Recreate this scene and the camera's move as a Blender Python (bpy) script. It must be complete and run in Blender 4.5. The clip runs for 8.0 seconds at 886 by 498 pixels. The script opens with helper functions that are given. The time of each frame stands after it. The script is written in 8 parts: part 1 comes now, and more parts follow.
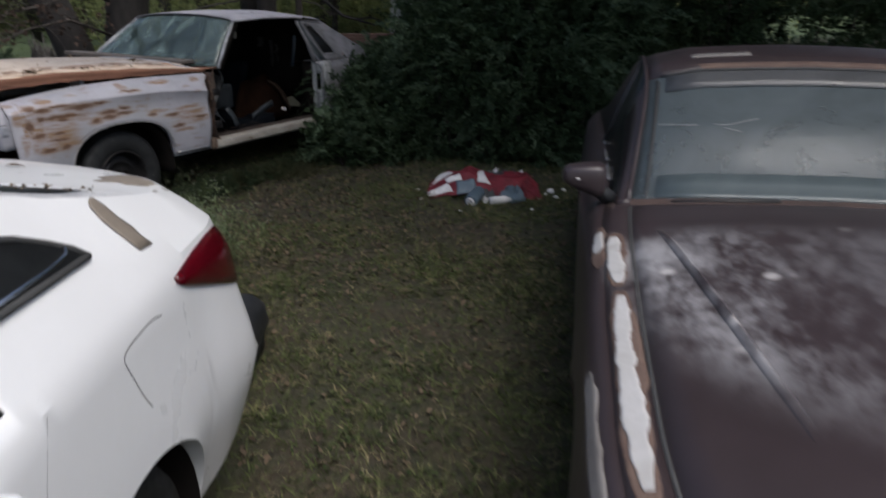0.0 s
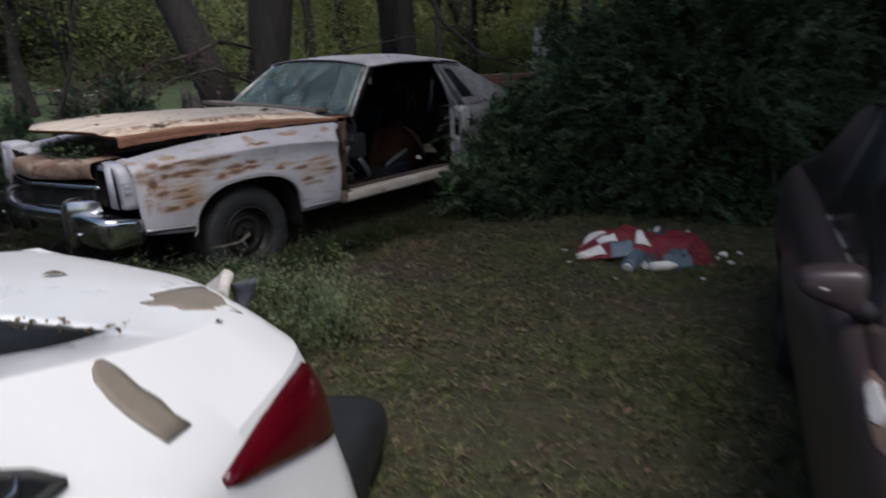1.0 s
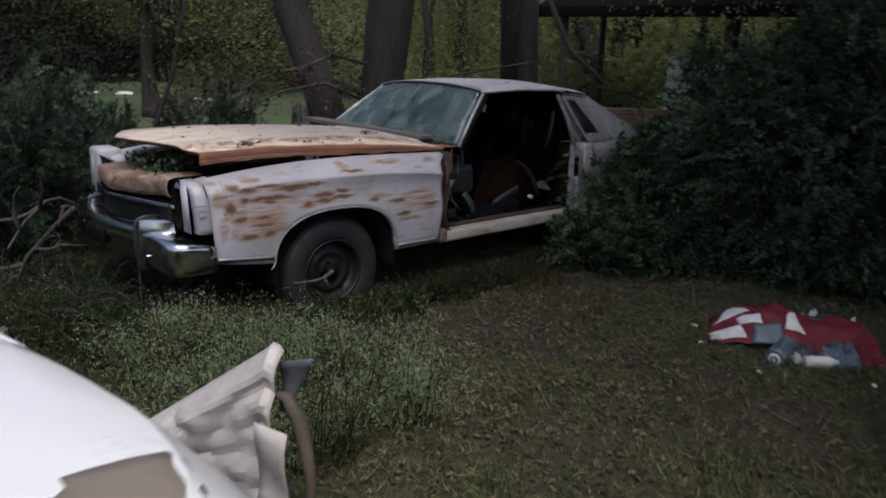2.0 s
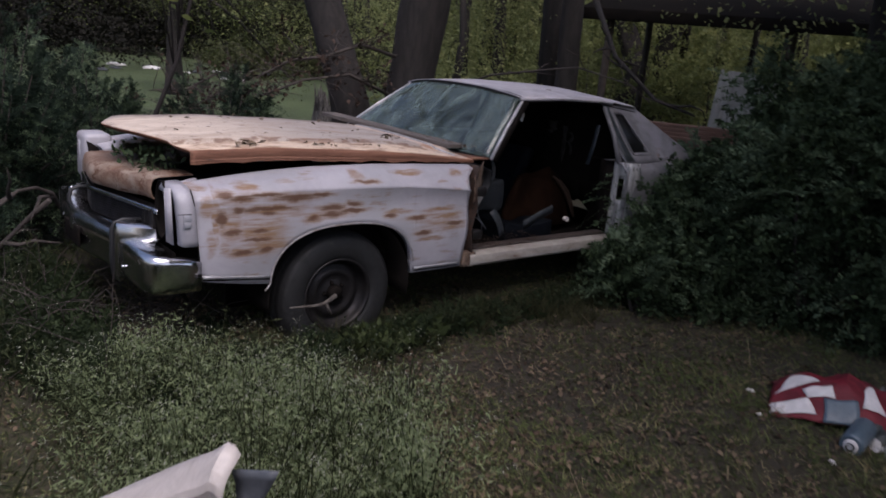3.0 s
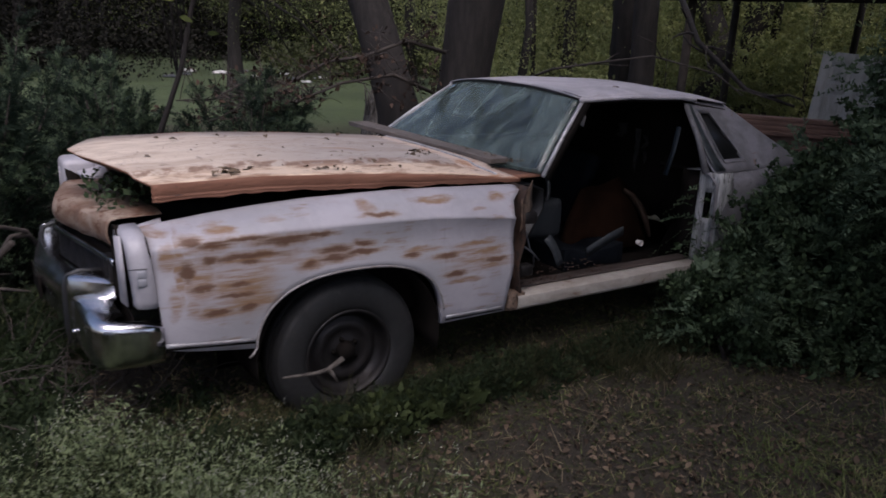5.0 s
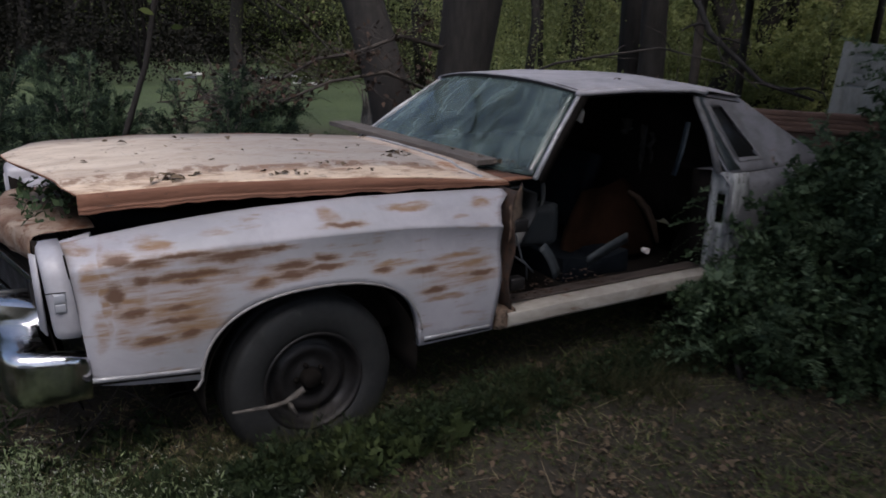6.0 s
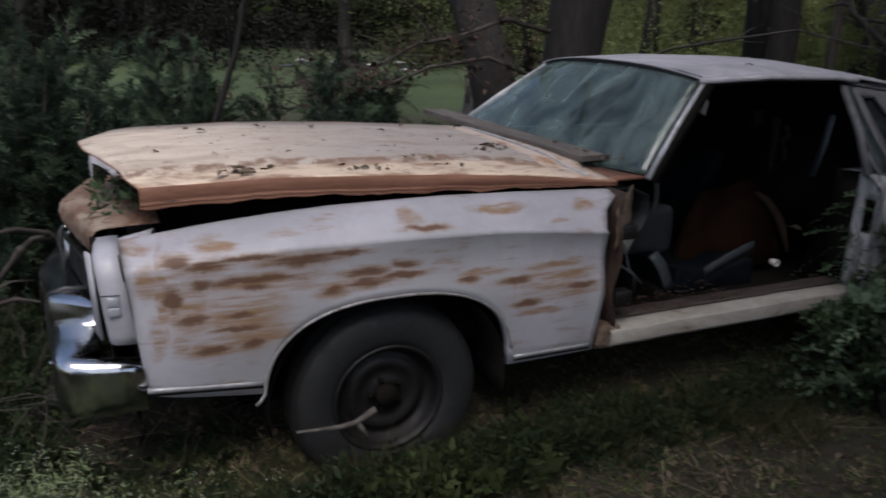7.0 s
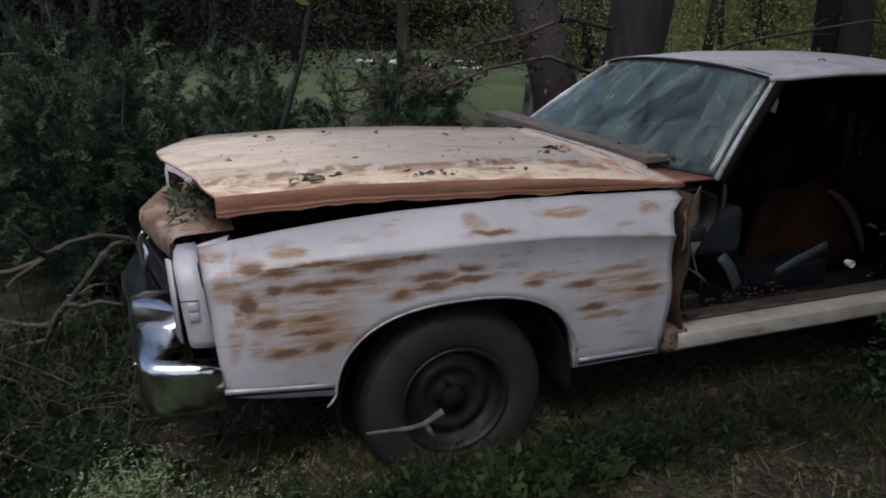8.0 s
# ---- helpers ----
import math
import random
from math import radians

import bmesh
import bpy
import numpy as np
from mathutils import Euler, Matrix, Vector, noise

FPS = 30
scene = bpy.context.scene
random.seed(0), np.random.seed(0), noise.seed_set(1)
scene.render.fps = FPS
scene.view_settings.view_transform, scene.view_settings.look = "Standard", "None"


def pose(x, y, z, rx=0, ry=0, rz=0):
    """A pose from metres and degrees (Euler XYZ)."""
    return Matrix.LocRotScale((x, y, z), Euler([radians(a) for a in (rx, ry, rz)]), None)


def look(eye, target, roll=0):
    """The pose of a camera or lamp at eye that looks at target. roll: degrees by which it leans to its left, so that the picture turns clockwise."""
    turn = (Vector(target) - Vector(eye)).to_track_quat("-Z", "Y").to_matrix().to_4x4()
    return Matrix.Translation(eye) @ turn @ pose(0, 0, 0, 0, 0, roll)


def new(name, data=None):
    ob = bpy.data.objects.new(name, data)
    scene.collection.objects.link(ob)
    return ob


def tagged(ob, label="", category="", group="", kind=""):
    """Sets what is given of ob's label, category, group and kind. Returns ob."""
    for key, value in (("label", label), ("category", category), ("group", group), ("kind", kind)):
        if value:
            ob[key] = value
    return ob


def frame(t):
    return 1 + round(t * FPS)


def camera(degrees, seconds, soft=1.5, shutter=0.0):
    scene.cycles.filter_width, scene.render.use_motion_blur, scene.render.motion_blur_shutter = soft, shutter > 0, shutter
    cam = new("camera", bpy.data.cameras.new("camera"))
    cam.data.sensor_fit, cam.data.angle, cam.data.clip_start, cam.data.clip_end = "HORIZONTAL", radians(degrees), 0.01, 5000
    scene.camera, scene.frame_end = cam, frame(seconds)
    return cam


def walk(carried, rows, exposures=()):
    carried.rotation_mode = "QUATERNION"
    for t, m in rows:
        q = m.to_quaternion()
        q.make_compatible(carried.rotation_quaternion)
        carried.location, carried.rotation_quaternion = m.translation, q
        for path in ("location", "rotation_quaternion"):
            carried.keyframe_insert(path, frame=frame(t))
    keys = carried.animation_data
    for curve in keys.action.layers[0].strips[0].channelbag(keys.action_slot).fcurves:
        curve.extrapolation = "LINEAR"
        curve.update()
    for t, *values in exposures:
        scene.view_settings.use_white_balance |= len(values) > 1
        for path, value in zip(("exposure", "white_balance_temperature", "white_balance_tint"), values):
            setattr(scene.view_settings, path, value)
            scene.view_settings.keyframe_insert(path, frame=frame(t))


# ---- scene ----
cam = camera(61.4, 8.0, soft=1.7, shutter=0.6)
PATH = [
    (0, (0.003, -0.005, 1.612), (0.002, 1.886, 0.96), -0.1),
    (0.5, (-0.004, 0.347, 1.615), (-0.176, 2.25, 1.023), -1.6),
    (1, (-0.104, 0.735, 1.614), (-0.464, 2.622, 1.058), -2.2),
    (1.5, (-0.243, 1.098, 1.64), (-0.745, 2.965, 1.128), -1.0),
    (2, (-0.29, 1.445, 1.616), (-0.914, 3.279, 1.119), 1.3),
    (2.2, (-0.3, 1.576, 1.682), (-0.952, 3.392, 1.157), 2.4),
    (3.3, (-0.58, 2.207, 1.636), (-1.299, 4.004, 1.13), 7.1),
    (3.5, (-0.559, 2.297, 1.712), (-1.337, 4.068, 1.204), 8.7),
    (4, (-0.626, 2.54, 1.659), (-1.513, 4.244, 1.102), 6.9),
    (4.5, (-0.715, 2.776, 1.663), (-1.596, 4.48, 1.1), 3.3),
    (4.7, (-0.709, 2.857, 1.677), (-1.562, 4.579, 1.126), 2.7),
    (5.8, (-0.672, 3.327, 1.601), (-1.551, 5.043, 1.071), 2.0),
    (6, (-0.734, 3.407, 1.609), (-1.624, 5.114, 1.066), 1.8),
    (6.5, (-0.853, 3.553, 1.596), (-1.795, 5.226, 1.036), 2.3),
    (7, (-0.875, 3.732, 1.584), (-1.992, 5.286, 1.001), 1.5),
    (7.5, (-0.864, 3.756, 1.614), (-2.088, 5.231, 1.043), -0.4),
    (8, (-0.882, 3.7, 1.616), (-2.12, 5.155, 1.025), -0.2),
]
walk(cam, [(t, look(eye, target, roll)) for t, eye, target, roll in PATH],
     exposures=((0, 1.12, 6500, 10), (1.5, 1.12, 6500, 10), (2.2, 1.14, 6500, 15), (3.5, 1.22, 6500, 24), (4.5, 1.06, 6500, 24), (6.0, 1.04, 6500, 14), (7.0, 1.05, 6500, 12), (8.0, 1.08, 6500, 11)))

# ---- world and light: a dull late afternoon, sky light from above, shade of trees ----
SUN_EL, SUN_AZ = radians(60), radians(142)
world = bpy.data.worlds.new("sky")
scene.world = world
world.use_nodes = True
wn = world.node_tree
sky = wn.nodes.new("ShaderNodeTexSky")
sky.sky_type, sky.sun_disc, sky.sun_elevation, sky.sun_rotation = "NISHITA", False, SUN_EL, SUN_AZ
sky.air_density, sky.dust_density, sky.ozone_density = 1.0, 3.0, 1.0
wn.nodes["Background"].inputs[1].default_value = 0.07
wn.links.new(sky.outputs[0], wn.nodes["Background"].inputs[0])
sun_data = bpy.data.lights.new("sun", "SUN")
sun_data.energy, sun_data.angle, sun_data.color = 1.28, radians(40), (1.0, 0.99, 0.985)
sun = new("sun", sun_data)
sun.matrix_world = look((30 * math.sin(SUN_AZ) * math.cos(SUN_EL), 30 * math.cos(SUN_AZ) * math.cos(SUN_EL), 30 * math.sin(SUN_EL)), (0, 0, 0))
scene.view_settings.exposure = 1.15


# ---- materials ----
def tree_of(name):
    m = bpy.data.materials.new(name)
    m.use_nodes = True
    return m, m.node_tree, m.node_tree.nodes["Principled BSDF"]


def node(nt, kind, **sets):
    n = nt.nodes.new(kind)
    for k, v in sets.items():
        if k == "operation":
            n.operation = v
        elif k == "blend":
            n.blend_type = v
        elif k == "data":
            n.data_type = v
    return n


def coords(nt, stretch=(1, 1, 1), shift=(0, 0, 0)):
    tc, mp = nt.nodes.new("ShaderNodeTexCoord"), nt.nodes.new("ShaderNodeMapping")
    mp.inputs["Scale"].default_value, mp.inputs["Location"].default_value = stretch, shift
    nt.links.new(tc.outputs["Object"], mp.inputs["Vector"])
    return mp.outputs["Vector"]


def noise_of(nt, vec, scale, detail=5, rough=0.6, warp=0.0):
    n = nt.nodes.new("ShaderNodeTexNoise")
    n.inputs["Scale"].default_value, n.inputs["Detail"].default_value, n.inputs["Roughness"].default_value = scale, detail, rough
    n.inputs["Distortion"].default_value = warp
    nt.links.new(vec, n.inputs["Vector"])
    return n.outputs["Fac"]


def ramp(nt, fac, lo, hi, a=0.0, b=1.0):
    n = nt.nodes.new("ShaderNodeMapRange")
    n.interpolation_type = "SMOOTHSTEP"
    for k, v in (("From Min", lo), ("From Max", hi), ("To Min", a), ("To Max", b)):
        n.inputs[k].default_value = v
    nt.links.new(fac, n.inputs["Value"])
    return n.outputs["Result"]


def calc(nt, op, a, b):
    n = node(nt, "ShaderNodeMath", operation=op)
    for i, v in enumerate((a, b)):
        if isinstance(v, (int, float)):
            n.inputs[i].default_value = v
        else:
            nt.links.new(v, n.inputs[i])
    return n.outputs[0]


def blend(nt, fac, a, b):
    n = nt.nodes.new("ShaderNodeMix")
    n.data_type = "RGBA"
    if isinstance(fac, (int, float)):
        n.inputs[0].default_value = fac
    else:
        nt.links.new(fac, n.inputs[0])
    for i, v in ((6, a), (7, b)):
        if isinstance(v, tuple):
            n.inputs[i].default_value = (*v, 1)
        else:
            nt.links.new(v, n.inputs[i])
    return n.outputs[2]


def bumped(nt, bsdf, height, strength=0.3, dist=0.01):
    n = nt.nodes.new("ShaderNodeBump")
    n.inputs["Strength"].default_value, n.inputs["Distance"].default_value = strength, dist
    nt.links.new(height, n.inputs["Height"])
    nt.links.new(n.outputs[0], bsdf.inputs["Normal"])


def worn(name, c1, c2, scale=4.0, rough=(0.5, 0.8), metal=0.0, bump=0.15, grain=60.0, stretch=(1, 1, 1), c3=None, dirt=(0.6, 0.75), coat=0.0, spec=0.5):
    """A surface with slow patches from c1 to c2, fine grain, and c3 stains."""
    m, nt, b = tree_of(name)
    v = coords(nt, stretch)
    big, fine = noise_of(nt, v, scale, 6, 0.65, 0.4), noise_of(nt, v, grain, 4, 0.7)
    col = blend(nt, ramp(nt, big, 0.35, 0.68), c1, c2)
    col = blend(nt, ramp(nt, fine, 0.3, 0.75, 0.0, 0.45), col, c2)
    if c3:
        col = blend(nt, ramp(nt, noise_of(nt, v, scale * 2.3, 8, 0.7, 0.8), *dirt), col, c3)
    nt.links.new(col, b.inputs["Base Color"])
    nt.links.new(ramp(nt, big, 0.3, 0.7, *rough), b.inputs["Roughness"])
    b.inputs["Metallic"].default_value = metal
    b.inputs["Coat Weight"].default_value = coat
    b.inputs["Specular IOR Level"].default_value = spec
    bumped(nt, b, fine, bump, 0.004)
    return m


def streaked_rust(name, paint, paint2, stain, dark, blots, washes):
    """Chalky paint with rust: long dark blots inside wider tan washes, each as x, z, half length, half height."""
    m, nt, b = tree_of(name)
    v = coords(nt)
    tc = nt.nodes.new("ShaderNodeTexCoord")
    sep = nt.nodes.new("ShaderNodeSeparateXYZ")
    nt.links.new(tc.outputs["Object"], sep.inputs[0])
    x, z = sep.outputs["X"], sep.outputs["Z"]
    slow, slow2, fine = noise_of(nt, v, 6.0, 4, 0.6), noise_of(nt, coords(nt, (1, 1, 1), (5, 3, 1)), 14.0, 4, 0.6), noise_of(nt, v, 70, 5, 0.7)
    flat = nt.nodes.new("ShaderNodeCombineXYZ")
    nt.links.new(calc(nt, "ADD", x, calc(nt, "MULTIPLY", calc(nt, "SUBTRACT", slow, 0.5), 0.09)), flat.inputs["X"])
    nt.links.new(calc(nt, "ADD", z, calc(nt, "ADD", calc(nt, "MULTIPLY", calc(nt, "SUBTRACT", slow, 0.5), 0.025), calc(nt, "MULTIPLY", calc(nt, "SUBTRACT", slow2, 0.5), 0.030))), flat.inputs["Y"])
    streak = noise_of(nt, coords(nt, (5, 5, 42)), 1.0, 6, 0.62)
    broken = noise_of(nt, coords(nt, (6, 6, 105)), 1.0, 7, 0.75)

    def patches(table):
        total = None
        for cx, cz, rx, rz in table:
            off = nt.nodes.new("ShaderNodeVectorMath")
            off.operation = "SUBTRACT"
            nt.links.new(flat.outputs[0], off.inputs[0])
            off.inputs[1].default_value = (cx, cz, 0)
            fit = nt.nodes.new("ShaderNodeVectorMath")
            fit.operation = "MULTIPLY"
            nt.links.new(off.outputs[0], fit.inputs[0])
            fit.inputs[1].default_value = (1 / rx, 1 / rz, 0)
            far = nt.nodes.new("ShaderNodeVectorMath")
            far.operation = "LENGTH"
            nt.links.new(fit.outputs[0], far.inputs[0])
            one = far.outputs["Value"]
            total = one if total is None else calc(nt, "MINIMUM", total, one)
        return total

    near, wide = patches(blots), patches(washes)
    grit = calc(nt, "ADD", calc(nt, "MULTIPLY", calc(nt, "SUBTRACT", broken, 0.5), 2.0), calc(nt, "MULTIPLY", calc(nt, "SUBTRACT", fine, 0.5), 0.35))
    deep = ramp(nt, calc(nt, "ADD", near, calc(nt, "MULTIPLY", grit, 1.25)), 0.40, 1.50, 0.88, 0.0)
    halo = ramp(nt, calc(nt, "ADD", near, calc(nt, "MULTIPLY", grit, 1.5)), 0.8, 2.4, 0.7, 0.0)
    wash = calc(nt, "MULTIPLY", ramp(nt, calc(nt, "ADD", wide, grit), 0.60, 1.50, 1.0, 0.0), ramp(nt, calc(nt, "ADD", streak, calc(nt, "MULTIPLY", calc(nt, "SUBTRACT", broken, 0.5), 0.8)), 0.32, 0.66, 0.22, 0.95))
    stray = calc(nt, "MULTIPLY", ramp(nt, streak, 0.52, 0.66, 0.0, 0.55), ramp(nt, slow, 0.46, 0.60))
    grime = noise_of(nt, v, 3.0, 7, 0.7, 0.5)
    col = blend(nt, ramp(nt, grime, 0.35, 0.7), paint, paint2)
    col = blend(nt, ramp(nt, noise_of(nt, v, 1.7, 6, 0.65), 0.46, 0.62, 0.0, 0.5), col, (0.245, 0.250, 0.262))
    col = blend(nt, ramp(nt, broken, 0.62, 0.75, 0.0, 0.25), col, (0.21, 0.205, 0.21))
    mask = calc(nt, "MAXIMUM", calc(nt, "MAXIMUM", wash, halo), stray)
    col = blend(nt, mask, col, stain)
    col = blend(nt, deep, col, dark)
    nt.links.new(col, b.inputs["Base Color"])
    nt.links.new(ramp(nt, mask, 0, 1, 0.42, 0.8), b.inputs["Roughness"])
    bumped(nt, b, calc(nt, "ADD", calc(nt, "MULTIPLY", deep, 0.5), fine), 0.2, 0.003)
    return m


def leafy(name, c1, c2, c3, through_light=0.3, rough=0.55, spec=0.2):
    """Leaves whose colour varies from leaf to leaf and in patches."""
    m, nt, b = tree_of(name)
    g = nt.nodes.new("ShaderNodeNewGeometry")
    r = g.outputs["Random Per Island"]
    big = noise_of(nt, coords(nt), 1.1, 3, 0.5)
    col = blend(nt, r, c1, c2)
    col = blend(nt, ramp(nt, big, 0.45, 0.7, 0.0, 0.7), col, c3)
    nt.links.new(col, b.inputs["Base Color"])
    b.inputs["Roughness"].default_value, b.inputs["Specular IOR Level"].default_value = rough, spec
    tr, mix = nt.nodes.new("ShaderNodeBsdfTranslucent"), nt.nodes.new("ShaderNodeMixShader")
    nt.links.new(col, tr.inputs["Color"])
    mix.inputs[0].default_value = through_light
    nt.links.new(b.outputs[0], mix.inputs[1])
    nt.links.new(tr.outputs[0], mix.inputs[2])
    nt.links.new(mix.outputs[0], nt.nodes["Material Output"].inputs["Surface"])
    return m


def glassy(name, tint, rough, haze, haze_col, stretch=(1, 1, 1)):
    """Glass: clear with gloss, and a patchy film of haze_col for dust, glare or dark."""
    m, nt, b = tree_of(name)
    v = coords(nt, stretch)
    b.inputs["Base Color"].default_value = (*tint, 1)
    b.inputs["Transmission Weight"].default_value, b.inputs["IOR"].default_value = 1.0, 1.45
    b.inputs["Roughness"].default_value = rough
    film = nt.nodes.new("ShaderNodeBsdfPrincipled")
    film.inputs["Base Color"].default_value, film.inputs["Roughness"].default_value = (*haze_col, 1), 0.45
    mix = nt.nodes.new("ShaderNodeMixShader")
    n1 = noise_of(nt, v, 2.5, 7, 0.65, 1.0)
    n2 = noise_of(nt, v, 60, 3, 0.6)
    nt.links.new(calc(nt, "ADD", ramp(nt, n1, 0.3, 0.75, *haze), calc(nt, "MULTIPLY", n2, 0.03)), mix.inputs[0])
    nt.links.new(b.outputs[0], mix.inputs[1])
    nt.links.new(film.outputs[0], mix.inputs[2])
    nt.links.new(mix.outputs[0], nt.nodes["Material Output"].inputs["Surface"])
    return m


RUST_BLOTS = (
    (0.64, 0.857, 0.06, 0.013), (0.51, 0.871, 0.09, 0.008), (0.74, 0.760, 0.020, 0.034), (0.678, 0.691, 0.048, 0.014), (0.66, 0.800, 0.03, 0.016), (0.50, 0.797, 0.135, 0.012),
    (0.49, 0.776, 0.04, 0.010), (0.343, 0.850, 0.10, 0.016), (0.199, 0.857, 0.06, 0.009), (0.248, 0.734, 0.045, 0.016), (0.125, 0.747, 0.075, 0.014), (0.131, 0.784, 0.075, 0.013),
    (0.0, 0.760, 0.07, 0.009), (-0.009, 0.795, 0.035, 0.013), (0.54, 0.691, 0.045, 0.011), (0.55, 0.648, 0.065, 0.010), (0.506, 0.593, 0.035, 0.013), (0.72, 0.876, 0.03, 0.014),
    (-0.249, 0.715, 0.032, 0.012), (-0.43, 0.695, 0.05, 0.011), (-0.49, 0.597, 0.05, 0.014), (-0.72, 0.640, 0.06, 0.010), (-0.10, 0.907, 0.06, 0.007), (0.63, 0.588, 0.045, 0.010))
RUST_WASHES = (
    (0.53, 0.70, 0.13, 0.085), (0.50, 0.79, 0.17, 0.028), (0.50, 0.615, 0.12, 0.055), (0.79, 0.640, 0.024, 0.06), (0.80, 0.82, 0.035, 0.05), (0.765, 0.76, 0.016, 0.13),
    (0.72, 0.62, 0.03, 0.035), (0.25, 0.735, 0.07, 0.030), (0.12, 0.765, 0.11, 0.030), (-0.58, 0.69, 0.20, 0.032), (-0.62, 0.625, 0.18, 0.030), (-0.54, 0.56, 0.10, 0.014),
    (-0.58, 0.73, 0.13, 0.016), (-0.30, 0.735, 0.10, 0.014), (0.60, 0.905, 0.06, 0.018), (-0.05, 0.940, 0.04, 0.020), (-0.40, 0.945, 0.10, 0.014), (-0.75, 0.930, 0.05, 0.018), (0.85, 0.905, 0.05, 0.012), (0.40, 0.93, 0.05, 0.01),
    (0.69, 0.72, 0.06, 0.10), (0.62, 0.595, 0.10, 0.035), (0.66, 0.845, 0.10, 0.020))
GREY_PAINT = streaked_rust("grey_primer_rust", (0.345, 0.338, 0.370), (0.272, 0.266, 0.292), (0.192, 0.110, 0.053), (0.074, 0.031, 0.013), RUST_BLOTS, RUST_WASHES)
MILKY = worn("milky_lamp_plastic", (0.30, 0.31, 0.345), (0.23, 0.235, 0.26), 12, (0.25, 0.4), bump=0.05)
BEZEL_PAINT = worn("clean_grey_panel", (0.35, 0.345, 0.378), (0.275, 0.27, 0.298), 4, (0.4, 0.6), c3=(0.22, 0.17, 0.14), dirt=(0.68, 0.76))
ROOF_PAINT = worn("faded_grey_roof", (0.46, 0.44, 0.475), (0.29, 0.28, 0.30), 3.0, (0.45, 0.7), c3=(0.16, 0.10, 0.07), dirt=(0.66, 0.75))
def hood_paint():
    """Burnt paint: a pale tan field between pressed ridges, rust along the ridges, grey grime behind and on the far strip."""
    m, nt, b = tree_of("sunburnt_hood")
    v, vs = coords(nt), coords(nt, (0.9, 1.9, 1))
    streak, blotch, spots, fine = noise_of(nt, vs, 3.2, 7, 0.68, 0.5), noise_of(nt, coords(nt, (0.7, 1.7, 1)), 4.6, 8, 0.72, 0.7), noise_of(nt, v, 15, 6, 0.68), noise_of(nt, v, 80, 4, 0.7)
    tc = nt.nodes.new("ShaderNodeTexCoord")
    sep = nt.nodes.new("ShaderNodeSeparateXYZ")
    nt.links.new(tc.outputs["Object"], sep.inputs[0])
    wavy = calc(nt, "ADD", sep.outputs["Y"], calc(nt, "MULTIPLY", calc(nt, "SUBTRACT", blotch, 0.5), 0.16))
    rear = ramp(nt, calc(nt, "ADD", sep.outputs["X"], calc(nt, "MULTIPLY", calc(nt, "SUBTRACT", streak, 0.5), 1.2)), -0.20, 0.75, 0.9, 0.0)
    col = blend(nt, ramp(nt, streak, 0.38, 0.66), (0.575, 0.490, 0.405), (0.40, 0.325, 0.265))
    col = blend(nt, rear, col, blend(nt, streak, (0.40, 0.365, 0.34), (0.22, 0.18, 0.155)))
    col = blend(nt, ramp(nt, blotch, 0.56, 0.70, 0, 0.8), col, (0.27, 0.16, 0.10))
    # outside the near ridge the primer shows peach, scabbed with rust
    strip = ramp(nt, wavy, 0.50, 0.55)
    peach = blend(nt, ramp(nt, streak, 0.42, 0.58), (0.60, 0.475, 0.36), (0.23, 0.135, 0.085))
    col = blend(nt, calc(nt, "MULTIPLY", strip, 0.9), col, peach)
    ridge = ramp(nt, calc(nt, "ABSOLUTE", calc(nt, "SUBTRACT", wavy, 0.50), 0), 0.012, 0.040, 0.8, 0.0)
    col = blend(nt, calc(nt, "MULTIPLY", ridge, ramp(nt, spots, 0.42, 0.56)), col, (0.15, 0.075, 0.042))
    col = blend(nt, ramp(nt, wavy, -0.46, -0.22, 0.85, 0), col, (0.15, 0.12, 0.105))
    hem = ramp(nt, calc(nt, "ADD", sep.outputs["X"], calc(nt, "MULTIPLY", calc(nt, "SUBTRACT", spots, 0.5), 0.03)), -0.765, -0.735, 0.85, 0.0)
    col = blend(nt, hem, col, blend(nt, ramp(nt, blotch, 0.52, 0.62), (0.52, 0.415, 0.345), (0.30, 0.150, 0.075)))
    col = blend(nt, calc(nt, "MAXIMUM", ramp(nt, spots, 0.58, 0.68, 0, 0.75), ramp(nt, noise_of(nt, coords(nt, (1, 2, 1)), 42, 4, 0.7), 0.60, 0.68, 0, 0.6)), col, (0.075, 0.055, 0.042))
    nt.links.new(col, b.inputs["Base Color"])
    nt.links.new(ramp(nt, streak, 0.3, 0.7, 0.5, 0.8), b.inputs["Roughness"])
    bumped(nt, b, calc(nt, "ADD", spots, fine), 0.25, 0.004)
    return m


HOOD_PAINT = hood_paint()
HOOD_RUST = worn("copper_rust_edge", (0.205, 0.093, 0.056), (0.125, 0.053, 0.031), 7, (0.6, 0.9), stretch=(0.35, 1, 2.5), c3=(0.035, 0.016, 0.010), dirt=(0.58, 0.68), bump=0.4)
HEADER_RUST = worn("rusted_header", (0.100, 0.044, 0.023), (0.240, 0.190, 0.150), 7.0, (0.6, 0.9), stretch=(1, 0.8, 1.4), c3=(0.085, 0.034, 0.016), dirt=(0.50, 0.62), bump=0.4)
TRIM = worn("dull_bright_trim", (0.32, 0.32, 0.335), (0.20, 0.20, 0.21), 9, (0.35, 0.55), 0.35, 0.1, c3=(0.12, 0.10, 0.085), dirt=(0.60, 0.70))
PILLAR_TRIM = worn("pale_pillar_trim", (0.50, 0.50, 0.52), (0.30, 0.30, 0.31), 14, (0.35, 0.55), 0.3, 0.1, c3=(0.16, 0.14, 0.12), dirt=(0.60, 0.68))
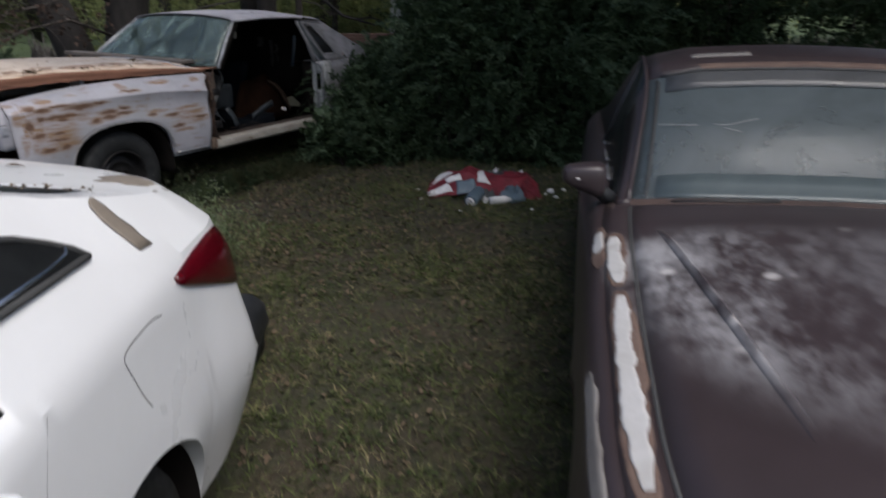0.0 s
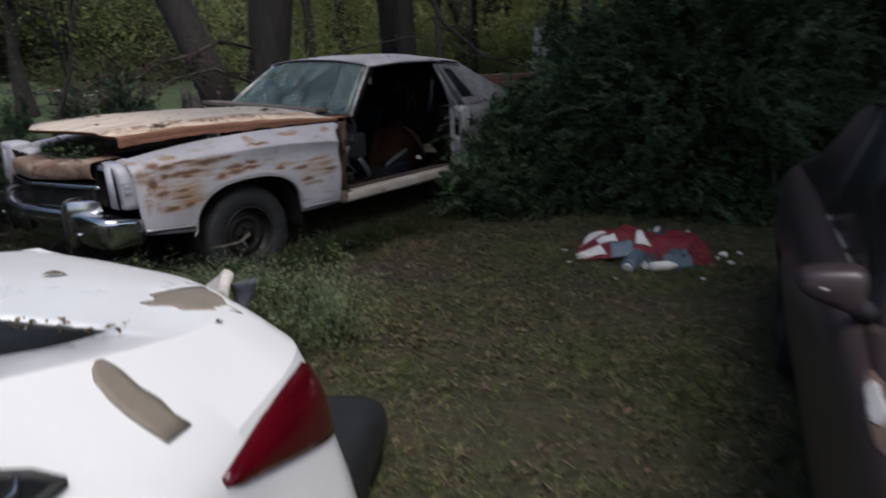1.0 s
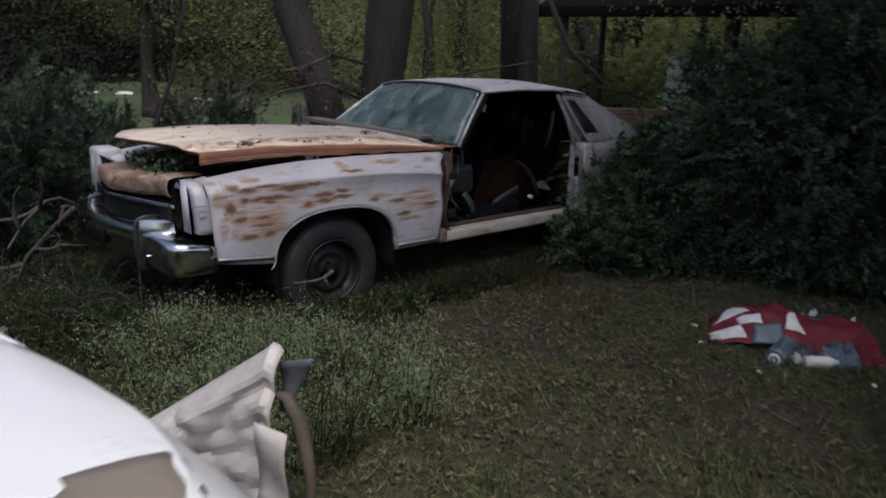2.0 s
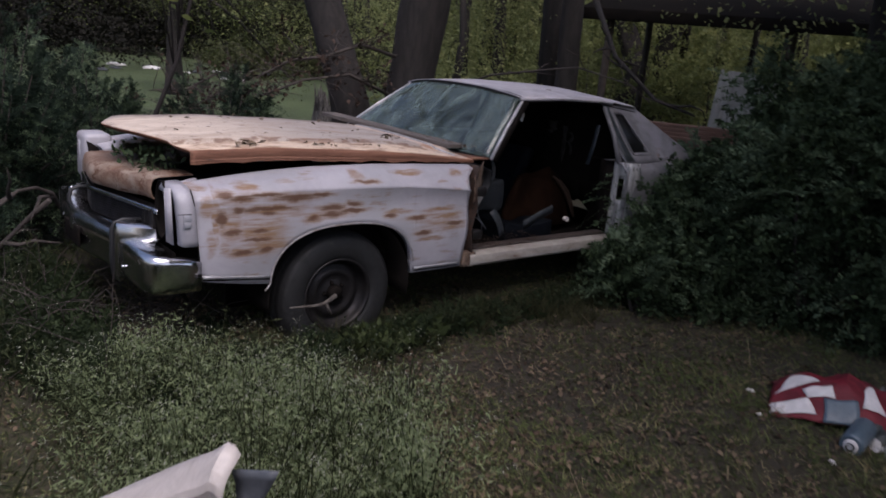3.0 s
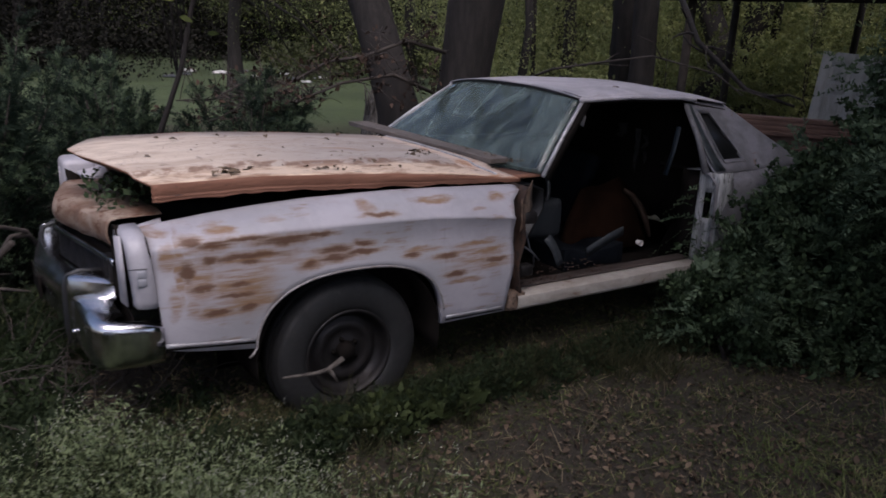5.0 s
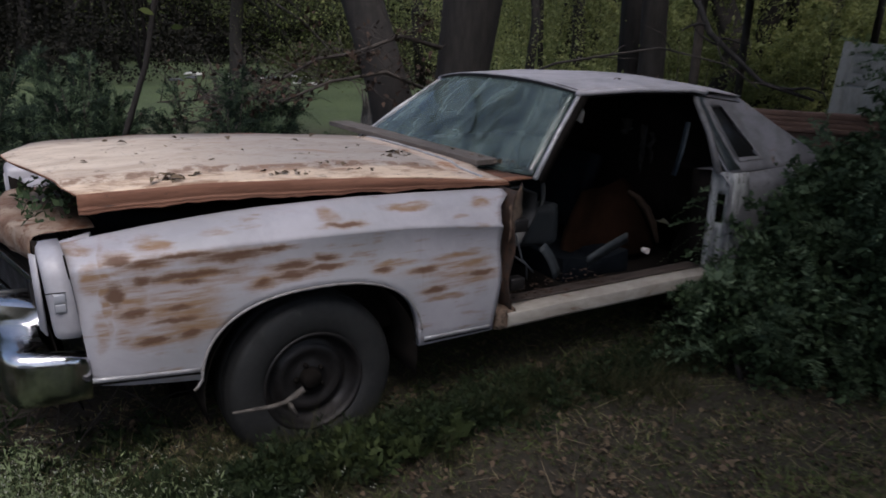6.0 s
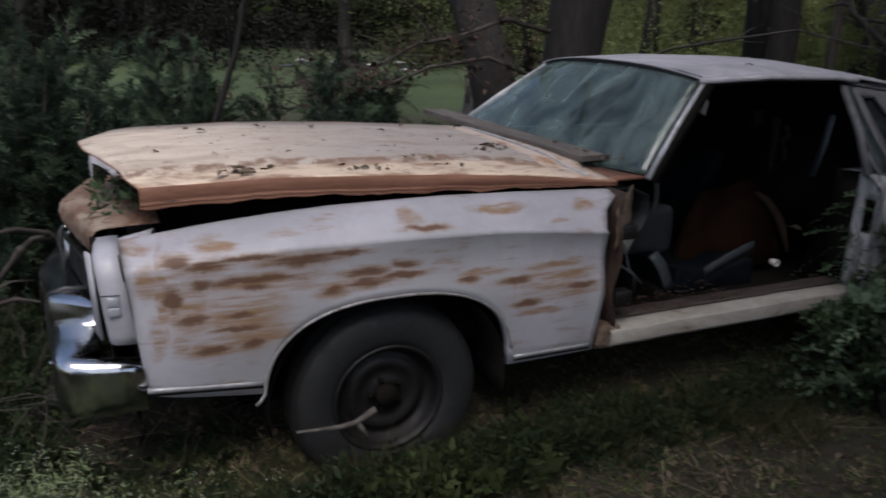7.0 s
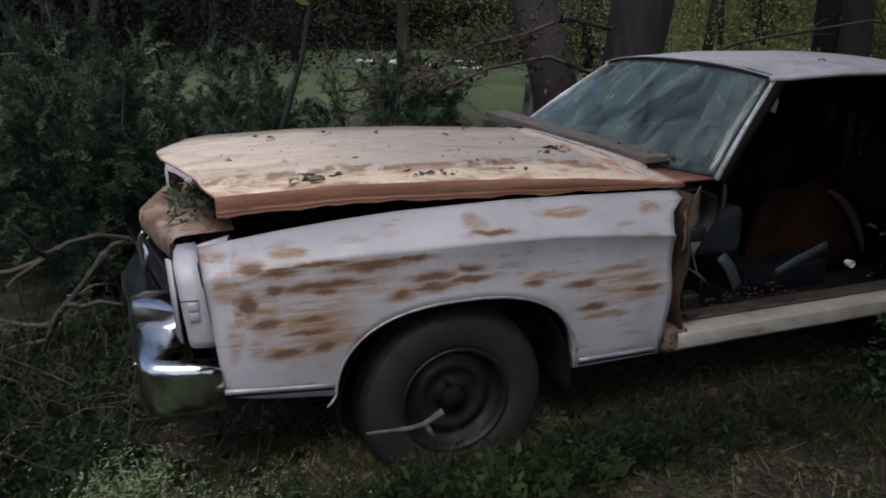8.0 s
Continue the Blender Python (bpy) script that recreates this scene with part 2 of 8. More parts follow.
ARCH_EDGE = worn("worn_arch_edge", (0.31, 0.30, 0.31), (0.14, 0.125, 0.115), 16, (0.4, 0.6), 0.2, 0.1, c3=(0.10, 0.06, 0.04), dirt=(0.56, 0.66))
SILL_PAINT = worn("cream_sill", (0.35, 0.33, 0.295), (0.21, 0.185, 0.16), 5, (0.5, 0.8), stretch=(0.5, 1, 1), c3=(0.13, 0.07, 0.04), dirt=(0.60, 0.70))
RUST_SCALE = worn("scabby_rust", (0.085, 0.050, 0.034), (0.16, 0.115, 0.085), 16, (0.8, 0.95), c3=(0.03, 0.02, 0.015), dirt=(0.52, 0.62), bump=0.6)
SILL_RUST = worn("rusted_sill_top", (0.024, 0.016, 0.013), (0.048, 0.035, 0.029), 9, (0.7, 0.9), c3=(0.11, 0.095, 0.08), dirt=(0.62, 0.70), bump=0.4)
PILLAR_RUST = worn("dark_rusted_pillar", (0.020, 0.012, 0.009), (0.045, 0.021, 0.012), 14, (0.8, 0.95), c3=(0.010, 0.007, 0.006), dirt=(0.5, 0.6), bump=0.5)
JAMB_PAINT = worn("flaking_jamb", (0.48, 0.48, 0.47), (0.13, 0.138, 0.142), 7, (0.5, 0.9), stretch=(3, 3, 0.7), c3=(0.05, 0.046, 0.043), dirt=(0.54, 0.62), bump=0.4)
SAIL_PAINT = worn("grey_rear_pillar", (0.215, 0.21, 0.228), (0.11, 0.108, 0.114), 4, (0.45, 0.75), c3=(0.15, 0.085, 0.055), dirt=(0.62, 0.72))
QUARTER_PAINT = worn("dirty_grey_quarter", (0.185, 0.18, 0.192), (0.10, 0.098, 0.102), 5, (0.45, 0.8), c3=(0.05, 0.05, 0.045), dirt=(0.55, 0.7))
CHROME = worn("pitted_chrome", (0.72, 0.72, 0.74), (0.5, 0.5, 0.52), 7, (0.12, 0.28), 1.0, 0.05, 90, c3=(0.20, 0.16, 0.12), dirt=(0.66, 0.72))
DULL_METAL = worn("dull_steel", (0.030, 0.029, 0.030), (0.017, 0.015, 0.015), 10, (0.4, 0.7), 0.7, 0.2)
# near black for underbody parts and for shade in gaps and the cabin
DARK = worn("underbody_and_shade_black", (0.006, 0.0055, 0.005), (0.011, 0.009, 0.008), 6, (0.85, 0.95), c3=(0.018, 0.011, 0.008), spec=0.05)
RUBBER = worn("weathered_rubber", (0.0130, 0.0138, 0.0146), (0.0065, 0.0071, 0.0077), 9, (0.55, 0.8), bump=0.2, grain=120, c3=(0.036, 0.035, 0.032), dirt=(0.62, 0.75))
BLACK_PLASTIC = worn("black_plastic", (0.008, 0.0085, 0.010), (0.015, 0.016, 0.018), 6, (0.45, 0.65))
GREY_PLASTIC = worn("grey_plastic", (0.09, 0.10, 0.115), (0.055, 0.06, 0.07), 6, (0.5, 0.7))
# the streaky teal film stands in for reflected sky as well as dust
WRECK_GLASS = glassy("windscreen_haze_and_glare", (0.55, 0.66, 0.66), 0.02, (0.05, 0.66), (0.146, 0.200, 0.188), (1.3, 2.4, 1.3))
# near-opaque black film, painting the unlit cabin into the pane
WINDOW_DARK = glassy("dark_window", (0.02, 0.022, 0.025), 0.04, (0.55, 0.9), (0.012, 0.013, 0.014))
BAND_GLASS = glassy("windscreen_top_band", (0.4, 0.4, 0.4), 0.08, (0.6, 0.9), (0.074, 0.076, 0.080))
DASH_GLARE = glassy("dash_glare_glass", (0.5, 0.58, 0.6), 0.1, (0.7, 0.95), (0.080, 0.101, 0.108))
BROWN_GLASS = glassy("milky_windscreen", (0.5, 0.58, 0.62), 0.08, (0.62, 0.85), (0.070, 0.088, 0.096))
# cabin vinyls, near black to carry the shade inside
SEAT_TAN = worn("shaded_tan_vinyl", (0.022, 0.010, 0.0055), (0.010, 0.005, 0.003), 4, (0.8, 0.95), spec=0.05)
SEAT_BLUE = worn("shaded_blue_vinyl", (0.009, 0.0115, 0.015), (0.004, 0.005, 0.007), 5, (0.85, 0.95), spec=0.03)
SLAT = worn("blue_grey_trim", (0.030, 0.038, 0.044), (0.018, 0.023, 0.028), 9, (0.5, 0.75))
KICK_BLUE = worn("dim_blue_panel", (0.007, 0.011, 0.015), (0.004, 0.0065, 0.009), 6, (0.6, 0.85))
RAG = worn("grey_rotten_cloth", (0.030, 0.029, 0.028), (0.010, 0.0095, 0.009), 14, (0.85, 0.95))
BELT_BLUE = worn("blue_webbing", (0.006, 0.016, 0.026), (0.004, 0.010, 0.017), 14, (0.6, 0.8))
BAND_TEAL = worn("dark_teal_band", (0.030, 0.040, 0.043), (0.016, 0.021, 0.023), 8, (0.4, 0.65), c3=(0.07, 0.072, 0.072), dirt=(0.62, 0.72))
OLD_WOOD = worn("grey_board", (0.125, 0.108, 0.098), (0.068, 0.058, 0.052), 5, (0.7, 0.9), stretch=(1, 8, 8), c3=(0.06, 0.05, 0.045), bump=0.4)
WHITE_PAINT = worn("white_car_paint", (0.75, 0.75, 0.755), (0.72, 0.72, 0.725), 3, (0.25, 0.4), bump=0.02, coat=0.5, c3=(0.70, 0.69, 0.66), dirt=(0.68, 0.8))
PRIMER = worn("bare_primer", (0.205, 0.172, 0.138), (0.17, 0.142, 0.115), 8, (0.6, 0.8))
TORN_PLASTIC = worn("scuffed_white_plastic", (0.50, 0.46, 0.435), (0.38, 0.345, 0.325), 6, (0.5, 0.8), c3=(0.25, 0.2, 0.17), dirt=(0.62, 0.72), bump=0.3)
SEAM = worn("dark_gap", (0.03, 0.03, 0.03), (0.05, 0.05, 0.05), 8, (0.7, 0.9))
RED_LENS = worn("red_lens", (0.085, 0.0018, 0.0065), (0.052, 0.0012, 0.004), 6, (0.10, 0.16), coat=0.1, bump=0.02, spec=0.35)
BARK = worn("grey_bark", (0.020, 0.016, 0.0145), (0.010, 0.0085, 0.0078), 5, (0.85, 0.95), stretch=(3, 3, 0.7), bump=1.0, grain=22, c3=(0.040, 0.034, 0.029))
TWIG = worn("dead_twig", (0.050, 0.040, 0.034), (0.028, 0.023, 0.020), 8, (0.8, 0.95), bump=0.4)
STICK_BARK = worn("mottled_stick_bark", (0.085, 0.075, 0.066), (0.030, 0.025, 0.021), 30, (0.8, 0.95), bump=0.5)
PALE_TWIG = worn("bleached_branch", (0.17, 0.15, 0.135), (0.10, 0.09, 0.08), 8, (0.8, 0.95), bump=0.4)
SHED_ROOF = worn("dark_shed_roof", (0.0085, 0.008, 0.0075), (0.016, 0.0135, 0.0115), 3, (0.9, 0.98), spec=0.04)
LEAF_BUSH = leafy("privet_leaves", (0.018, 0.034, 0.016), (0.050, 0.078, 0.035), (0.034, 0.057, 0.026), 0.2, 0.7)
LEAF_CEDAR = leafy("cedar_sprays", (0.010, 0.019, 0.013), (0.022, 0.038, 0.024), (0.015, 0.030, 0.018), 0.2, 0.75)
LEAF_TREE = leafy("tree_leaves", (0.045, 0.068, 0.022), (0.085, 0.105, 0.032), (0.105, 0.115, 0.032), 0.45)
LEAF_WEED = leafy("weed_leaves", (0.018, 0.026, 0.011), (0.052, 0.062, 0.027), (0.032, 0.041, 0.018), 0.3, 0.8)
PALE_WEED = leafy("pale_weed_leaves", (0.122, 0.162, 0.082), (0.240, 0.292, 0.154), (0.180, 0.226, 0.114), 0.4, 0.8)
LEAF_WOOD = leafy("wood_leaves", (0.150, 0.185, 0.080), (0.240, 0.275, 0.115), (0.345, 0.355, 0.145), 0.5)
LEAF_SHOOT = leafy("pale_shoots", (0.040, 0.066, 0.038), (0.130, 0.178, 0.104), (0.080, 0.120, 0.068), 0.3, 0.65)
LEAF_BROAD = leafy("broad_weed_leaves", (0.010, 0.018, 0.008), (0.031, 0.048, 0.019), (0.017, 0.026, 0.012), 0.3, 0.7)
PETAL = leafy("white_petals", (0.22, 0.24, 0.18), (0.40, 0.41, 0.34), (0.28, 0.30, 0.23), 0.3, 0.8)
def lawn_blades():
    """Blades that change from tuft to tuft: dark green, olive and dry straw."""
    m, nt, b = tree_of("lawn_blades")
    r = nt.nodes.new("ShaderNodeNewGeometry").outputs["Random Per Island"]
    v = coords(nt)
    tuft, patch, slow = noise_of(nt, v, 20, 4, 0.65), noise_of(nt, v, 6, 4, 0.6), noise_of(nt, v, 1.1, 3, 0.5)
    col = blend(nt, r, (0.042, 0.055, 0.017), (0.108, 0.128, 0.046))
    col = blend(nt, ramp(nt, calc(nt, "ADD", calc(nt, "MULTIPLY", tuft, 0.6), calc(nt, "MULTIPLY", patch, 0.4)), 0.50, 0.64), col, blend(nt, r, (0.120, 0.092, 0.050), (0.300, 0.242, 0.150)))
    col = blend(nt, ramp(nt, tuft, 0.40, 0.50, 0.80, 0.0), col, (0.014, 0.016, 0.006))
    col = blend(nt, ramp(nt, patch, 0.36, 0.47, 0.65, 0.0), col, (0.020, 0.025, 0.009))
    col = blend(nt, ramp(nt, slow, 0.45, 0.7, 0.0, 0.45), col, (0.092, 0.122, 0.038))
    nt.links.new(col, b.inputs["Base Color"])
    b.inputs["Roughness"].default_value, b.inputs["Specular IOR Level"].default_value = 0.8, 0.2
    return m


GRASS = lawn_blades()
SHADE_GRASS = leafy("shaded_grass", (0.014, 0.020, 0.008), (0.070, 0.066, 0.032), (0.026, 0.032, 0.013), 0.25, 0.8)
DARK_LITTER = leafy("rust_flakes", (0.018, 0.011, 0.008), (0.060, 0.038, 0.028), (0.030, 0.019, 0.014), 0.0, 0.9)
STRAW = leafy("dry_straw", (0.080, 0.062, 0.038), (0.230, 0.188, 0.120), (0.110, 0.088, 0.055), 0.2, 0.8)
CLOVER = leafy("clover_leaves", (0.026, 0.040, 0.014), (0.058, 0.076, 0.028), (0.040, 0.056, 0.020), 0.3, 0.7)
LITTER = leafy("dry_leaves", (0.034, 0.024, 0.016), (0.165, 0.122, 0.084), (0.058, 0.040, 0.028), 0.15, 0.85)
# far-wood leaves in graded tones, the first near black for forest shade
SHADED_THICKET = leafy("shaded_thicket_leaves", (0.006, 0.006, 0.0045), (0.014, 0.013, 0.009), (0.009, 0.0095, 0.0065), 0.1, 0.8)
MID_LEAF = leafy("undergrowth_leaves", (0.095, 0.112, 0.046), (0.240, 0.262, 0.104), (0.160, 0.182, 0.074), 0.5)
DIM_LEAF = leafy("olive_wood_leaves", (0.032, 0.040, 0.018), (0.085, 0.094, 0.042), (0.058, 0.066, 0.030), 0.4)


# ---- mesh helpers ----
def part(name, bm, material, parent, label="", thick=0.0, bevel=0.0, smooth=True, crisp=0):
    """Links a bmesh as one mesh object under a thing or a part."""
    me = bpy.data.meshes.new(name)
    if smooth:
        for f in bm.faces:
            f.smooth = True
    bm.to_mesh(me)
    bm.free()
    if crisp:
        me.set_sharp_from_angle(angle=radians(crisp))
    ob = new(name, me)
    me.materials.append(material)
    if parent is not None:
        ob.parent = parent
    if label:
        ob["label"] = label
    if bevel:
        md = ob.modifiers.new("bevel", "BEVEL")
        md.width, md.segments, md.limit_method, md.angle_limit = bevel, 2, "ANGLE", radians(40)
    if thick:
        md = ob.modifiers.new("thick", "SOLIDIFY")
        md.thickness, md.offset = thick, 0.0
    return ob


def thing(name, m, label, category, group="", kind=""):
    ob = new(name)
    ob.empty_display_size = 0.1
    ob.matrix_world = m
    return tagged(ob, label, category, group, kind)


def sheet(rows):
    """A bmesh of quads from rows of points."""
    bm = bmesh.new()
    made = [[bm.verts.new(p) for p in r] for r in rows]
    for a, b in zip(made, made[1:]):
        for i in range(len(a) - 1):
            try:
                bm.faces.new((a[i], a[i + 1], b[i + 1], b[i]))
            except ValueError:
                pass
    bmesh.ops.remove_doubles(bm, verts=bm.verts, dist=1e-5)
    return bm


def block(lo, hi, bm=None, m=None):
    bm = bm or bmesh.new()
    got = bmesh.ops.create_cube(bm, size=1.0)["verts"]
    for v in got:
        v.co = Vector([l + (c + 0.5) * (h - l) for c, l, h in zip(v.co, lo, hi)])
        if m:
            v.co = m @ v.co
    return bm


def tube(points, radii, sides=8, bm=None, cap=True):
    """A tapered tube along points."""
    bm = bm or bmesh.new()
    pts = [Vector(p) for p in points]
    if isinstance(radii, (int, float)):
        radii = [radii] * len(pts)
    rings, side = [], None
    for i, p in enumerate(pts):
        way = (pts[min(i + 1, len(pts) - 1)] - pts[max(i - 1, 0)]).normalized()
        if side is None:
            side = way.orthogonal().normalized()
        side = (side - way * side.dot(way)).normalized()
        up = way.cross(side)
        rings.append([bm.verts.new(p + (side * math.cos(a) + up * math.sin(a)) * radii[i]) for a in (2 * math.pi * k / sides for k in range(sides))])
    for a, b in zip(rings, rings[1:]):
        for k in range(sides):
            bm.faces.new((a[k], a[(k + 1) % sides], b[(k + 1) % sides], b[k]))
    if cap:
        bm.faces.new(rings[0][::-1])
        bm.faces.new(rings[-1])
    return bm


def lathe(profile, sides=40, axis="y", bm=None):
    """Turns (radius, along) points round the y axis."""
    bm = bm or bmesh.new()
    rings = []
    for r, h in profile:
        rings.append([bm.verts.new((r * math.cos(a), h, r * math.sin(a))) for a in (2 * math.pi * k / sides for k in range(sides))])
    for a, b in zip(rings, rings[1:]):
        for k in range(sides):
            bm.faces.new((a[k], a[(k + 1) % sides], b[(k + 1) % sides], b[k]))
    return bm


def lerp(table, x):
    xs, ys = zip(*sorted(table))
    return float(np.interp(x, xs, ys))


def np_mesh(name, verts, faces, material):
    """A mesh from arrays: verts (n, 3), faces (m, k)."""
    me = bpy.data.meshes.new(name)
    n, k = faces.shape
    me.vertices.add(len(verts))
    me.vertices.foreach_set("co", np.asarray(verts, np.float32).ravel())
    me.loops.add(n * k)
    me.loops.foreach_set("vertex_index", np.asarray(faces, np.int32).ravel())
    me.polygons.add(n)
    me.polygons.foreach_set("loop_start", np.arange(0, n * k, k, dtype=np.int32))
    me.update(calc_edges=True)
    me.materials.append(material)
    return me


OVAL = np.array([(0, 0, 0), (0.17, 0.18, 0.05), (0.25, 0.45, 0.07), (0.14, 0.78, 0.02), (0, 1, -0.08), (-0.16, 0.75, 0.03), (-0.24, 0.42, 0.08), (-0.15, 0.16, 0.05)], float)
LEAF = np.array([(0, 0, 0), (0.28, 0.38, 0.06), (0, 1, -0.05), (-0.28, 0.38, 0.06)], float)


def turns(rng, n, flat=1.0):
    """Random turn matrices; flat < 1 keeps them nearer to level."""
    az, tilt, roll = rng.uniform(0, 2 * math.pi, n), rng.normal(0, 0.75 * flat, n), rng.normal(0, 0.7 * flat, n)
    ca, sa, ct, st, cr, sr = np.cos(az), np.sin(az), np.cos(tilt), np.sin(tilt), np.cos(roll), np.sin(roll)
    z, o = np.zeros(n), np.ones(n)
    rz = np.stack([np.stack([ca, -sa, z], -1), np.stack([sa, ca, z], -1), np.stack([z, z, o], -1)], 1)
    rx = np.stack([np.stack([o, z, z], -1), np.stack([z, ct, -st], -1), np.stack([z, st, ct], -1)], 1)
    ry = np.stack([np.stack([cr, z, sr], -1), np.stack([z, o, z], -1), np.stack([-sr, z, cr], -1)], 1)
    return rz @ rx @ ry


def scatter(name, places, sizes, material, rng, shape=LEAF, flat=1.0):
    """One mesh of many leaves at places, each with its own turn and size."""
    n, k = len(places), len(shape)
    t = turns(rng, n, flat)
    verts = np.einsum("nij,kj->nki", t, shape) * np.asarray(sizes)[:, None, None] + np.asarray(places)[:, None, :]
    return np_mesh(name, verts.reshape(-1, 3), np.arange(n * k).reshape(n, k), material)


def clumps(rng, centres, reach, per, squash=0.8):
    """Points crowded round centres."""
    centres = np.repeat(np.asarray(centres, float), per, 0)
    off = rng.normal(0, 1, centres.shape) * np.repeat(np.broadcast_to(reach, (len(centres) // per,)), per)[:, None]
    off[:, 2] *= squash
    return centres + off


# ---- ground ----
def ground_height(x, y):
    return 0.025 * math.sin(1.3 * x + 0.4) * math.cos(1.1 * y) + 0.02 * math.sin(2.9 * x - 1.7 * y)


def build_ground():
    m, nt, b = tree_of("lawn_and_litter")
    v = coords(nt)
    tc = nt.nodes.new("ShaderNodeTexCoord")
    sep = nt.nodes.new("ShaderNodeSeparateXYZ")
    nt.links.new(tc.outputs["Object"], sep.inputs[0])
    big, mid, fine = noise_of(nt, v, 0.9, 6, 0.7, 0.6), noise_of(nt, v, 7, 6, 0.7), noise_of(nt, v, 70, 4, 0.75)
    col = blend(nt, ramp(nt, big, 0.38, 0.62), (0.032, 0.031, 0.013), (0.046, 0.034, 0.020))
    col = blend(nt, ramp(nt, mid, 0.45, 0.65), col, (0.030, 0.034, 0.015))
    col = blend(nt, ramp(nt, fine, 0.4, 0.75, 0, 0.6), col, (0.070, 0.054, 0.033))
    col = blend(nt, ramp(nt, noise_of(nt, v, 26, 5, 0.7), 0.50, 0.62, 0, 0.75), col, (0.015, 0.014, 0.008))
    # dark ellipse of leaf mould that also paints in shade round the coupe
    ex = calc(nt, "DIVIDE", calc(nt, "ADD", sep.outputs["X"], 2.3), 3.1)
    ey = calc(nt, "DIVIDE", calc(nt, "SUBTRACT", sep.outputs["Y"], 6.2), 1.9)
    mould_shade = calc(nt, "ADD", calc(nt, "ADD", calc(nt, "MULTIPLY", ex, ex), calc(nt, "MULTIPLY", ey, ey)), calc(nt, "MULTIPLY", calc(nt, "SUBTRACT", big, 0.5), 2.5))
    col = blend(nt, ramp(nt, mould_shade, 0.5, 1.5, 0.75, 0.0), col, blend(nt, mid, (0.020, 0.017, 0.011), (0.030, 0.022, 0.016)))
    far = ramp(nt, calc(nt, "SUBTRACT", sep.outputs["Y"], calc(nt, "MULTIPLY", sep.outputs["X"], 0.6)), 17.0, 22.0)
    col = blend(nt, far, col, blend(nt, ramp(nt, calc(nt, "ADD", calc(nt, "MULTIPLY", noise_of(nt, v, 0.35, 7, 0.75, 0.5), 0.6), calc(nt, "MULTIPLY", mid, 0.4)), 0.38, 0.62), (0.036, 0.054, 0.021), (0.060, 0.088, 0.032)))
    nt.links.new(col, b.inputs["Base Color"])
    b.inputs["Roughness"].default_value = 0.95
    bumped(nt, b, calc(nt, "ADD", mid, calc(nt, "MULTIPLY", fine, 0.6)), 0.7, 0.03)
    xs = np.concatenate([[-900, -300, -120, -60, -30, -18], np.arange(-12, 8.01, 0.25), [12, 20, 40, 80, 200, 900]])
    ys = np.concatenate([[-900, -200, -60, -20, -10], np.arange(-4, 14.01, 0.25), [18, 25, 35, 50, 80, 150, 300, 900]])
    rows = [[(x, y, ground_height(x, y) if -12 <= x <= 8 and -4 <= y <= 14 else 0.0) for x in xs] for y in ys]
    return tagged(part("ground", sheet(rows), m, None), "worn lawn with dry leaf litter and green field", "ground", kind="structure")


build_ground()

# ---- the wrecked grey coupe: x forward, y to its left, z up, from the front axle ----
WRECK = pose(-3.18, 6.062, 0, 0, 0, -120)


def arch(x, mid, half, low, top, power=2.5):
    d = abs(x - mid) / half
    return low + (top - low) * (1 - d**power) ** (1 / power) if d < 1 else -1


def fender_rows(side):
    top = ((0.90, 0.902), (0.76, 0.926), (0.6, 0.945), (0.40, 0.962), (0.2, 0.974), (-0.2, 0.980), (-0.5, 0.974), (-0.98, 0.958))
    crease = ((0.90, 0.850), (0.66, 0.876), (0.36, 0.888), (0.06, 0.885), (-0.36, 0.877), (-0.82, 0.840), (-0.98, 0.83))
    low = ((0.90, 0.458), (0.46, 0.402), (-0.43, 0.355), (-0.98, 0.358))
    xs = sorted(set(np.linspace(0.88, -0.905, 50).round(4)) | set((0.025 + 0.45 * np.cos(np.linspace(0, math.pi, 41))).round(4)))[::-1]
    rows = []
    for x in xs:
        t, c, b = lerp(top, x), lerp(crease, x), max(lerp(low, x), arch(x, 0.025, 0.45, 0.37, 0.69))
        y0 = 0.0 if x < 0.7 else -0.03 * ((x - 0.7) / 0.2) ** 2
        k9 = lerp(((-0.98, 1.0), (-0.2, 0.7), (0.35, 0.15), (0.9, 0.1)), x)
        ring = [(0.69, t - 0.05), (0.695, t - 0.02), (0.73, t - 0.004), (0.775, t), (0.82, t - 0.014), (0.872, (t + c) / 2 + 0.010), (0.915 + 0.007 * k9, c + 0.007), (0.920 + 0.012 * k9, c), (0.923 + 0.004 * k9, c - 0.007)]
        for k in range(1, 9):
            s = k / 8
            z = c - 0.007 + (b - c + 0.007) * s
            ring.append((0.923 + 0.004 * k9 - 0.014 * k9 * math.sin(math.pi * min(1, (c - z) / 0.2)) + 0.012 * math.sin(math.pi * min(1, max(0, (c - z - 0.1) / 0.35))), z))
        ring += [(ring[-1][0] - 0.012, b - 0.004), (ring[-1][0] - 0.05, b)]
        lean = max(0.0, (x - 0.6) / 0.28)
        back = max(0.0, (-0.60 - x) / 0.305)
        rows.append([(x + lean * lerp(((0.47, -0.048), (0.95, -0.002)), z) - back * lerp(((0.38, -0.105), (0.60, -0.075), (0.83, -0.072), (0.885, -0.095), (0.95, 0.03)), z), side * (y + y0), z) for y, z in ring])
    return rows


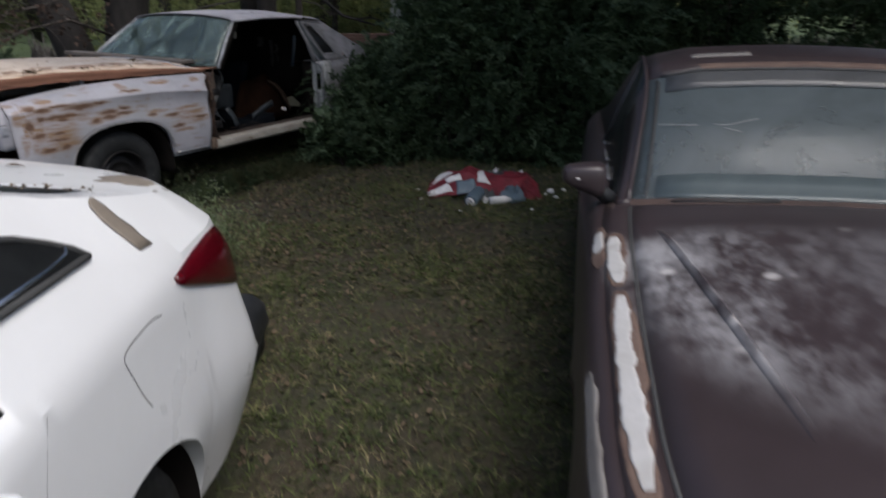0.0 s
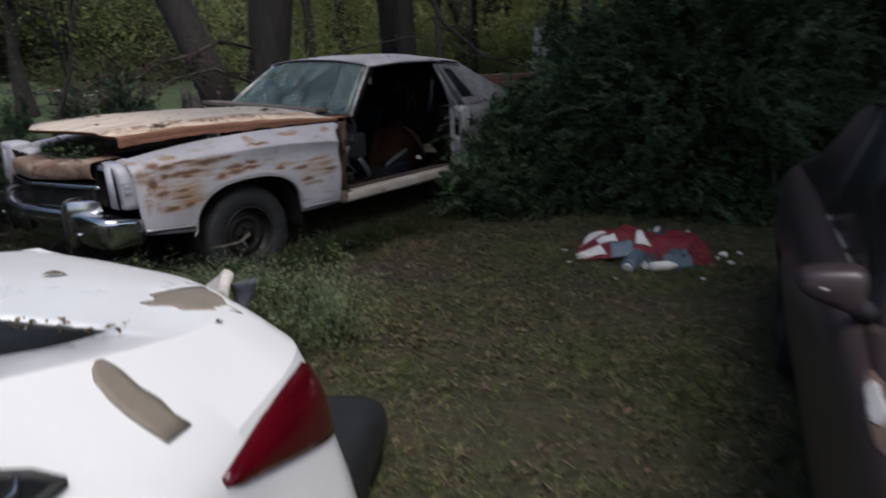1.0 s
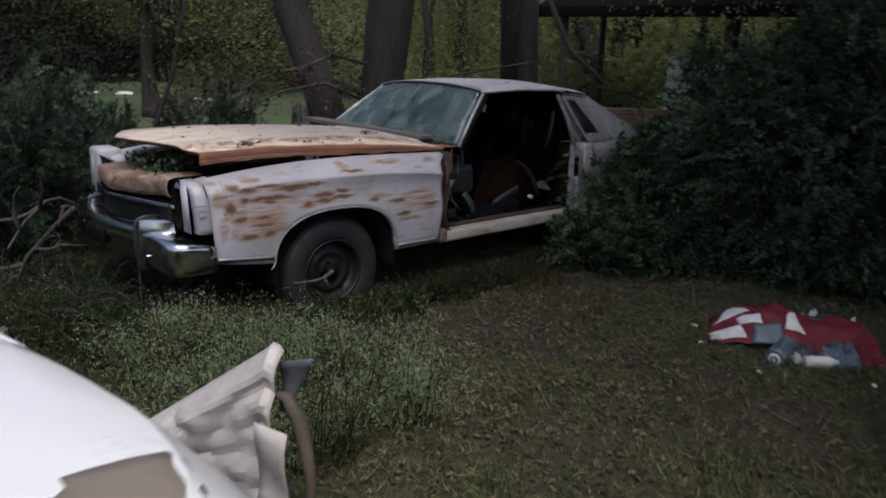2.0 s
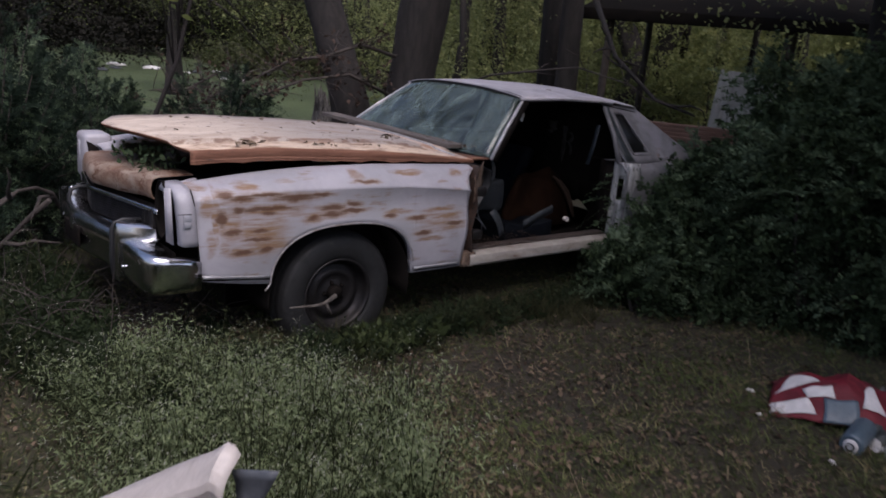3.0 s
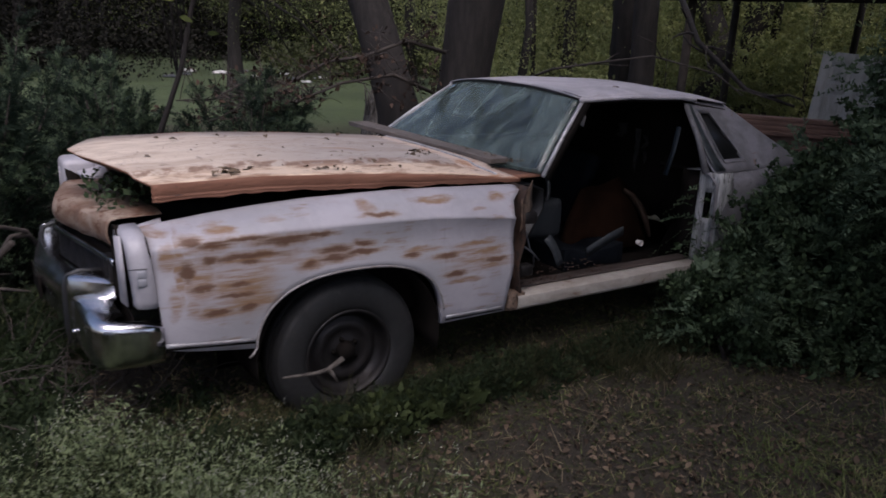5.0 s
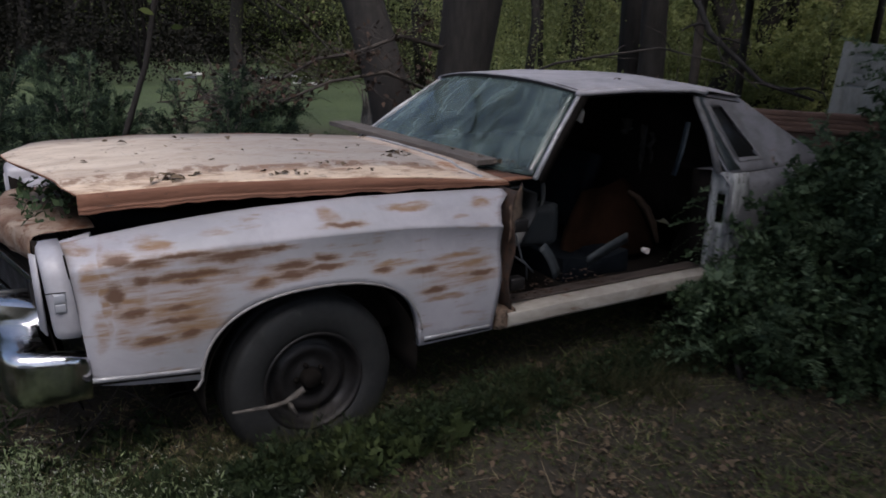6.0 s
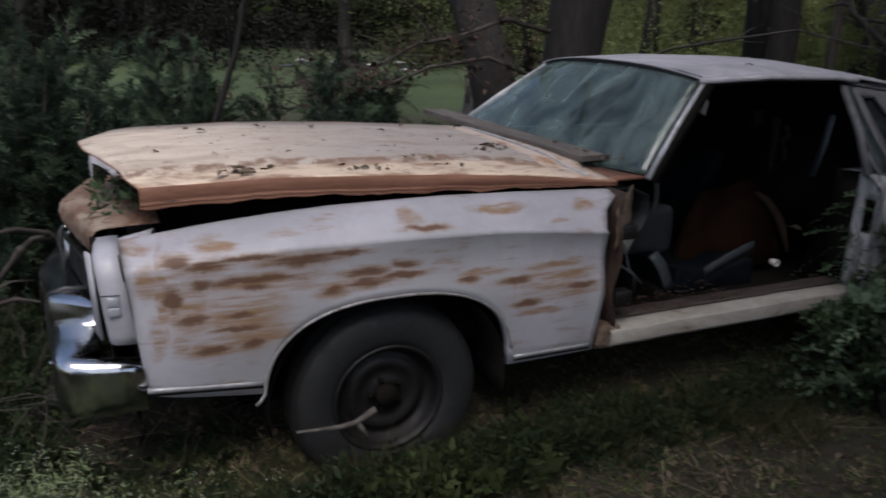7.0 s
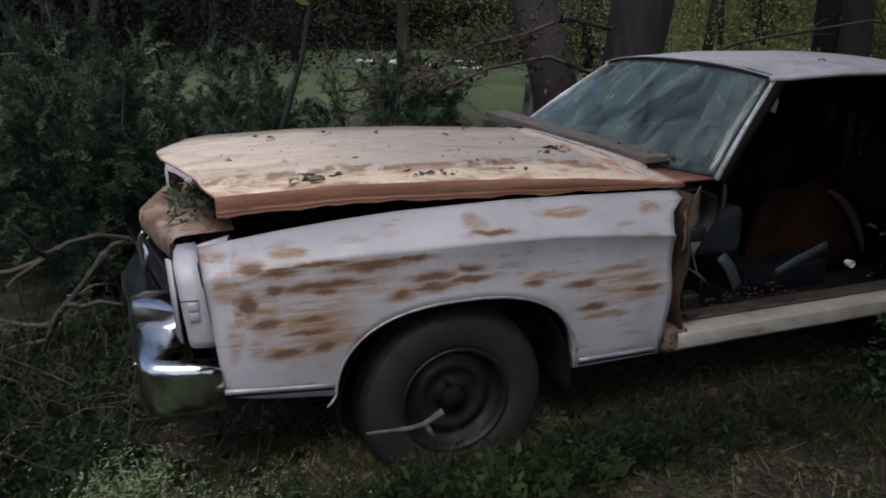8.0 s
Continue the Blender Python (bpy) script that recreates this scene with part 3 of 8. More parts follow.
def wheel(name_parent, place, outer, tyre_r=0.345, wide=0.19, rim_r=0.205):
    """A wheel with tyre, steel rim, hub and nuts; outer +1: its face looks to +y."""
    w = wide / 2
    hub = new("wheel")
    hub.parent = name_parent
    hub.location = place
    if outer < 0:
        hub.rotation_euler = (0, 0, math.pi)
    tyre = [(rim_r - 0.012, w - 0.02), (rim_r, w + 0.002), (rim_r + 0.03, w + 0.014), (rim_r + 0.075, w + 0.018), (tyre_r - 0.040, w + 0.010), (tyre_r - 0.022, w + 0.001), (tyre_r - 0.018, w - 0.006), (tyre_r - 0.006, w - 0.020), (tyre_r - 0.002, w - 0.03),
            (tyre_r, w - 0.055), (tyre_r, w - 0.06), (tyre_r - 0.008, w - 0.062), (tyre_r - 0.008, w - 0.068), (tyre_r + 0.001, w - 0.07), (tyre_r + 0.001, -w + 0.07), (tyre_r - 0.002, -w + 0.03), (tyre_r - 0.03, -w - 0.01), (rim_r + 0.03, -w - 0.012), (rim_r - 0.012, -w + 0.02)]
    part("tyre", lathe(tyre, 56), RUBBER, hub, "weathered black tyre")
    rim = [(rim_r + 0.006, w + 0.004), (rim_r + 0.002, w + 0.010), (rim_r - 0.012, w + 0.004), (rim_r - 0.016, w - 0.02), (rim_r - 0.035, w - 0.055), (rim_r - 0.05, w - 0.06), (rim_r - 0.065, w - 0.045), (rim_r - 0.085, w - 0.035), (rim_r - 0.10, w - 0.045), (0.075, w - 0.055), (0.068, w - 0.05), (0.0005, w - 0.05)]
    part("rim", lathe(rim, 48), DULL_METAL, hub, "dark steel rim without hubcap")
    part("hub", lathe([(0.045, w - 0.052), (0.043, w - 0.02), (0.036, w - 0.008), (0.0005, w - 0.006)], 24), DARK, hub)
    for k in range(5):
        a = 2 * math.pi * k / 5
        part("nut", tube([(0.06 * math.cos(a), w - 0.055, 0.06 * math.sin(a)), (0.06 * math.cos(a), w - 0.032, 0.06 * math.sin(a))], 0.010, 6), DARK, hub)
    return hub


def hood_z(x, y):
    """The sprung hood's upper face, in the coupe's own frame."""
    rise = lerp(((-1.0, -0.050), (-0.7, -0.018), (-0.25, 0.012), (0.35, 0.028), (0.8, 0.014), (0.98, -0.006)), x)
    return 1.040 + 0.030 * (1 - (y / 0.74) ** 2) - 0.008 * y + 0.014 / (1 + math.exp((abs(y) - 0.50) / 0.008)) + rise


def build_wreck():
    car = thing("wrecked_coupe", WRECK, "abandoned grey two-door coupe with rust streaks and no door", "car")
    for side, what in ((1, "left"), (-1, "right")):
        f = part("fender", sheet(fender_rows(side)), GREY_PAINT, car, "grey primer fender with brown rust streaks", thick=0.004)
        # bright lip round the wheel opening
        pts = [(0.025 + 0.455 * math.cos(a), side * 0.928, 0) for a in np.linspace(0.02, math.pi - 0.02, 44)]
        pts = [(x, y, max(0.375, arch(x, 0.025, 0.458, 0.37, 0.692)) - 0.003) for x, y, _ in pts]
        if side > 0:
            pts = [(0.515, 0.935, 0.375), (0.50, 0.932, 0.385), (0.482, 0.93, 0.41)] + pts
        part("arch_trim", tube([(x, y + side * 0.007, z - 0.001) for x, y, z in pts], 0.0055, 6), ARCH_EDGE, f, "worn bright lip round the wheel opening")
        for x0, x1 in ((0.835, 0.485), (-0.445, -0.785)):
            rows = [[(x, side * (0.920 + o), lerp(((0.9, 0.486), (0.46, 0.442), (-0.43, 0.382), (-0.98, 0.379)), x) + dz) for x in np.linspace(x0, x1, 8)] for dz, o in ((0.008, 0), (0.006, 0.012), (-0.006, 0.014), (-0.008, 0))]
            part("trim_strip", sheet(rows), TRIM, f, "dull bright trim strip", thick=0.002)
            part("trim_gap", tube([(x, side * 0.927, z - 0.006) for x, _, z in rows[3]], 0.004, 6), DARK, f)
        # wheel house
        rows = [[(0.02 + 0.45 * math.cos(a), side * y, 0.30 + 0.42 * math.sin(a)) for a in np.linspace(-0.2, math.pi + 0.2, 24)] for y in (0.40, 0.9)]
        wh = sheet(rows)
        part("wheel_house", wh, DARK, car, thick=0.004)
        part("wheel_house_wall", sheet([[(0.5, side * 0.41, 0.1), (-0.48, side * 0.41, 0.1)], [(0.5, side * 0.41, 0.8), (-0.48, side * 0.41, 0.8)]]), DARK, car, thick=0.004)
        # headlamp bezel at the fender's front
        rows = []
        for x, tuck in ((0.882, 0.0), (0.915, 0.002), (0.940, 0.006), (0.952, 0.016), (0.957, 0.034), (0.958, 0.06)):
            zs = [(0.628, -0.01), (0.632, 0.004), (0.66, 0.010), (0.75, 0.012), (0.84, 0.006), (0.880, -0.012), (0.905 - tuck * 0.5, -0.05), (0.915 - tuck, -0.10), (0.918 - tuck, -0.2)]
            rows.append([(x + lerp(((0.51, -0.045), (0.95, -0.004)), z), side * (0.898 + o - tuck), z + tuck * 0.15) for z, o in zs])
        bz = part("headlamp_bezel", sheet(rows), BEZEL_PAINT, car, "pale grey headlamp bezel", thick=0.004)
        seam_edge = [(0.882 + lerp(((0.47, -0.048), (0.95, -0.002)), z), side * (0.902 + lerp(((0.48, 0.0), (0.85, 0.002), (0.90, -0.02), (0.93, -0.07)), z)), z) for z in np.linspace(0.48, 0.905, 14)]
        part("panel_gap", tube(seam_edge, 0.003, 6), DARK, bz)
        part("bezel_face", sheet([[(0.945, side * 0.84, 0.63), (0.955, side * 0.83, 0.905)], [(0.96, side * 0.79, 0.64), (0.968, side * 0.785, 0.90)], [(0.955, side * 0.775, 0.64), (0.963, side * 0.77, 0.895)]]), BEZEL_PAINT, bz, thick=0.006)
        sock = lathe([(0.095, 0.0), (0.09, -0.03), (0.07, -0.07), (0.001, -0.09)], 24)
        for v in sock.verts:
            v.co = Vector((0.955 + v.co.y, side * (0.69 + v.co.x * 0.9), 0.775 + v.co.z * 1.5))
        part("lamp_socket", sock, DARK, bz, "empty dark headlamp socket", thick=0.003)
        part("marker_lamp", block((0.884, side * 0.905 - 0.008, 0.726), (0.922, side * 0.905 + 0.008, 0.790)), MILKY, bz, "small milky side marker lamp", bevel=0.003)
        for z0 in (0.729, 0.760):
            part("lamp_cell", block((0.887, side * 0.912 - 0.004, z0), (0.919, side * 0.912 + 0.004, z0 + 0.027)), MILKY, bz, bevel=0.002)
        part("lamp_rib", tube([(0.884, side * 0.914, 0.794), (0.945, side * 0.906, 0.794)], 0.002, 5), DULL_METAL, bz)
        part("fender_tab", sheet([[(0.90, side * 0.76, 0.885), (0.78, side * 0.72, 0.905)], [(0.91, side * 0.69, 0.895), (0.77, side * 0.66, 0.915)], [(0.885, side * 0.60, 0.875), (0.76, side * 0.60, 0.905)], [(0.87, side * 0.575, 0.85), (0.75, side * 0.58, 0.87)]]), BEZEL_PAINT, bz, "pale grey inner fender tab", thick=0.006)
        wheel(car, (0.020, side * 0.75, 0.256), side, 0.362, rim_r=0.208)
        wheel(car, (-2.92, side * 0.765, 0.302), side, 0.35)
    part("headlamp_housing", block((0.80, -0.885, 0.66), (0.965, -0.655, 0.952)), BEZEL_PAINT, car, "pale far headlamp housing", bevel=0.03)
    part("amber_lamp", block((0.955, -0.70, 0.70), (0.975, -0.655, 0.79)), HEADER_RUST, car, "faded amber corner lamp", bevel=0.004)
    # hood: bowed, sprung, with a pointed front edge
    def hood_front(y):
        return lerp(((-0.66, 0.76), (-0.2, 0.985), (0.0, 0.965), (0.66, 0.80)), y)

    rows = []
    for k in range(33):
        s = k / 32
        row = []
        for j in range(41):
            q = -1 + 2 * j / 40
            half = 0.745 - 0.085 * s
            y = q * half
            x = -0.985 + s * (hood_front(y) + 0.985) + 0.05 * (1 - s) * (1 - q * q) * 0.5
            n = noise.noise(Vector((x * 3, y * 3, 1.7))) * 0.006
            row.append((x, y, hood_z(x, y) + n))
        rows.append(row)
    hd = part("hood", sheet(rows), HOOD_PAINT, car, "sprung hood with faded tan paint and rust", thick=0.006)
    for side in (1, -1):
        rows = []
        for d, out in ((0.0, 0.0), (0.30, 0.004), (0.60, 0.004), (0.68, 0.001), (0.74, 0.005), (0.82, 0.005), (0.88, 0.001), (0.94, 0.006), (1.0, 0.004)):
            row = []
            for k in range(60):
                s = k / 59
                y = side * (0.745 - 0.085 * s + 0.004)
                x = -0.985 + s * (hood_front(y) + 0.985)
                ragged = 0.010 * noise.noise(Vector((x * 9, 3.3, 0))) + 0.006 * noise.noise(Vector((x * 31, 1.3, 0)))
                ragged *= d**4
                deep = lerp(((-1.0, 0.014), (-0.7, 0.036), (-0.42, 0.056), (0.0, 0.066), (0.8, 0.068)), x) + ragged
                row.append((x, y + side * out, hood_z(x, y) + 0.002 - d * deep))
            rows.append(row)
        part("hood_edge", sheet(rows), HOOD_RUST, hd, "copper-brown rusted folded hood edge", thick=0.004)
    rows = [[(hood_front(y) + 0.004 - 0.03 * d, y, hood_z(hood_front(y), y) - 0.022 * d) for y in np.linspace(-0.655, 0.655, 40)] for d in (0, 1)]
    part("hood_lip", sheet(rows), HOOD_RUST, hd, thick=0.004)
    # a solid black block fills the engine bay and stands for the gap's shade
    part("bay_shade_block", block((-0.85, -0.68, 0.35), (0.72, 0.68, 0.74)), DARK, car, "black block for the shade in the engine bay", bevel=0.02)
    # rusted header panel over the grille
    def peak(y):
        """How far the nose runs out towards its middle."""
        return max(0.0, 1 - abs(y + 0.12) / 0.74)

    rows = []
    for y in np.linspace(-0.62, 0.55, 34):
        v = 0.135 * peak(y)
        dent = 0.020 * noise.noise(Vector((y * 4, 0.3, 7))) + 0.010 * noise.noise(Vector((y * 11, 2.3, 5)))
        up = 0.006 + 0.036 * y + 0.016 * math.exp(-((y - 0.45) / 0.16) ** 2)
        rows.append([(px, y, pz + up) for px, pz in ((0.90 + v, 0.752), (0.930 + v + 0.4 * dent, 0.760), (0.940 + v + dent, 0.785), (0.944 + v + dent, 0.815), (0.938 + v + dent, 0.845), (0.928 + v + 0.6 * dent, 0.860), (0.905 + v, 0.868 + 0.6 * dent), (0.84 + 0.5 * v, 0.872 + dent), (0.74, 0.874))])
    part("header_panel", sheet(rows), HEADER_RUST, car, "rust-brown dented header panel", thick=0.005)
    # grille, pointed in plan
    def gx(y):
        return 0.935 + 0.125 * peak(y)

    def gz(y):
        return 0.025 * y

    for z0, z1, o in ((0.722, 0.742, 0.010), (0.578, 0.592, 0.012)):
        part("grille_bar", sheet([[(gx(y) + o, y, z0 + gz(y)), (gx(y) + o + 0.012, y, z0 + 0.004 + gz(y)), (gx(y) + o + 0.010, y, z1 + gz(y)), (gx(y) + o, y, z1 + gz(y))] for y in np.linspace(-0.64, 0.64, 33)]), CHROME, car, "chrome grille rail", thick=0.004)
    for y, w in ((-0.64, 0.02), (0.54, 0.05)):
        part("grille_end", block((gx(y) - 0.03, y - w, 0.575 + gz(y)), (gx(y) + 0.018, y + w, 0.742 + gz(y))), DULL_METAL, car, "dull metal grille end", bevel=0.006)
    for k in range(10):
        z = 0.60 + 0.0128 * k
        part("grille_slat", sheet([[(gx(y) - 0.02, y, z + 0.003 + gz(y)), (gx(y) + 0.005, y, z + 0.003 + gz(y)), (gx(y) + 0.006, y, z - 0.002 + gz(y))] for y in np.linspace(-0.62, 0.49, 17)]), DULL_METAL, car, thick=0.003)
    part("grille_back", sheet([[(gx(y) - 0.03, y, z) for z in (0.56, 0.76)] for y in np.linspace(-0.66, 0.66, 15)]), DARK, car, thick=0.01)
    # black filler sheet painting the shaded gap between bezel and bumper
    part("valance", sheet([[(gx(y) - 0.01, y, 0.58), (gx(y) - 0.03, y, 0.45), (0.86, y, 0.32)] for y in np.linspace(-0.80, 0.80, 17)]), DARK, car, thick=0.004)
    # chrome bumper: deep shelf on top, rounded face, middle and two wrapped ends
    prof = [(-0.13, 0.190), (-0.07, 0.203), (-0.022, 0.200), (-0.006, 0.192), (0.0, 0.178), (0.002, 0.115), (-0.012, 0.100), (-0.010, 0.035), (-0.02, 0.010), (-0.06, 0.0)]
    rows = []
    for y in np.linspace(-0.62, 0.44, 24):
        rows.append([(1.08 + 0.10 * peak(y) + dx, y, 0.395 + dz + 0.015 * y) for dx, dz in prof])
    bp = part("bumper", sheet(rows), CHROME, car, "bent chrome front bumper", thick=0.005)
    part("plate_blank", block((1.165, -0.28, 0.43), (1.178, 0.02, 0.535)), DARK, bp, "dark empty plate recess", bevel=0.004)
    for side in (1, -1):
        path = [Vector((x, y, 0)) for x, y in ((1.100, 0.45), (1.098, 0.60), (1.094, 0.74), (1.086, 0.82), (1.068, 0.868), (1.036, 0.894), (0.98, 0.905), (0.91, 0.909), (0.835, 0.912))]
        rows = []
        for i, p in enumerate(path):
            way = (path[min(i + 1, 8)] - path[max(i - 1, 0)]).normalized()
            out = Vector((way.y, -way.x, 0))
            inn = 0.55 if i > 3 else 1.0
            rise = 0.028 * (p.x - 0.835) / 0.26
            rows.append([(p.x + out.x * dx * (inn if dx < -0.03 else 1), side * (p.y + out.y * dx * (inn if dx < -0.03 else 1)), 0.400 + h * (1 + rise * 6)) for dx, h in [(-0.13, 0.158), (-0.07, 0.166), (-0.028, 0.168), (-0.010, 0.163), (0.0, 0.152), (0.003, 0.135), (0.003, 0.055), (-0.003, 0.022), (-0.018, 0.004), (-0.05, 0.0)]])
        part("bumper_end", sheet(rows), CHROME, bp, "chrome wraparound bumper end", thick=0.005, crisp=35)
        rows = []
        for z, xb, yb, k in ((0.672, 0.985, 0.57, 0.6), (0.668, 0.965, 0.605, 0.9), (0.658, 0.957, 0.622, 1), (0.60, 0.955, 0.625, 1), (0.575, 0.962, 0.620, 1), (0.555, 0.985, 0.605, 1), (0.545, 1.02, 0.590, 1), (0.50, 1.06, 0.56, 1), (0.40, 1.085, 0.53, 1), (0.372, 1.085, 0.52, 1)):
            cx, cy = 1.03, 0.50
            ring = [(0.97, 0.447), (1.075, 0.447), (1.102, 0.451), (1.110, 0.462), (1.110, 0.492), (1.098, 0.512), (xb + 0.02, yb - 0.010), (xb, yb), (xb - 0.012, yb - 0.02)]
            rows.append([(cx + (x - cx) * k, side * (cy + (y - cy) * k), z) for x, y in ring])
        part("bumper_guard", sheet([[(1.03, side * 0.50, 0.672)] * 9] + rows), CHROME, bp, "chrome guard upright", thick=0.004, crisp=35)
        part("guard_rubber", tube([(0.965, side * 0.437, 0.664), (1.06, side * 0.437, 0.672), (1.100, side * 0.437, 0.658), (1.114, side * 0.437, 0.62), (1.116, side * 0.437, 0.45), (1.106, side * 0.437, 0.365)], 0.013, 8), BLACK_PLASTIC, bp, "black rubber guard strip")
        part("bolt", tube([(1.10, side * 0.60, 0.475), (1.118, side * 0.60, 0.475)], 0.009, 10), CHROME, bp)
    # cowl, windscreen and pillars
    def cowl_x(y):
        q = y / 0.715
        return -1.015 - 0.12 * q + 0.05 * (1 - q * q)

    ledge = [(lerp(((-0.70, -0.868), (0.24, -0.848), (0.70, -0.868)), y), y) for y in np.linspace(-0.70, 0.70, 24)]
    part("hood_edge_trim", tube([(x, y, hood_z(x, y) + 0.007) for x, y in ledge], 0.0065, 6), PILLAR_TRIM, car, "thin bright edge of the hood")
    part("cowl", sheet([[(-0.90, y, 0.985), (cowl_x(y) - 0.02, y, 0.985)] for y in np.linspace(-0.72, 0.72, 21)]), HOOD_RUST, car, "rusty cowl full of leaves", thick=0.01)
    rows = []
    for k in range(17):
        s = k / 16
        row = []
        for j in range(25):
            q = -1 + 2 * j / 24
            y = q * (0.715 - 0.09 * s)
            xb, xt = cowl_x(q * 0.715) - 0.02, -1.475 - 0.045 * abs(q) ** 2.2 + 0.045
            row.append((xb + (xt - xb) * s + 0.012 * math.sin(math.pi * s), y, 0.995 + 0.380 * s + 0.040 * s * (1 - abs(q) ** 2.5)))
        rows.append(row)
    ws = part("windscreen", sheet(rows), WRECK_GLASS, car, "dusty greenish windscreen with reflections painted in its film", thick=0.005)
    top = rows[-1]
    part("gasket", tube([(x + 0.004, y, z + 0.001 + 0.004 * noise.noise(Vector((y * 14, 0, 0)))) for x, y, z in top], [0.014 + 0.010 * noise.noise(Vector((y * 19, 3, 0))) for x, y, z in top], 6), BLACK_PLASTIC, car, "black crumbling windscreen seal")
    for side in (1, -1):
        a, b = Vector((-1.150 if side > 0 else -0.915, side * 0.735, 0.985)), Vector((-1.485, side * 0.635, 1.374))
        part("pillar_trim", tube([a, a.lerp(b, 0.5) + Vector((0.008, side * 0.004, 0.006)), b], [0.013, 0.012, 0.010], 8), PILLAR_TRIM, car, "pale windscreen pillar trim")
        rows = [[a + d, a.lerp(b, 0.5) + d + Vector((0.006, side * 0.004, 0.004)), b + d] for d in (Vector((-0.01, -side * 0.02, -0.01)), Vector((-0.012, side * 0.012, -0.004)), Vector((-0.045, side * 0.012, -0.02)), Vector((-0.05, -side * 0.02, -0.025)))]
        part("pillar", sheet(rows), DARK, car, "dark bare windscreen pillar", thick=0.006)
    # roof
    def roof_pt(s, q):
        x = -1.455 - 1.265 * s
        half = lerp(((0, 0.635), (0.35, 0.655), (1, 0.63)), s)
        z = 1.379 + lerp(((0, 0.0), (0.3, 0.018), (0.65, 0.012), (1, -0.040)), s) + 0.048 * (1 - abs(q) ** 2.5)
        return (x + 0.045 * (1 - q * q) * (1 - s), q * half, z)

    rows = [[roof_pt(k / 20, -1 + 2 * j / 24) for j in range(25)] for k in range(21)]
    part("roof", sheet(rows), ROOF_PAINT, car, "pale grey faded roof skin", thick=0.006)
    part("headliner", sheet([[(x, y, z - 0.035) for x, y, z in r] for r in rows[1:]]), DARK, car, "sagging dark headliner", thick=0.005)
    for side in (1, -1):
        pts = [roof_pt(k / 20, side) for k in range(16)]
        part("drip_rail", tube([(x, y + side * 0.006, z - 0.012) for x, y, z in pts], 0.013, 8), ROOF_PAINT, car, "grey drip rail")
    # rear window, rear pillars with small side windows, quarters, deck
    rows = [[(-2.70 - 0.60 * s, q * (0.60 + 0.03 * s), 1.335 - 0.32 * s + 0.03 * (1 - q * q)) for q in np.linspace(-1, 1, 13)] for s in np.linspace(0, 1, 7)]
    part("rear_window", sheet(rows), WINDOW_DARK, car, "dark rear window", thick=0.004)
    for side in (1, -1):
        def sail(s, h):
            """s from the door post back, h from belt to roof."""
            x = lerp(((0, -2.35), (1, -3.36)), s) + h * lerp(((0, 0.03), (1, 0.66)), s)
            return (x, side * (0.90 - 0.27 * h ** 0.8 - 0.04 * s), 0.955 + h * 0.395)

        us, hs = np.linspace(0, 1, 45), np.linspace(0, 1, 13)
        bm = bmesh.new()
        made = [[bm.verts.new(sail(s, h)) for s in us] for h in hs]
        for i in range(12):
            for j in range(44):
                s, h = (us[j] + us[j + 1]) / 2, (hs[i] + hs[i + 1]) / 2
                if 0.15 < h < 0.86 and 0.15 + 0.07 * h < s < 0.38 + 0.07 * h:
                    continue
                bm.faces.new((made[i][j], made[i][j + 1], made[i + 1][j + 1], made[i + 1][j]))
        qp = part("sail_panel", bm, SAIL_PAINT, car, "dull grey rear pillar", thick=0.012)
        part("quarter_window", sheet([[Vector(sail(s, h)) - Vector((0, side * 0.012, 0)) for s in (0.12, 0.25, 0.36, 0.49)] for h in (0.12, 0.5, 0.9)]), WINDOW_DARK, qp, "dark quarter window", thick=0.004)
        edge = [sail(s, h) for s, h in ((0.158, 0.13), (0.208, 0.86), (0.445, 0.86), (0.395, 0.13), (0.158, 0.13))]
        part("frame_band", sheet([[Vector(sail(u, h)) + Vector((0, side * 0.020, 0.006)) for u in (-0.01, 0.04, 0.10 - 0.02 * h)] for h in np.linspace(0.03, 0.97, 9)]), BAND_TEAL, qp, "dark teal band beside the door opening", thick=0.002)
        part("window_trim", tube([(x, y + side * 0.008, z) for x, y, z in edge], 0.006, 6), QUARTER_PAINT, qp)
        rows = []
        xs = sorted(set(np.linspace(-2.33, -4.22, 40).round(4)) | set((-2.92 + 0.42 * np.cos(np.linspace(0, math.pi, 31))).round(4)))[::-1]
        for x in xs:
            t = lerp(((-2.33, 0.955), (-2.95, 0.965), (-3.6, 0.93), (-4.22, 0.88)), x)
            b = max(lerp(((-2.3, 0.37), (-4.22, 0.45)), x), arch(x, -2.92, 0.42, 0.38, 0.64))
            bow = 0.03 * math.exp(-((x + 2.95) / 0.5) ** 2) - (0.04 * ((x + 3.9) / 0.3) ** 2 if x < -3.9 else 0)
            ring = [(0.70, t), (0.80, t + 0.01), (0.87, t - 0.01), (0.905, t - 0.045)] + [(0.925 + 0.006 * math.sin(math.pi * k / 7), t - 0.06 + (b - t + 0.06) * k / 7) for k in range(8)]
            rows.append([(x, side * (y + bow), z) for y, z in ring])
        part("rear_quarter", sheet(rows), QUARTER_PAINT, car, "dirty grey rear quarter panel", thick=0.005)
        rows = [[(-2.92 + 0.44 * math.cos(a), side * y, 0.30 + 0.37 * math.sin(a)) for a in np.linspace(-0.2, math.pi + 0.2, 20)] for y in (0.45, 0.9)]
        part("wheel_house", sheet(rows), DARK, car, thick=0.004)
        part("tail_lamp", block((-4.225, side * 0.78 - 0.07, 0.55), (-4.19, side * 0.78 + 0.07, 0.80)), RED_LENS, car, "red vertical tail lamp", bevel=0.01)
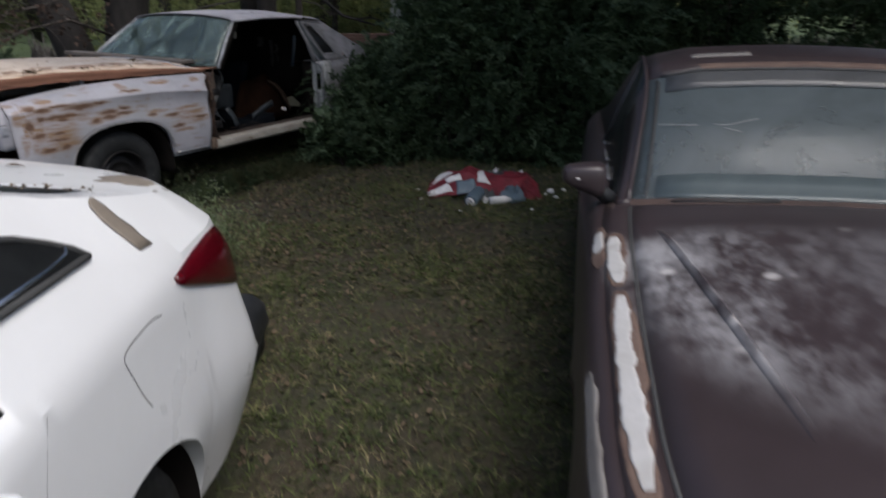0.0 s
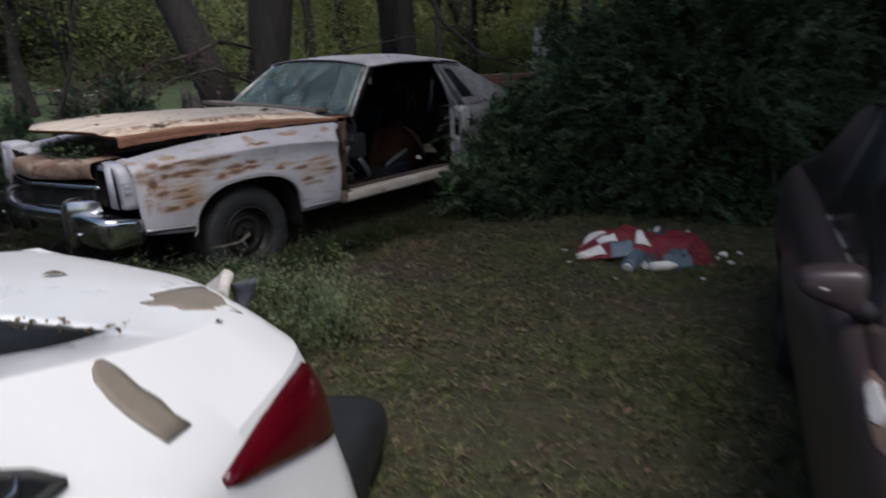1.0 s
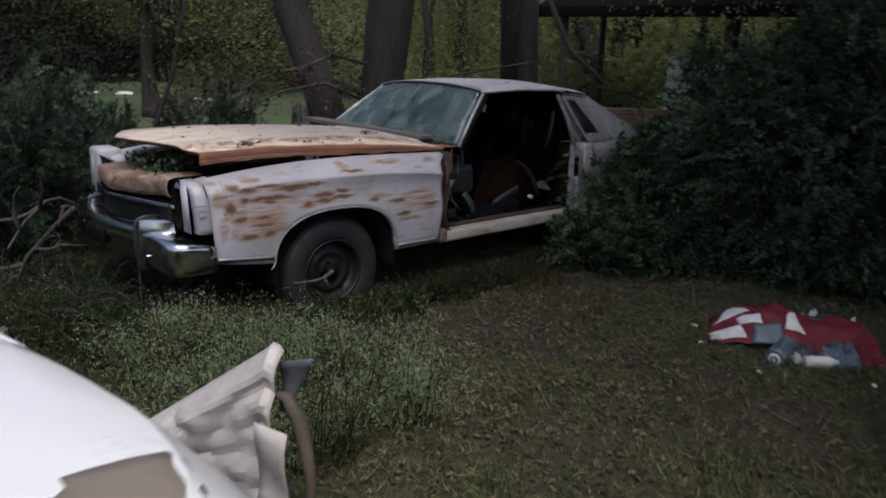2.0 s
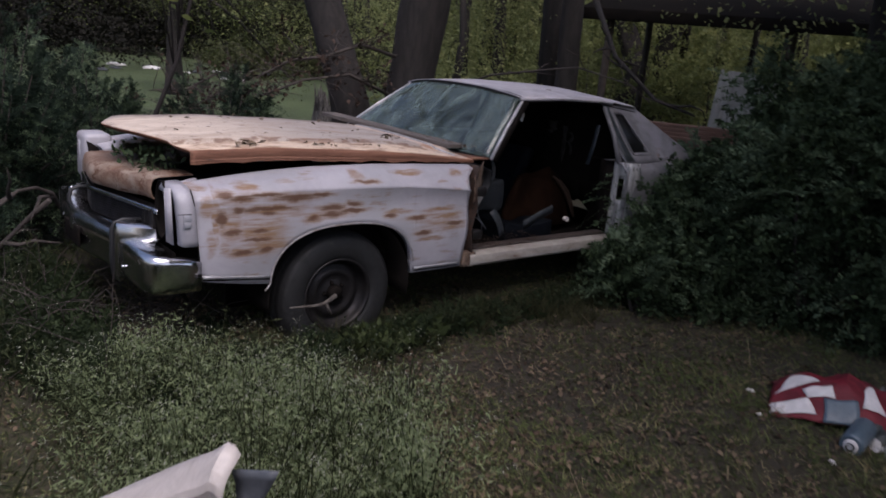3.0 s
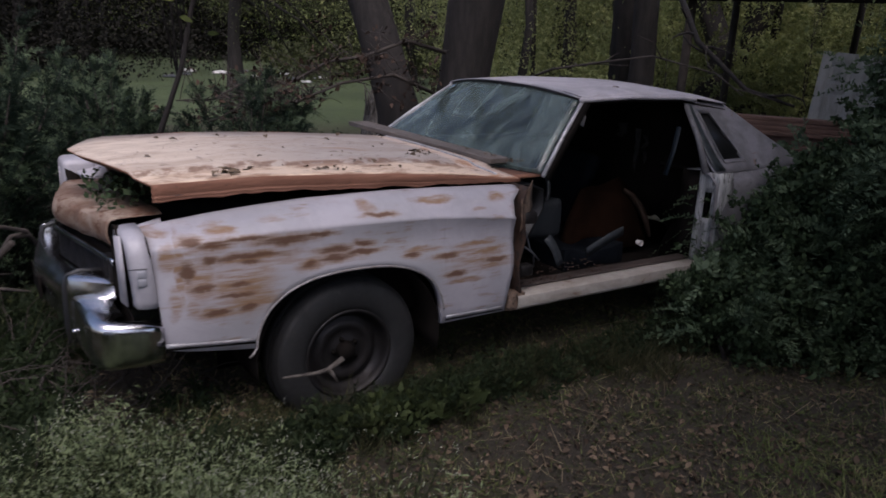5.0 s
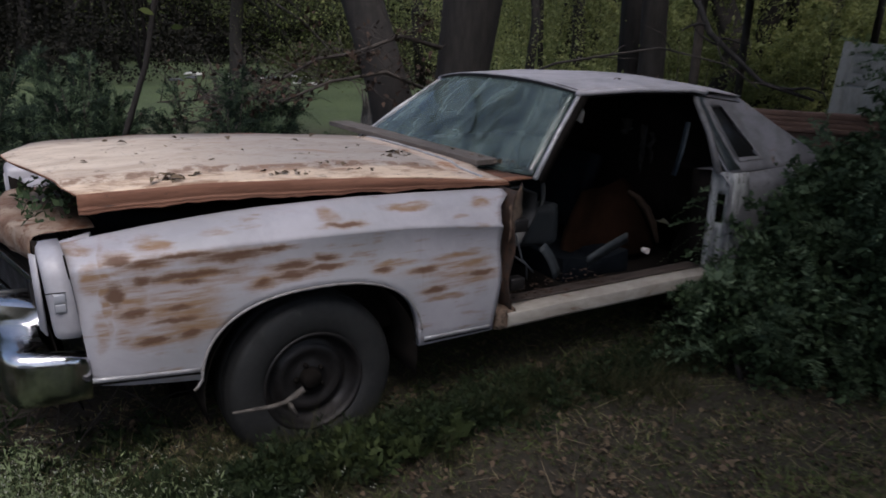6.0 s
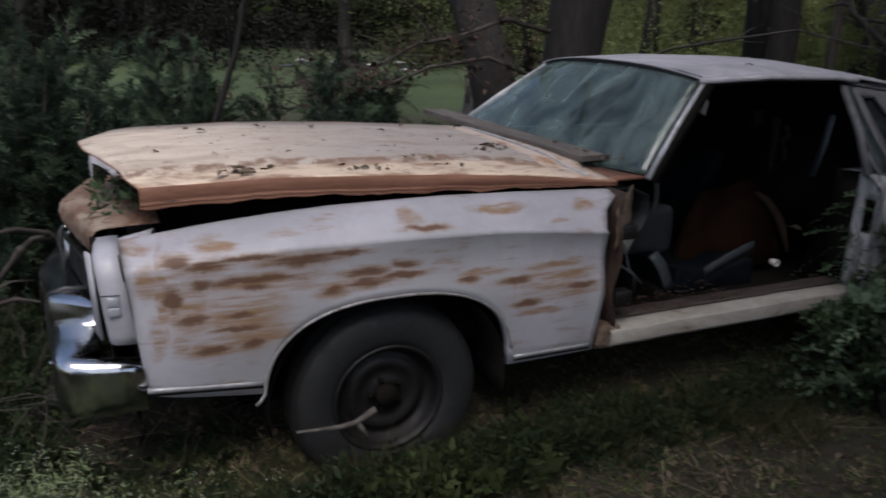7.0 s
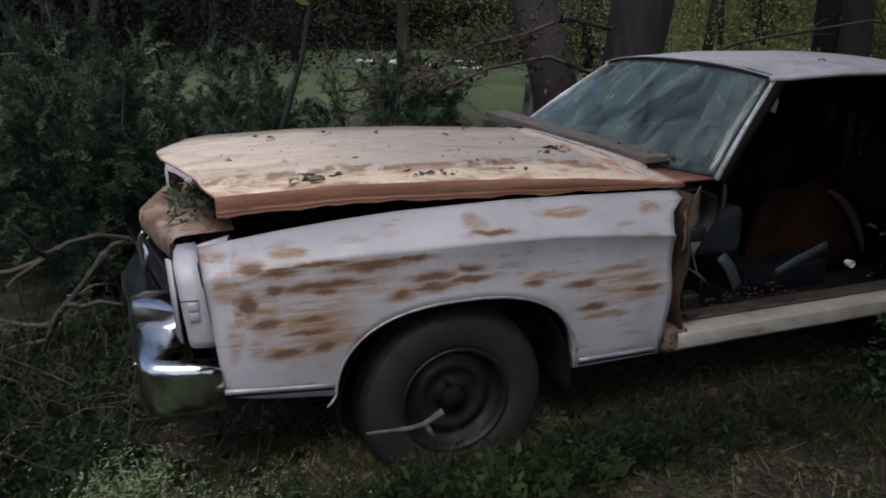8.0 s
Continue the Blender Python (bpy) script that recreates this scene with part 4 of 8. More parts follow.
    part("trunk_lid", sheet([[(x, y, lerp(((-3.2, 0.985), (-3.6, 0.945), (-4.2, 0.88)), x) + 0.02 * (1 - (y / 0.72) ** 2)) for y in np.linspace(-0.72, 0.72, 13)] for x in np.linspace(-3.18, -4.2, 12)]), ROOF_PAINT, car, "grey trunk lid", thick=0.006)
    part("tail_panel", sheet([[(-4.2, y, 0.885), (-4.225, y, 0.75), (-4.21, y, 0.5)] for y in np.linspace(-0.9, 0.9, 9)]), QUARTER_PAINT, car, thick=0.006)
    part("rear_bumper", sheet([[(-4.24 + 0.05 * (y / 0.9) ** 4 - dx, y, 0.42 + dz) for dx, dz in ((-0.03, 0.15), (0.05, 0.15), (0.06, 0.08), (0.05, 0.0), (-0.03, 0.0))] for y in np.linspace(-0.92, 0.92, 13)]), CHROME, car, "chrome rear bumper", thick=0.004)
    # far door shut, sills, floor, bulkhead
    rows = [[(x, -y, z) for y, z in ((0.915, 0.40), (0.935, 0.62), (0.925, 0.86), (0.88, 0.955), (0.84, 0.965))] for x in np.linspace(-0.965, -2.32, 14)]
    dr = part("door", sheet(rows), GREY_PAINT, car, "closed grey far door", thick=0.04)
    part("door_handle", block((-2.15, -0.95, 0.80), (-2.02, -0.925, 0.83)), CHROME, dr, "chrome handle", bevel=0.004)
    part("door_window", sheet([[(-1.2, -0.86, 0.96), (-2.3, -0.86, 0.96)], [(-1.46, -0.66, 1.33), (-2.32, -0.66, 1.34)]]), WINDOW_DARK, dr, thick=0.004)
    for side in (1, -1):
        rows = []
        for x in np.linspace(-0.92, -2.45, 26):
            wob = 0.006 * noise.noise(Vector((x * 6, 0, 2)))
            rows.append([(x, side * y, z + wob) for y, z in ((0.70, 0.36), (0.72, 0.395), (0.80, 0.402), (0.868, 0.400), (0.886, 0.395), (0.889, 0.385), (0.887, 0.340), (0.872, 0.324), (0.80, 0.318))])
        sl = part("sill", sheet(rows), SILL_PAINT, car, "cream bare sill with rust scabs", thick=0.004, crisp=30)
        if side > 0:
            part("sill_plate", sheet([[(x, y, 0.4105 + 0.004 * noise.noise(Vector((x * 9, y * 9, 0)))) for x in np.linspace(-0.96, -2.40, 40)] for y in (0.705, 0.73, 0.765, 0.80)]), SILL_RUST, sl, "rusted dark sill top", thick=0.004)
            lump = block((-0.965, 0.79, 0.325), (-0.855, 0.882, 0.415))
            bmesh.ops.subdivide_edges(lump, edges=lump.edges, cuts=5, use_grid_fill=True)
            for v in lump.verts:
                v.co += Vector((0.02, 0.012, 0.02)) * noise.noise(v.co * 22)
            part("rusted_corner", lump, RUST_SCALE, sl, "scabby rusted front corner of the sill")
    part("floor_pan", block((-3.3, -0.8, 0.27), (-0.75, 0.72, 0.31)), DARK, car, "dirty floor pan, black for the cabin's shade")
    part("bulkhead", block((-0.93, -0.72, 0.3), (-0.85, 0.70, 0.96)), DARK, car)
    # hinge pillar, door post
    rows = [[(-0.93 - 0.015 * math.sin(z * 20), y, z) for y in (0.70, 0.80, 0.875)] for z in np.linspace(0.39, 0.97, 14)]
    part("hinge_pillar", sheet(rows), PILLAR_RUST, car, "rusted hinge pillar", thick=0.012)
    for z in (0.52, 0.80):
        part("hinge", block((-1.03, 0.80, z - 0.03), (-0.95, 0.86, z + 0.03)), DULL_METAL, car, bevel=0.008)
    bm = bmesh.new()
    made = {}
    for i in range(16):
        for j in range(15):
            z = 0.40 + 0.56 * j / 14
            y = 0.80 + 0.138 * min(i, 11) / 11 * (1.0 if z < 0.9 else 1 - (z - 0.9) * 2)
            made[i, j] = bm.verts.new((-2.345 - 0.014 * (i / 11) ** 3 - 0.026 * max(0, i - 11), y, z))
    for i in range(15):
        for j in range(14):
            if 4 <= i <= 7 and 7 <= j <= 10:
                continue
            bm.faces.new((made[i, j], made[i + 1, j], made[i + 1, j + 1], made[i, j + 1]))
    part("door_post", bm, JAMB_PAINT, car, "flaking white and grey door post with latch hole", thick=0.008)
    part("inner_post", sheet([[(-2.36, y, z) for y in (0.66, 0.72, 0.80)] for z in np.linspace(0.40, 0.95, 6)]), DARK, car, thick=0.01)
    part("latch", block((-2.39, 0.80, 0.70), (-2.375, 0.86, 0.79)), DARK, car)
    part("post_upper", tube([(-2.345, 0.84, 0.95), (-2.33, 0.76, 1.15), (-2.31, 0.655, 1.335)], [0.022, 0.018, 0.015], 8), QUARTER_PAINT, car, "grey bare door post")
    # cabin
    dash = sheet([[(-0.94, y, 0.93), (-1.10, y, 0.94), (-1.20, y, 0.90), (-1.21, y, 0.80), (-1.12, y, 0.66), (-0.98, y, 0.62)] for y in np.linspace(-0.69, 0.69, 11)])
    part("dashboard", dash, BLACK_PLASTIC, car, "torn black dashboard", thick=0.012)
    part("steering_column", tube([(-1.0, 0.36, 0.62), (-1.35, 0.36, 0.78)], 0.028, 10), BLACK_PLASTIC, car)
    ring = [(-1.36 - 0.06 * math.sin(a), 0.36 + 0.18 * math.cos(a), 0.79 + 0.17 * math.sin(a)) for a in np.linspace(0, 2 * math.pi, 31)]
    part("steering_wheel", tube(ring, 0.012, 8, cap=False), BLACK_PLASTIC, car)
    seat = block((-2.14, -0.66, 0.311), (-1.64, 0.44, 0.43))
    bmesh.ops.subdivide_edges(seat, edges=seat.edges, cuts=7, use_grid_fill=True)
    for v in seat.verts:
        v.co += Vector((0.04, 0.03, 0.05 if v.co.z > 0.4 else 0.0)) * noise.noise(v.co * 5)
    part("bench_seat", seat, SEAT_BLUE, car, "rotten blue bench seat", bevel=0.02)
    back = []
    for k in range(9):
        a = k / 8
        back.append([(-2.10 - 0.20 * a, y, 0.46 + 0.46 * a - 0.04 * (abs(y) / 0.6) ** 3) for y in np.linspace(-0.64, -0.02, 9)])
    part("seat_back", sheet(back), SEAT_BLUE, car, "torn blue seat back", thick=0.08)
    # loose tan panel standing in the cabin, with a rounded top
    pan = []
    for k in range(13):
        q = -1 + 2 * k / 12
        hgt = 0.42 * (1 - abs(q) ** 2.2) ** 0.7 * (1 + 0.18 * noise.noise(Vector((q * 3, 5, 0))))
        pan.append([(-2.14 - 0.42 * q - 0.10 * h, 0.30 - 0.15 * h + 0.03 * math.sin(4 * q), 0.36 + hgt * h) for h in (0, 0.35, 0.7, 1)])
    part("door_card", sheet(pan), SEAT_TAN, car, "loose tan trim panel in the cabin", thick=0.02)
    def slat(a, b, up, label):
        """A flat bent strip of plastic trim from a to b."""
        a, b = Vector(a), Vector(b)
        run = [a.lerp(b, t) + Vector((0, 0.012 * math.sin(math.pi * t), 0.015 * math.sin(math.pi * t))) for t in np.linspace(0, 1, 7)]
        up = Vector(up)
        return part("loose_trim", sheet([[p - 0.5 * up, p + 0.5 * up] for p in run]), SLAT, car, label, thick=0.006, bevel=0.002)

    slat((-1.335, 0.60, 0.60), (-1.425, 0.63, 0.43), (0.050, 0.010, -0.025), "loose blue-grey trim strip standing in the doorway")
    slat((-1.66, 0.60, 0.47), (-1.95, 0.60, 0.575), (0.026, 0.015, 0.062), "loose blue-grey trim strip on the seat")
    kick = block((-1.46, 0.42, 0.59), (-1.21, 0.58, 0.805))
    bmesh.ops.subdivide_edges(kick, edges=kick.edges, cuts=4, use_grid_fill=True)
    for v in kick.verts:
        v.co += Vector((0.03, 0.02, 0.03)) * noise.noise(v.co * 7)
    part("kick_panel", kick, KICK_BLUE, car, "faded blue speaker panel", bevel=0.03)
    # tan torn edge of the loose panel, tatters of cloth behind it
    rim = [(-2.14 - 0.42 * q, 0.335 - 0.13 * h, 0.36 + 0.40 * h) for q, h in ((0.45, 0.93), (0.62, 0.82), (0.78, 0.62), (0.86, 0.40), (0.90, 0.12))]
    part("torn_edge", tube(rim, [0.012, 0.022, 0.026, 0.022, 0.012], 7), worn("tan_foam", (0.034, 0.018, 0.007), (0.020, 0.010, 0.005), 12, (0.8, 0.95)), car, "tan torn foam edge")
    for x, y, z0, z1, w in ((-2.40, 0.22, 1.14, 0.88, 0.05), (-2.42, 0.27, 1.10, 0.93, 0.03), (-2.36, 0.12, 1.17, 1.08, 0.09)):
        rows = [[(x + 0.02 * noise.noise(Vector((7 * t, k, y))), y + w * (k / 6 - 0.5) * (1 - 0.55 * t) + 0.05 * noise.noise(Vector((4 * t, y * 9, 2))), z0 + (z1 - z0) * t * (1 + 0.35 * noise.noise(Vector((k * 0.9, y * 5, 3))))) for k in range(7)] for t in np.linspace(0, 1, 9)]
        part("cloth_tatter", sheet(rows), RAG, car, "grey hanging cloth tatter", thick=0.003)
    # rust crumbs and torn flange behind the fender
    rows = [[(-0.905 - 0.035 * k + 0.012 * noise.noise(Vector((z * 23, k, 1))), 0.878 - 0.018 * k + 0.01 * noise.noise(Vector((z * 17, k, 5))), z + 0.03 * k) for k in range(4)] for z in np.linspace(0.74, 0.90, 12)]
    part("torn_flange", sheet(rows), RUST_SCALE, car, "torn rusted flange behind the fender", thick=0.004)
    part("paper_cup", lathe([(0.014, -0.018), (0.018, 0.018), (0.016, 0.018), (0.012, -0.015), (0.001, -0.015)], 14), TORN_PLASTIC, car, "small white plastic cap").location = (-1.99, 0.70, 0.52)
    part("belt_strap", sheet([[(-2.335, 0.62, 1.20), (-2.335, 0.585, 1.20)], [(-2.31, 0.62, 1.05), (-2.31, 0.585, 1.05)], [(-2.275, 0.61, 0.90), (-2.275, 0.575, 0.90)]]), BELT_BLUE, car, "hanging blue seat belt", thick=0.003)
    part("headliner_rag", sheet([[(-1.66, y, 1.32), (-1.68 + 0.03 * math.sin(9 * y), y, 1.25), (-1.67, y + 0.02, 1.18 + 0.03 * math.sin(20 * y))] for y in np.linspace(0.28, 0.44, 6)]), TORN_PLASTIC, car, "torn hanging scrap of headliner", thick=0.004)
    # added hanging sheet: blocks light through the cabin and reads as shade
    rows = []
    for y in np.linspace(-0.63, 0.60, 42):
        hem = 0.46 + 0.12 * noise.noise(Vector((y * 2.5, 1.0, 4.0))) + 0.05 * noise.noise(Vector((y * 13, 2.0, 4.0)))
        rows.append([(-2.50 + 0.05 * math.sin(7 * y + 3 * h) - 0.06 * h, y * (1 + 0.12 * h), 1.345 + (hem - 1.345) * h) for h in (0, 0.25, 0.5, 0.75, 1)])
    part("cabin_blackout", sheet(rows), DARK, car, "dark hanging cloth added to keep the cabin black", thick=0.004)
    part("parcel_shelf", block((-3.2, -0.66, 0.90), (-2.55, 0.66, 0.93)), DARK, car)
    for pts in ([(-1.0, 0.68, 0.72), (-1.06, 0.70, 0.62), (-1.16, 0.70, 0.55), (-1.2, 0.66, 0.46)], [(-1.0, 0.66, 0.80), (-1.10, 0.68, 0.70), (-1.13, 0.70, 0.58), (-1.22, 0.68, 0.50)]):
        part("wire", tube(pts, 0.005, 6), GREY_PLASTIC, car)
    return car


build_wreck()


def wreck_at(x, y, z):
    return WRECK @ Vector((x, y, z))


# board across the cowl, leaves on the hood, twig at the wheel
def build_board():
    bm = block((-0.725, -0.068, 0), (0.725, 0.068, 0.028))
    bmesh.ops.subdivide_edges(bm, edges=bm.edges, cuts=6, use_grid_fill=True)
    for v in bm.verts:
        v.co += Vector((0, 0.006, 0.004)) * noise.noise(v.co * 7)
    ob = part("board", bm, OLD_WOOD, None, bevel=0.003)
    a, b = wreck_at(-1.035, 0.50, 1.022), wreck_at(-0.905, -0.94, 1.060)
    mid = (a + b) / 2
    ob.matrix_world = Matrix.Translation(mid) @ (b - a).to_track_quat("X", "Z").to_matrix().to_4x4()
    return tagged(ob, "weathered grey plank lying on the coupe's cowl", "board")


build_board()


# ---- the two complete cars: rings of points swept along the length ----
def smooth_interp(xs, ys, x):
    """Monotone cubic through the stations."""
    xs, ys = np.asarray(xs, float), np.asarray(ys, float)
    h, d = np.diff(xs), np.diff(ys) / np.diff(xs)
    m = np.zeros(len(xs))
    m[0], m[-1] = d[0], d[-1]
    for i in range(1, len(xs) - 1):
        m[i] = 0 if d[i - 1] * d[i] <= 0 else 2 * d[i - 1] * d[i] / (d[i - 1] + d[i])
    i = int(np.clip(np.searchsorted(xs, x) - 1, 0, len(xs) - 2))
    t = (x - xs[i]) / h[i]
    return float(ys[i] * (2 * t**3 - 3 * t**2 + 1) + ys[i + 1] * (3 * t**2 - 2 * t**3) + h[i] * (m[i] * (t**3 - 2 * t**2 + t) + m[i + 1] * (t**3 - t**2)))


class Shell:
    """A car body: each station gives x, then (y, z) of bottom, flank, waist, shoulder, upper edge, upper mid and middle."""

    def __init__(self, stations, arches, step=0.04, ridge=0.008):
        self.ridge = ridge
        self.xs = [s[0] for s in stations]
        self.tab = [[p for s in stations for p in [s[1][k]]] for k in range(7)]
        self.arches = arches
        ends = [a[0] + a[1] * math.cos(t) for a in arches for t in np.linspace(0, math.pi, 25)]
        lo, hi = self.xs[0], self.xs[-1]
        self.cols = sorted(set(np.round(np.concatenate([np.arange(lo, hi, step), self.xs, ends]), 4)))
        self.cols = [c for c in self.cols if lo <= c <= hi]

    def key(self, k, x):
        return [smooth_interp(self.xs, [p[c] for p in self.tab[k]], x) for c in (0, 1)]

    def half(self, x):
        """17 points from the bottom up to the middle line."""
        b, f, w, s, u, m, c = (self.key(k, x) for k in range(7))
        zb = max([b[1]] + [arch(x, *a) for a in self.arches])
        out = [(b[0] - 0.06, max(b[1], zb)), (0, 0)]
        side = [(b[0], b[1]), tuple(f), tuple(w)]
        zs = [p[1] for p in side]
        low = min(zb, w[1] - 0.03)
        for k in range(7):
            z = low + (w[1] - low) * k / 6
            out.append((float(np.interp(z, zs, [p[0] for p in side])) + 0.012 * math.sin(math.pi * min(1.0, max(0.0, (z - zs[0]) / (zs[2] - zs[0])))), z))
        out[1] = (out[2][0] - 0.03, low)
        out[0] = (out[2][0] - 0.08, low + 0.01)
        out += [((w[0] + s[0]) / 2 + self.ridge, (w[1] + s[1]) / 2 + 0.006), tuple(s), ((s[0] + u[0]) / 2 + 0.006, (s[1] + u[1]) / 2), tuple(u)]
        out += [((u[0] * 2 + m[0]) / 3, u[1] + (m[1] - u[1]) * 0.45), tuple(m), (m[0] / 2, m[1] + (c[1] - m[1]) * 0.7), (0.0, c[1])]
        return out

    def point(self, x, j, side=1):
        y, z = self.half(x)[j]
        return Vector((x, side * y, z))

    def patch(self, x0, x1, j0, j1, sides=(1, -1), lift=0.0, keep=None):
        """The faces from station x0 to x1 and ring place j0 to j1."""
        cols = [x0] + [c for c in self.cols if x0 + 1e-4 < c < x1 - 1e-4] + [x1]
        bm = bmesh.new()
        for side in sides:
            made = [[bm.verts.new((x, side * (y + lift), z + lift * (j > 9))) for j, (y, z) in enumerate(self.half(x)) if j0 <= j <= j1] for x in cols]
            for c, (a, b) in enumerate(zip(made, made[1:])):
                for i in range(len(a) - 1):
                    if keep and not keep((cols[c] + cols[c + 1]) / 2, i):
                        continue
                    q = (a[i], b[i], b[i + 1], a[i + 1])
                    bm.faces.new(q if side > 0 else q[::-1])
        bmesh.ops.delete(bm, geom=[v for v in bm.verts if not v.link_faces], context="VERTS")
        bmesh.ops.remove_doubles(bm, verts=bm.verts, dist=1e-4)
        return bm

    def cap(self, x, push):
        """Closes an end, bulging by push."""
        ring = self.half(x)
        rows = [[(x + push * (1 - s * s), side_y * s, z) for side_y, z in [(y, z) for y, z in ring]] for s in (0.0, 0.4, 0.75, 1.0)]
        rows2 = [[(px, -py, pz) for px, py, pz in r] for r in rows]
        bm = sheet(rows)
        for a, b in zip(rows2, rows2[1:]):
            ra, rb = [bm.verts.new(p) for p in a], [bm.verts.new(p) for p in b]
            for i in range(len(ra) - 1):
                bm.faces.new((ra[i], rb[i], rb[i + 1], ra[i + 1]))
        bmesh.ops.remove_doubles(bm, verts=bm.verts, dist=1e-4)
        return bm


def seam(points, parent, r=0.0035, name="panel_gap"):
    return part(name, tube(points, r, 5), SEAM, parent)


# white sedan: x forward from its tail, left side towards the lawn
def build_white_car():
    car = thing("white_sedan", pose(-1.53, 2.40, 0, 0, 0, -90), "white fastback sedan with torn rear bumper and scraped paint", "car")
    st = [
        (0.00, [(0.30, 0.33), (0.42, 0.55), (0.40, 0.78), (0.22, 1.00), (0.12, 1.085), (0.06, 1.095), (0, 1.10)]),
        (0.06, [(0.62, 0.32), (0.72, 0.55), (0.68, 0.78), (0.48, 0.985), (0.30, 1.085), (0.16, 1.105), (0, 1.11)]),
        (0.15, [(0.81, 0.30), (0.885, 0.55), (0.825, 0.78), (0.70, 0.985), (0.52, 1.085), (0.28, 1.115), (0, 1.12)]),
        (0.30, [(0.865, 0.28), (0.930, 0.53), (0.892, 0.80), (0.842, 0.985), (0.70, 1.085), (0.38, 1.13), (0, 1.137)]),
        (0.45, [(0.86, 0.26), (0.922, 0.55), (0.90, 0.82), (0.866, 0.990), (0.74, 1.10), (0.42, 1.142), (0, 1.15)]),
        (0.66, [(0.835, 0.24), (0.905, 0.56), (0.892, 0.86), (0.872, 0.995), (0.735, 1.145), (0.42, 1.163), (0, 1.17)]),
        (0.95, [(0.84, 0.22), (0.90, 0.56), (0.892, 0.90), (0.870, 1.000), (0.69, 1.215), (0.42, 1.25), (0, 1.26)]),
        (1.35, [(0.84, 0.20), (0.89, 0.56), (0.892, 0.92), (0.866, 1.005), (0.645, 1.315), (0.42, 1.36), (0, 1.37)]),
        (1.90, [(0.84, 0.19), (0.885, 0.56), (0.895, 0.90), (0.85, 1.00), (0.61, 1.385), (0.40, 1.425), (0, 1.44)]),
        (2.50, [(0.84, 0.19), (0.885, 0.55), (0.895, 0.88), (0.82, 0.95), (0.60, 1.375), (0.40, 1.42), (0, 1.435)]),
        (3.00, [(0.84, 0.19), (0.885, 0.55), (0.89, 0.86), (0.815, 0.93), (0.655, 1.20), (0.43, 1.255), (0, 1.275)]),
        (3.45, [(0.84, 0.20), (0.885, 0.55), (0.88, 0.83), (0.80, 0.905), (0.71, 0.965), (0.45, 1.00), (0, 1.015)]),
        (4.00, [(0.83, 0.21), (0.88, 0.52), (0.86, 0.76), (0.78, 0.83), (0.66, 0.87), (0.42, 0.905), (0, 0.915)]),
        (4.40, [(0.72, 0.23), (0.78, 0.48), (0.74, 0.66), (0.66, 0.72), (0.54, 0.75), (0.34, 0.78), (0, 0.79)]),
        (4.56, [(0.44, 0.25), (0.50, 0.45), (0.46, 0.58), (0.40, 0.62), (0.32, 0.64), (0.2, 0.65), (0, 0.655)]),
    ]
    sh = Shell(st, ((1.09, 0.455, 0.24, 0.655, 2.0), (3.72, 0.355, 0.24, 0.66)), ridge=0.008)
    def solid(x, j):
        """Where the shell is sheet metal: all but the openings for glass."""
        if j >= 13 and 0.60 < x < 1.55 or j >= 12 and 2.55 < x < 3.42:
            return False
        return not (10 <= j < 12 and 1.42 < x < 3.20)

    body = part("body", sh.patch(0.0, 4.56, 0, 16, keep=solid), WHITE_PAINT, car, "glossy white body shell", thick=0.006, crisp=24)
    part("tail_end", sh.cap(0.0, -0.03), WHITE_PAINT, car, thick=0.005)
    part("nose", sh.cap(4.56, 0.03), WHITE_PAINT, car, thick=0.005)
    part("rear_window", sh.patch(0.60, 1.55, 13, 16), WINDOW_DARK, car, "dark rear window littered with leaves", thick=0.005)
    seam([sh.point(0.605, j, 1) + Vector((0, 0, 0.002)) for j in (13, 14, 15, 16)] + [sh.point(0.605, j, -1) + Vector((0, 0, 0.002)) for j in (15, 14, 13)], body, 0.004)
    for side in (1, -1):
        seam([sh.point(x, 12, side) + Vector((0, 0, 0.001)) for x in np.linspace(0.36, 0.70, 12)], body, 0.0022)
    part("windscreen", sh.patch(2.55, 3.42, 12, 16), WINDOW_DARK, car, "dark windscreen", thick=0.005)
    for side in (1, -1):
        part("roof_rail", sh.patch(0.90, 1.55, 12, 13, (side,)), WHITE_PAINT, car, thick=0.006)
    for side in (1, -1):
        part("side_window", sh.patch(1.42, 3.20, 10, 12, (side,)), WINDOW_DARK, car, "dark side window", thick=0.005)
        # pointed quarter window in the broad rear pillar
        q = [(0.96, 1.100), (0.985, 1.125), (1.03, 1.150), (1.10, 1.182), (1.42, 1.272), (1.42, 1.112), (1.255, 1.110), (1.105, 1.105)]
        bm = bmesh.new()
        vs = []
        for x, z in q:
            ring = sh.half(x)
            zz = [p[1] for p in ring[9:13]]
            vs.append(bm.verts.new((x, side * (float(np.interp(z, zz, [p[0] for p in ring[9:13]])) + 0.009), z)))
        bm.faces.new(vs)
        qw = part("quarter_window", bm, WINDOW_DARK, car, "dark pointed quarter window", thick=0.006, smooth=False)
        seam([v for v in [(x, side * (float(np.interp(z, [p[1] for p in sh.half(x)[9:13]], [p[0] for p in sh.half(x)[9:13]])) + 0.012), z) for x, z in q + q[:1]]], qw, 0.008, "window_seal")
        part("window_chrome", tube([(x, side * (float(np.interp(z, [p[1] for p in sh.half(x)[9:13]], [p[0] for p in sh.half(x)[9:13]])) + 0.014), z) for x, z in ((1.005, 1.135), (1.02, 1.122), (1.10, 1.120), (1.42, 1.125))], 0.006, 6), CHROME, qw, "bright window moulding")
        # fuel flap and gaps on the flank
        def on_side(x, z, o=0.003):
            ring = sh.half(x)[2:11]
            return (x, side * (float(np.interp(z, [p[1] for p in ring], [p[0] for p in ring])) + o), z)

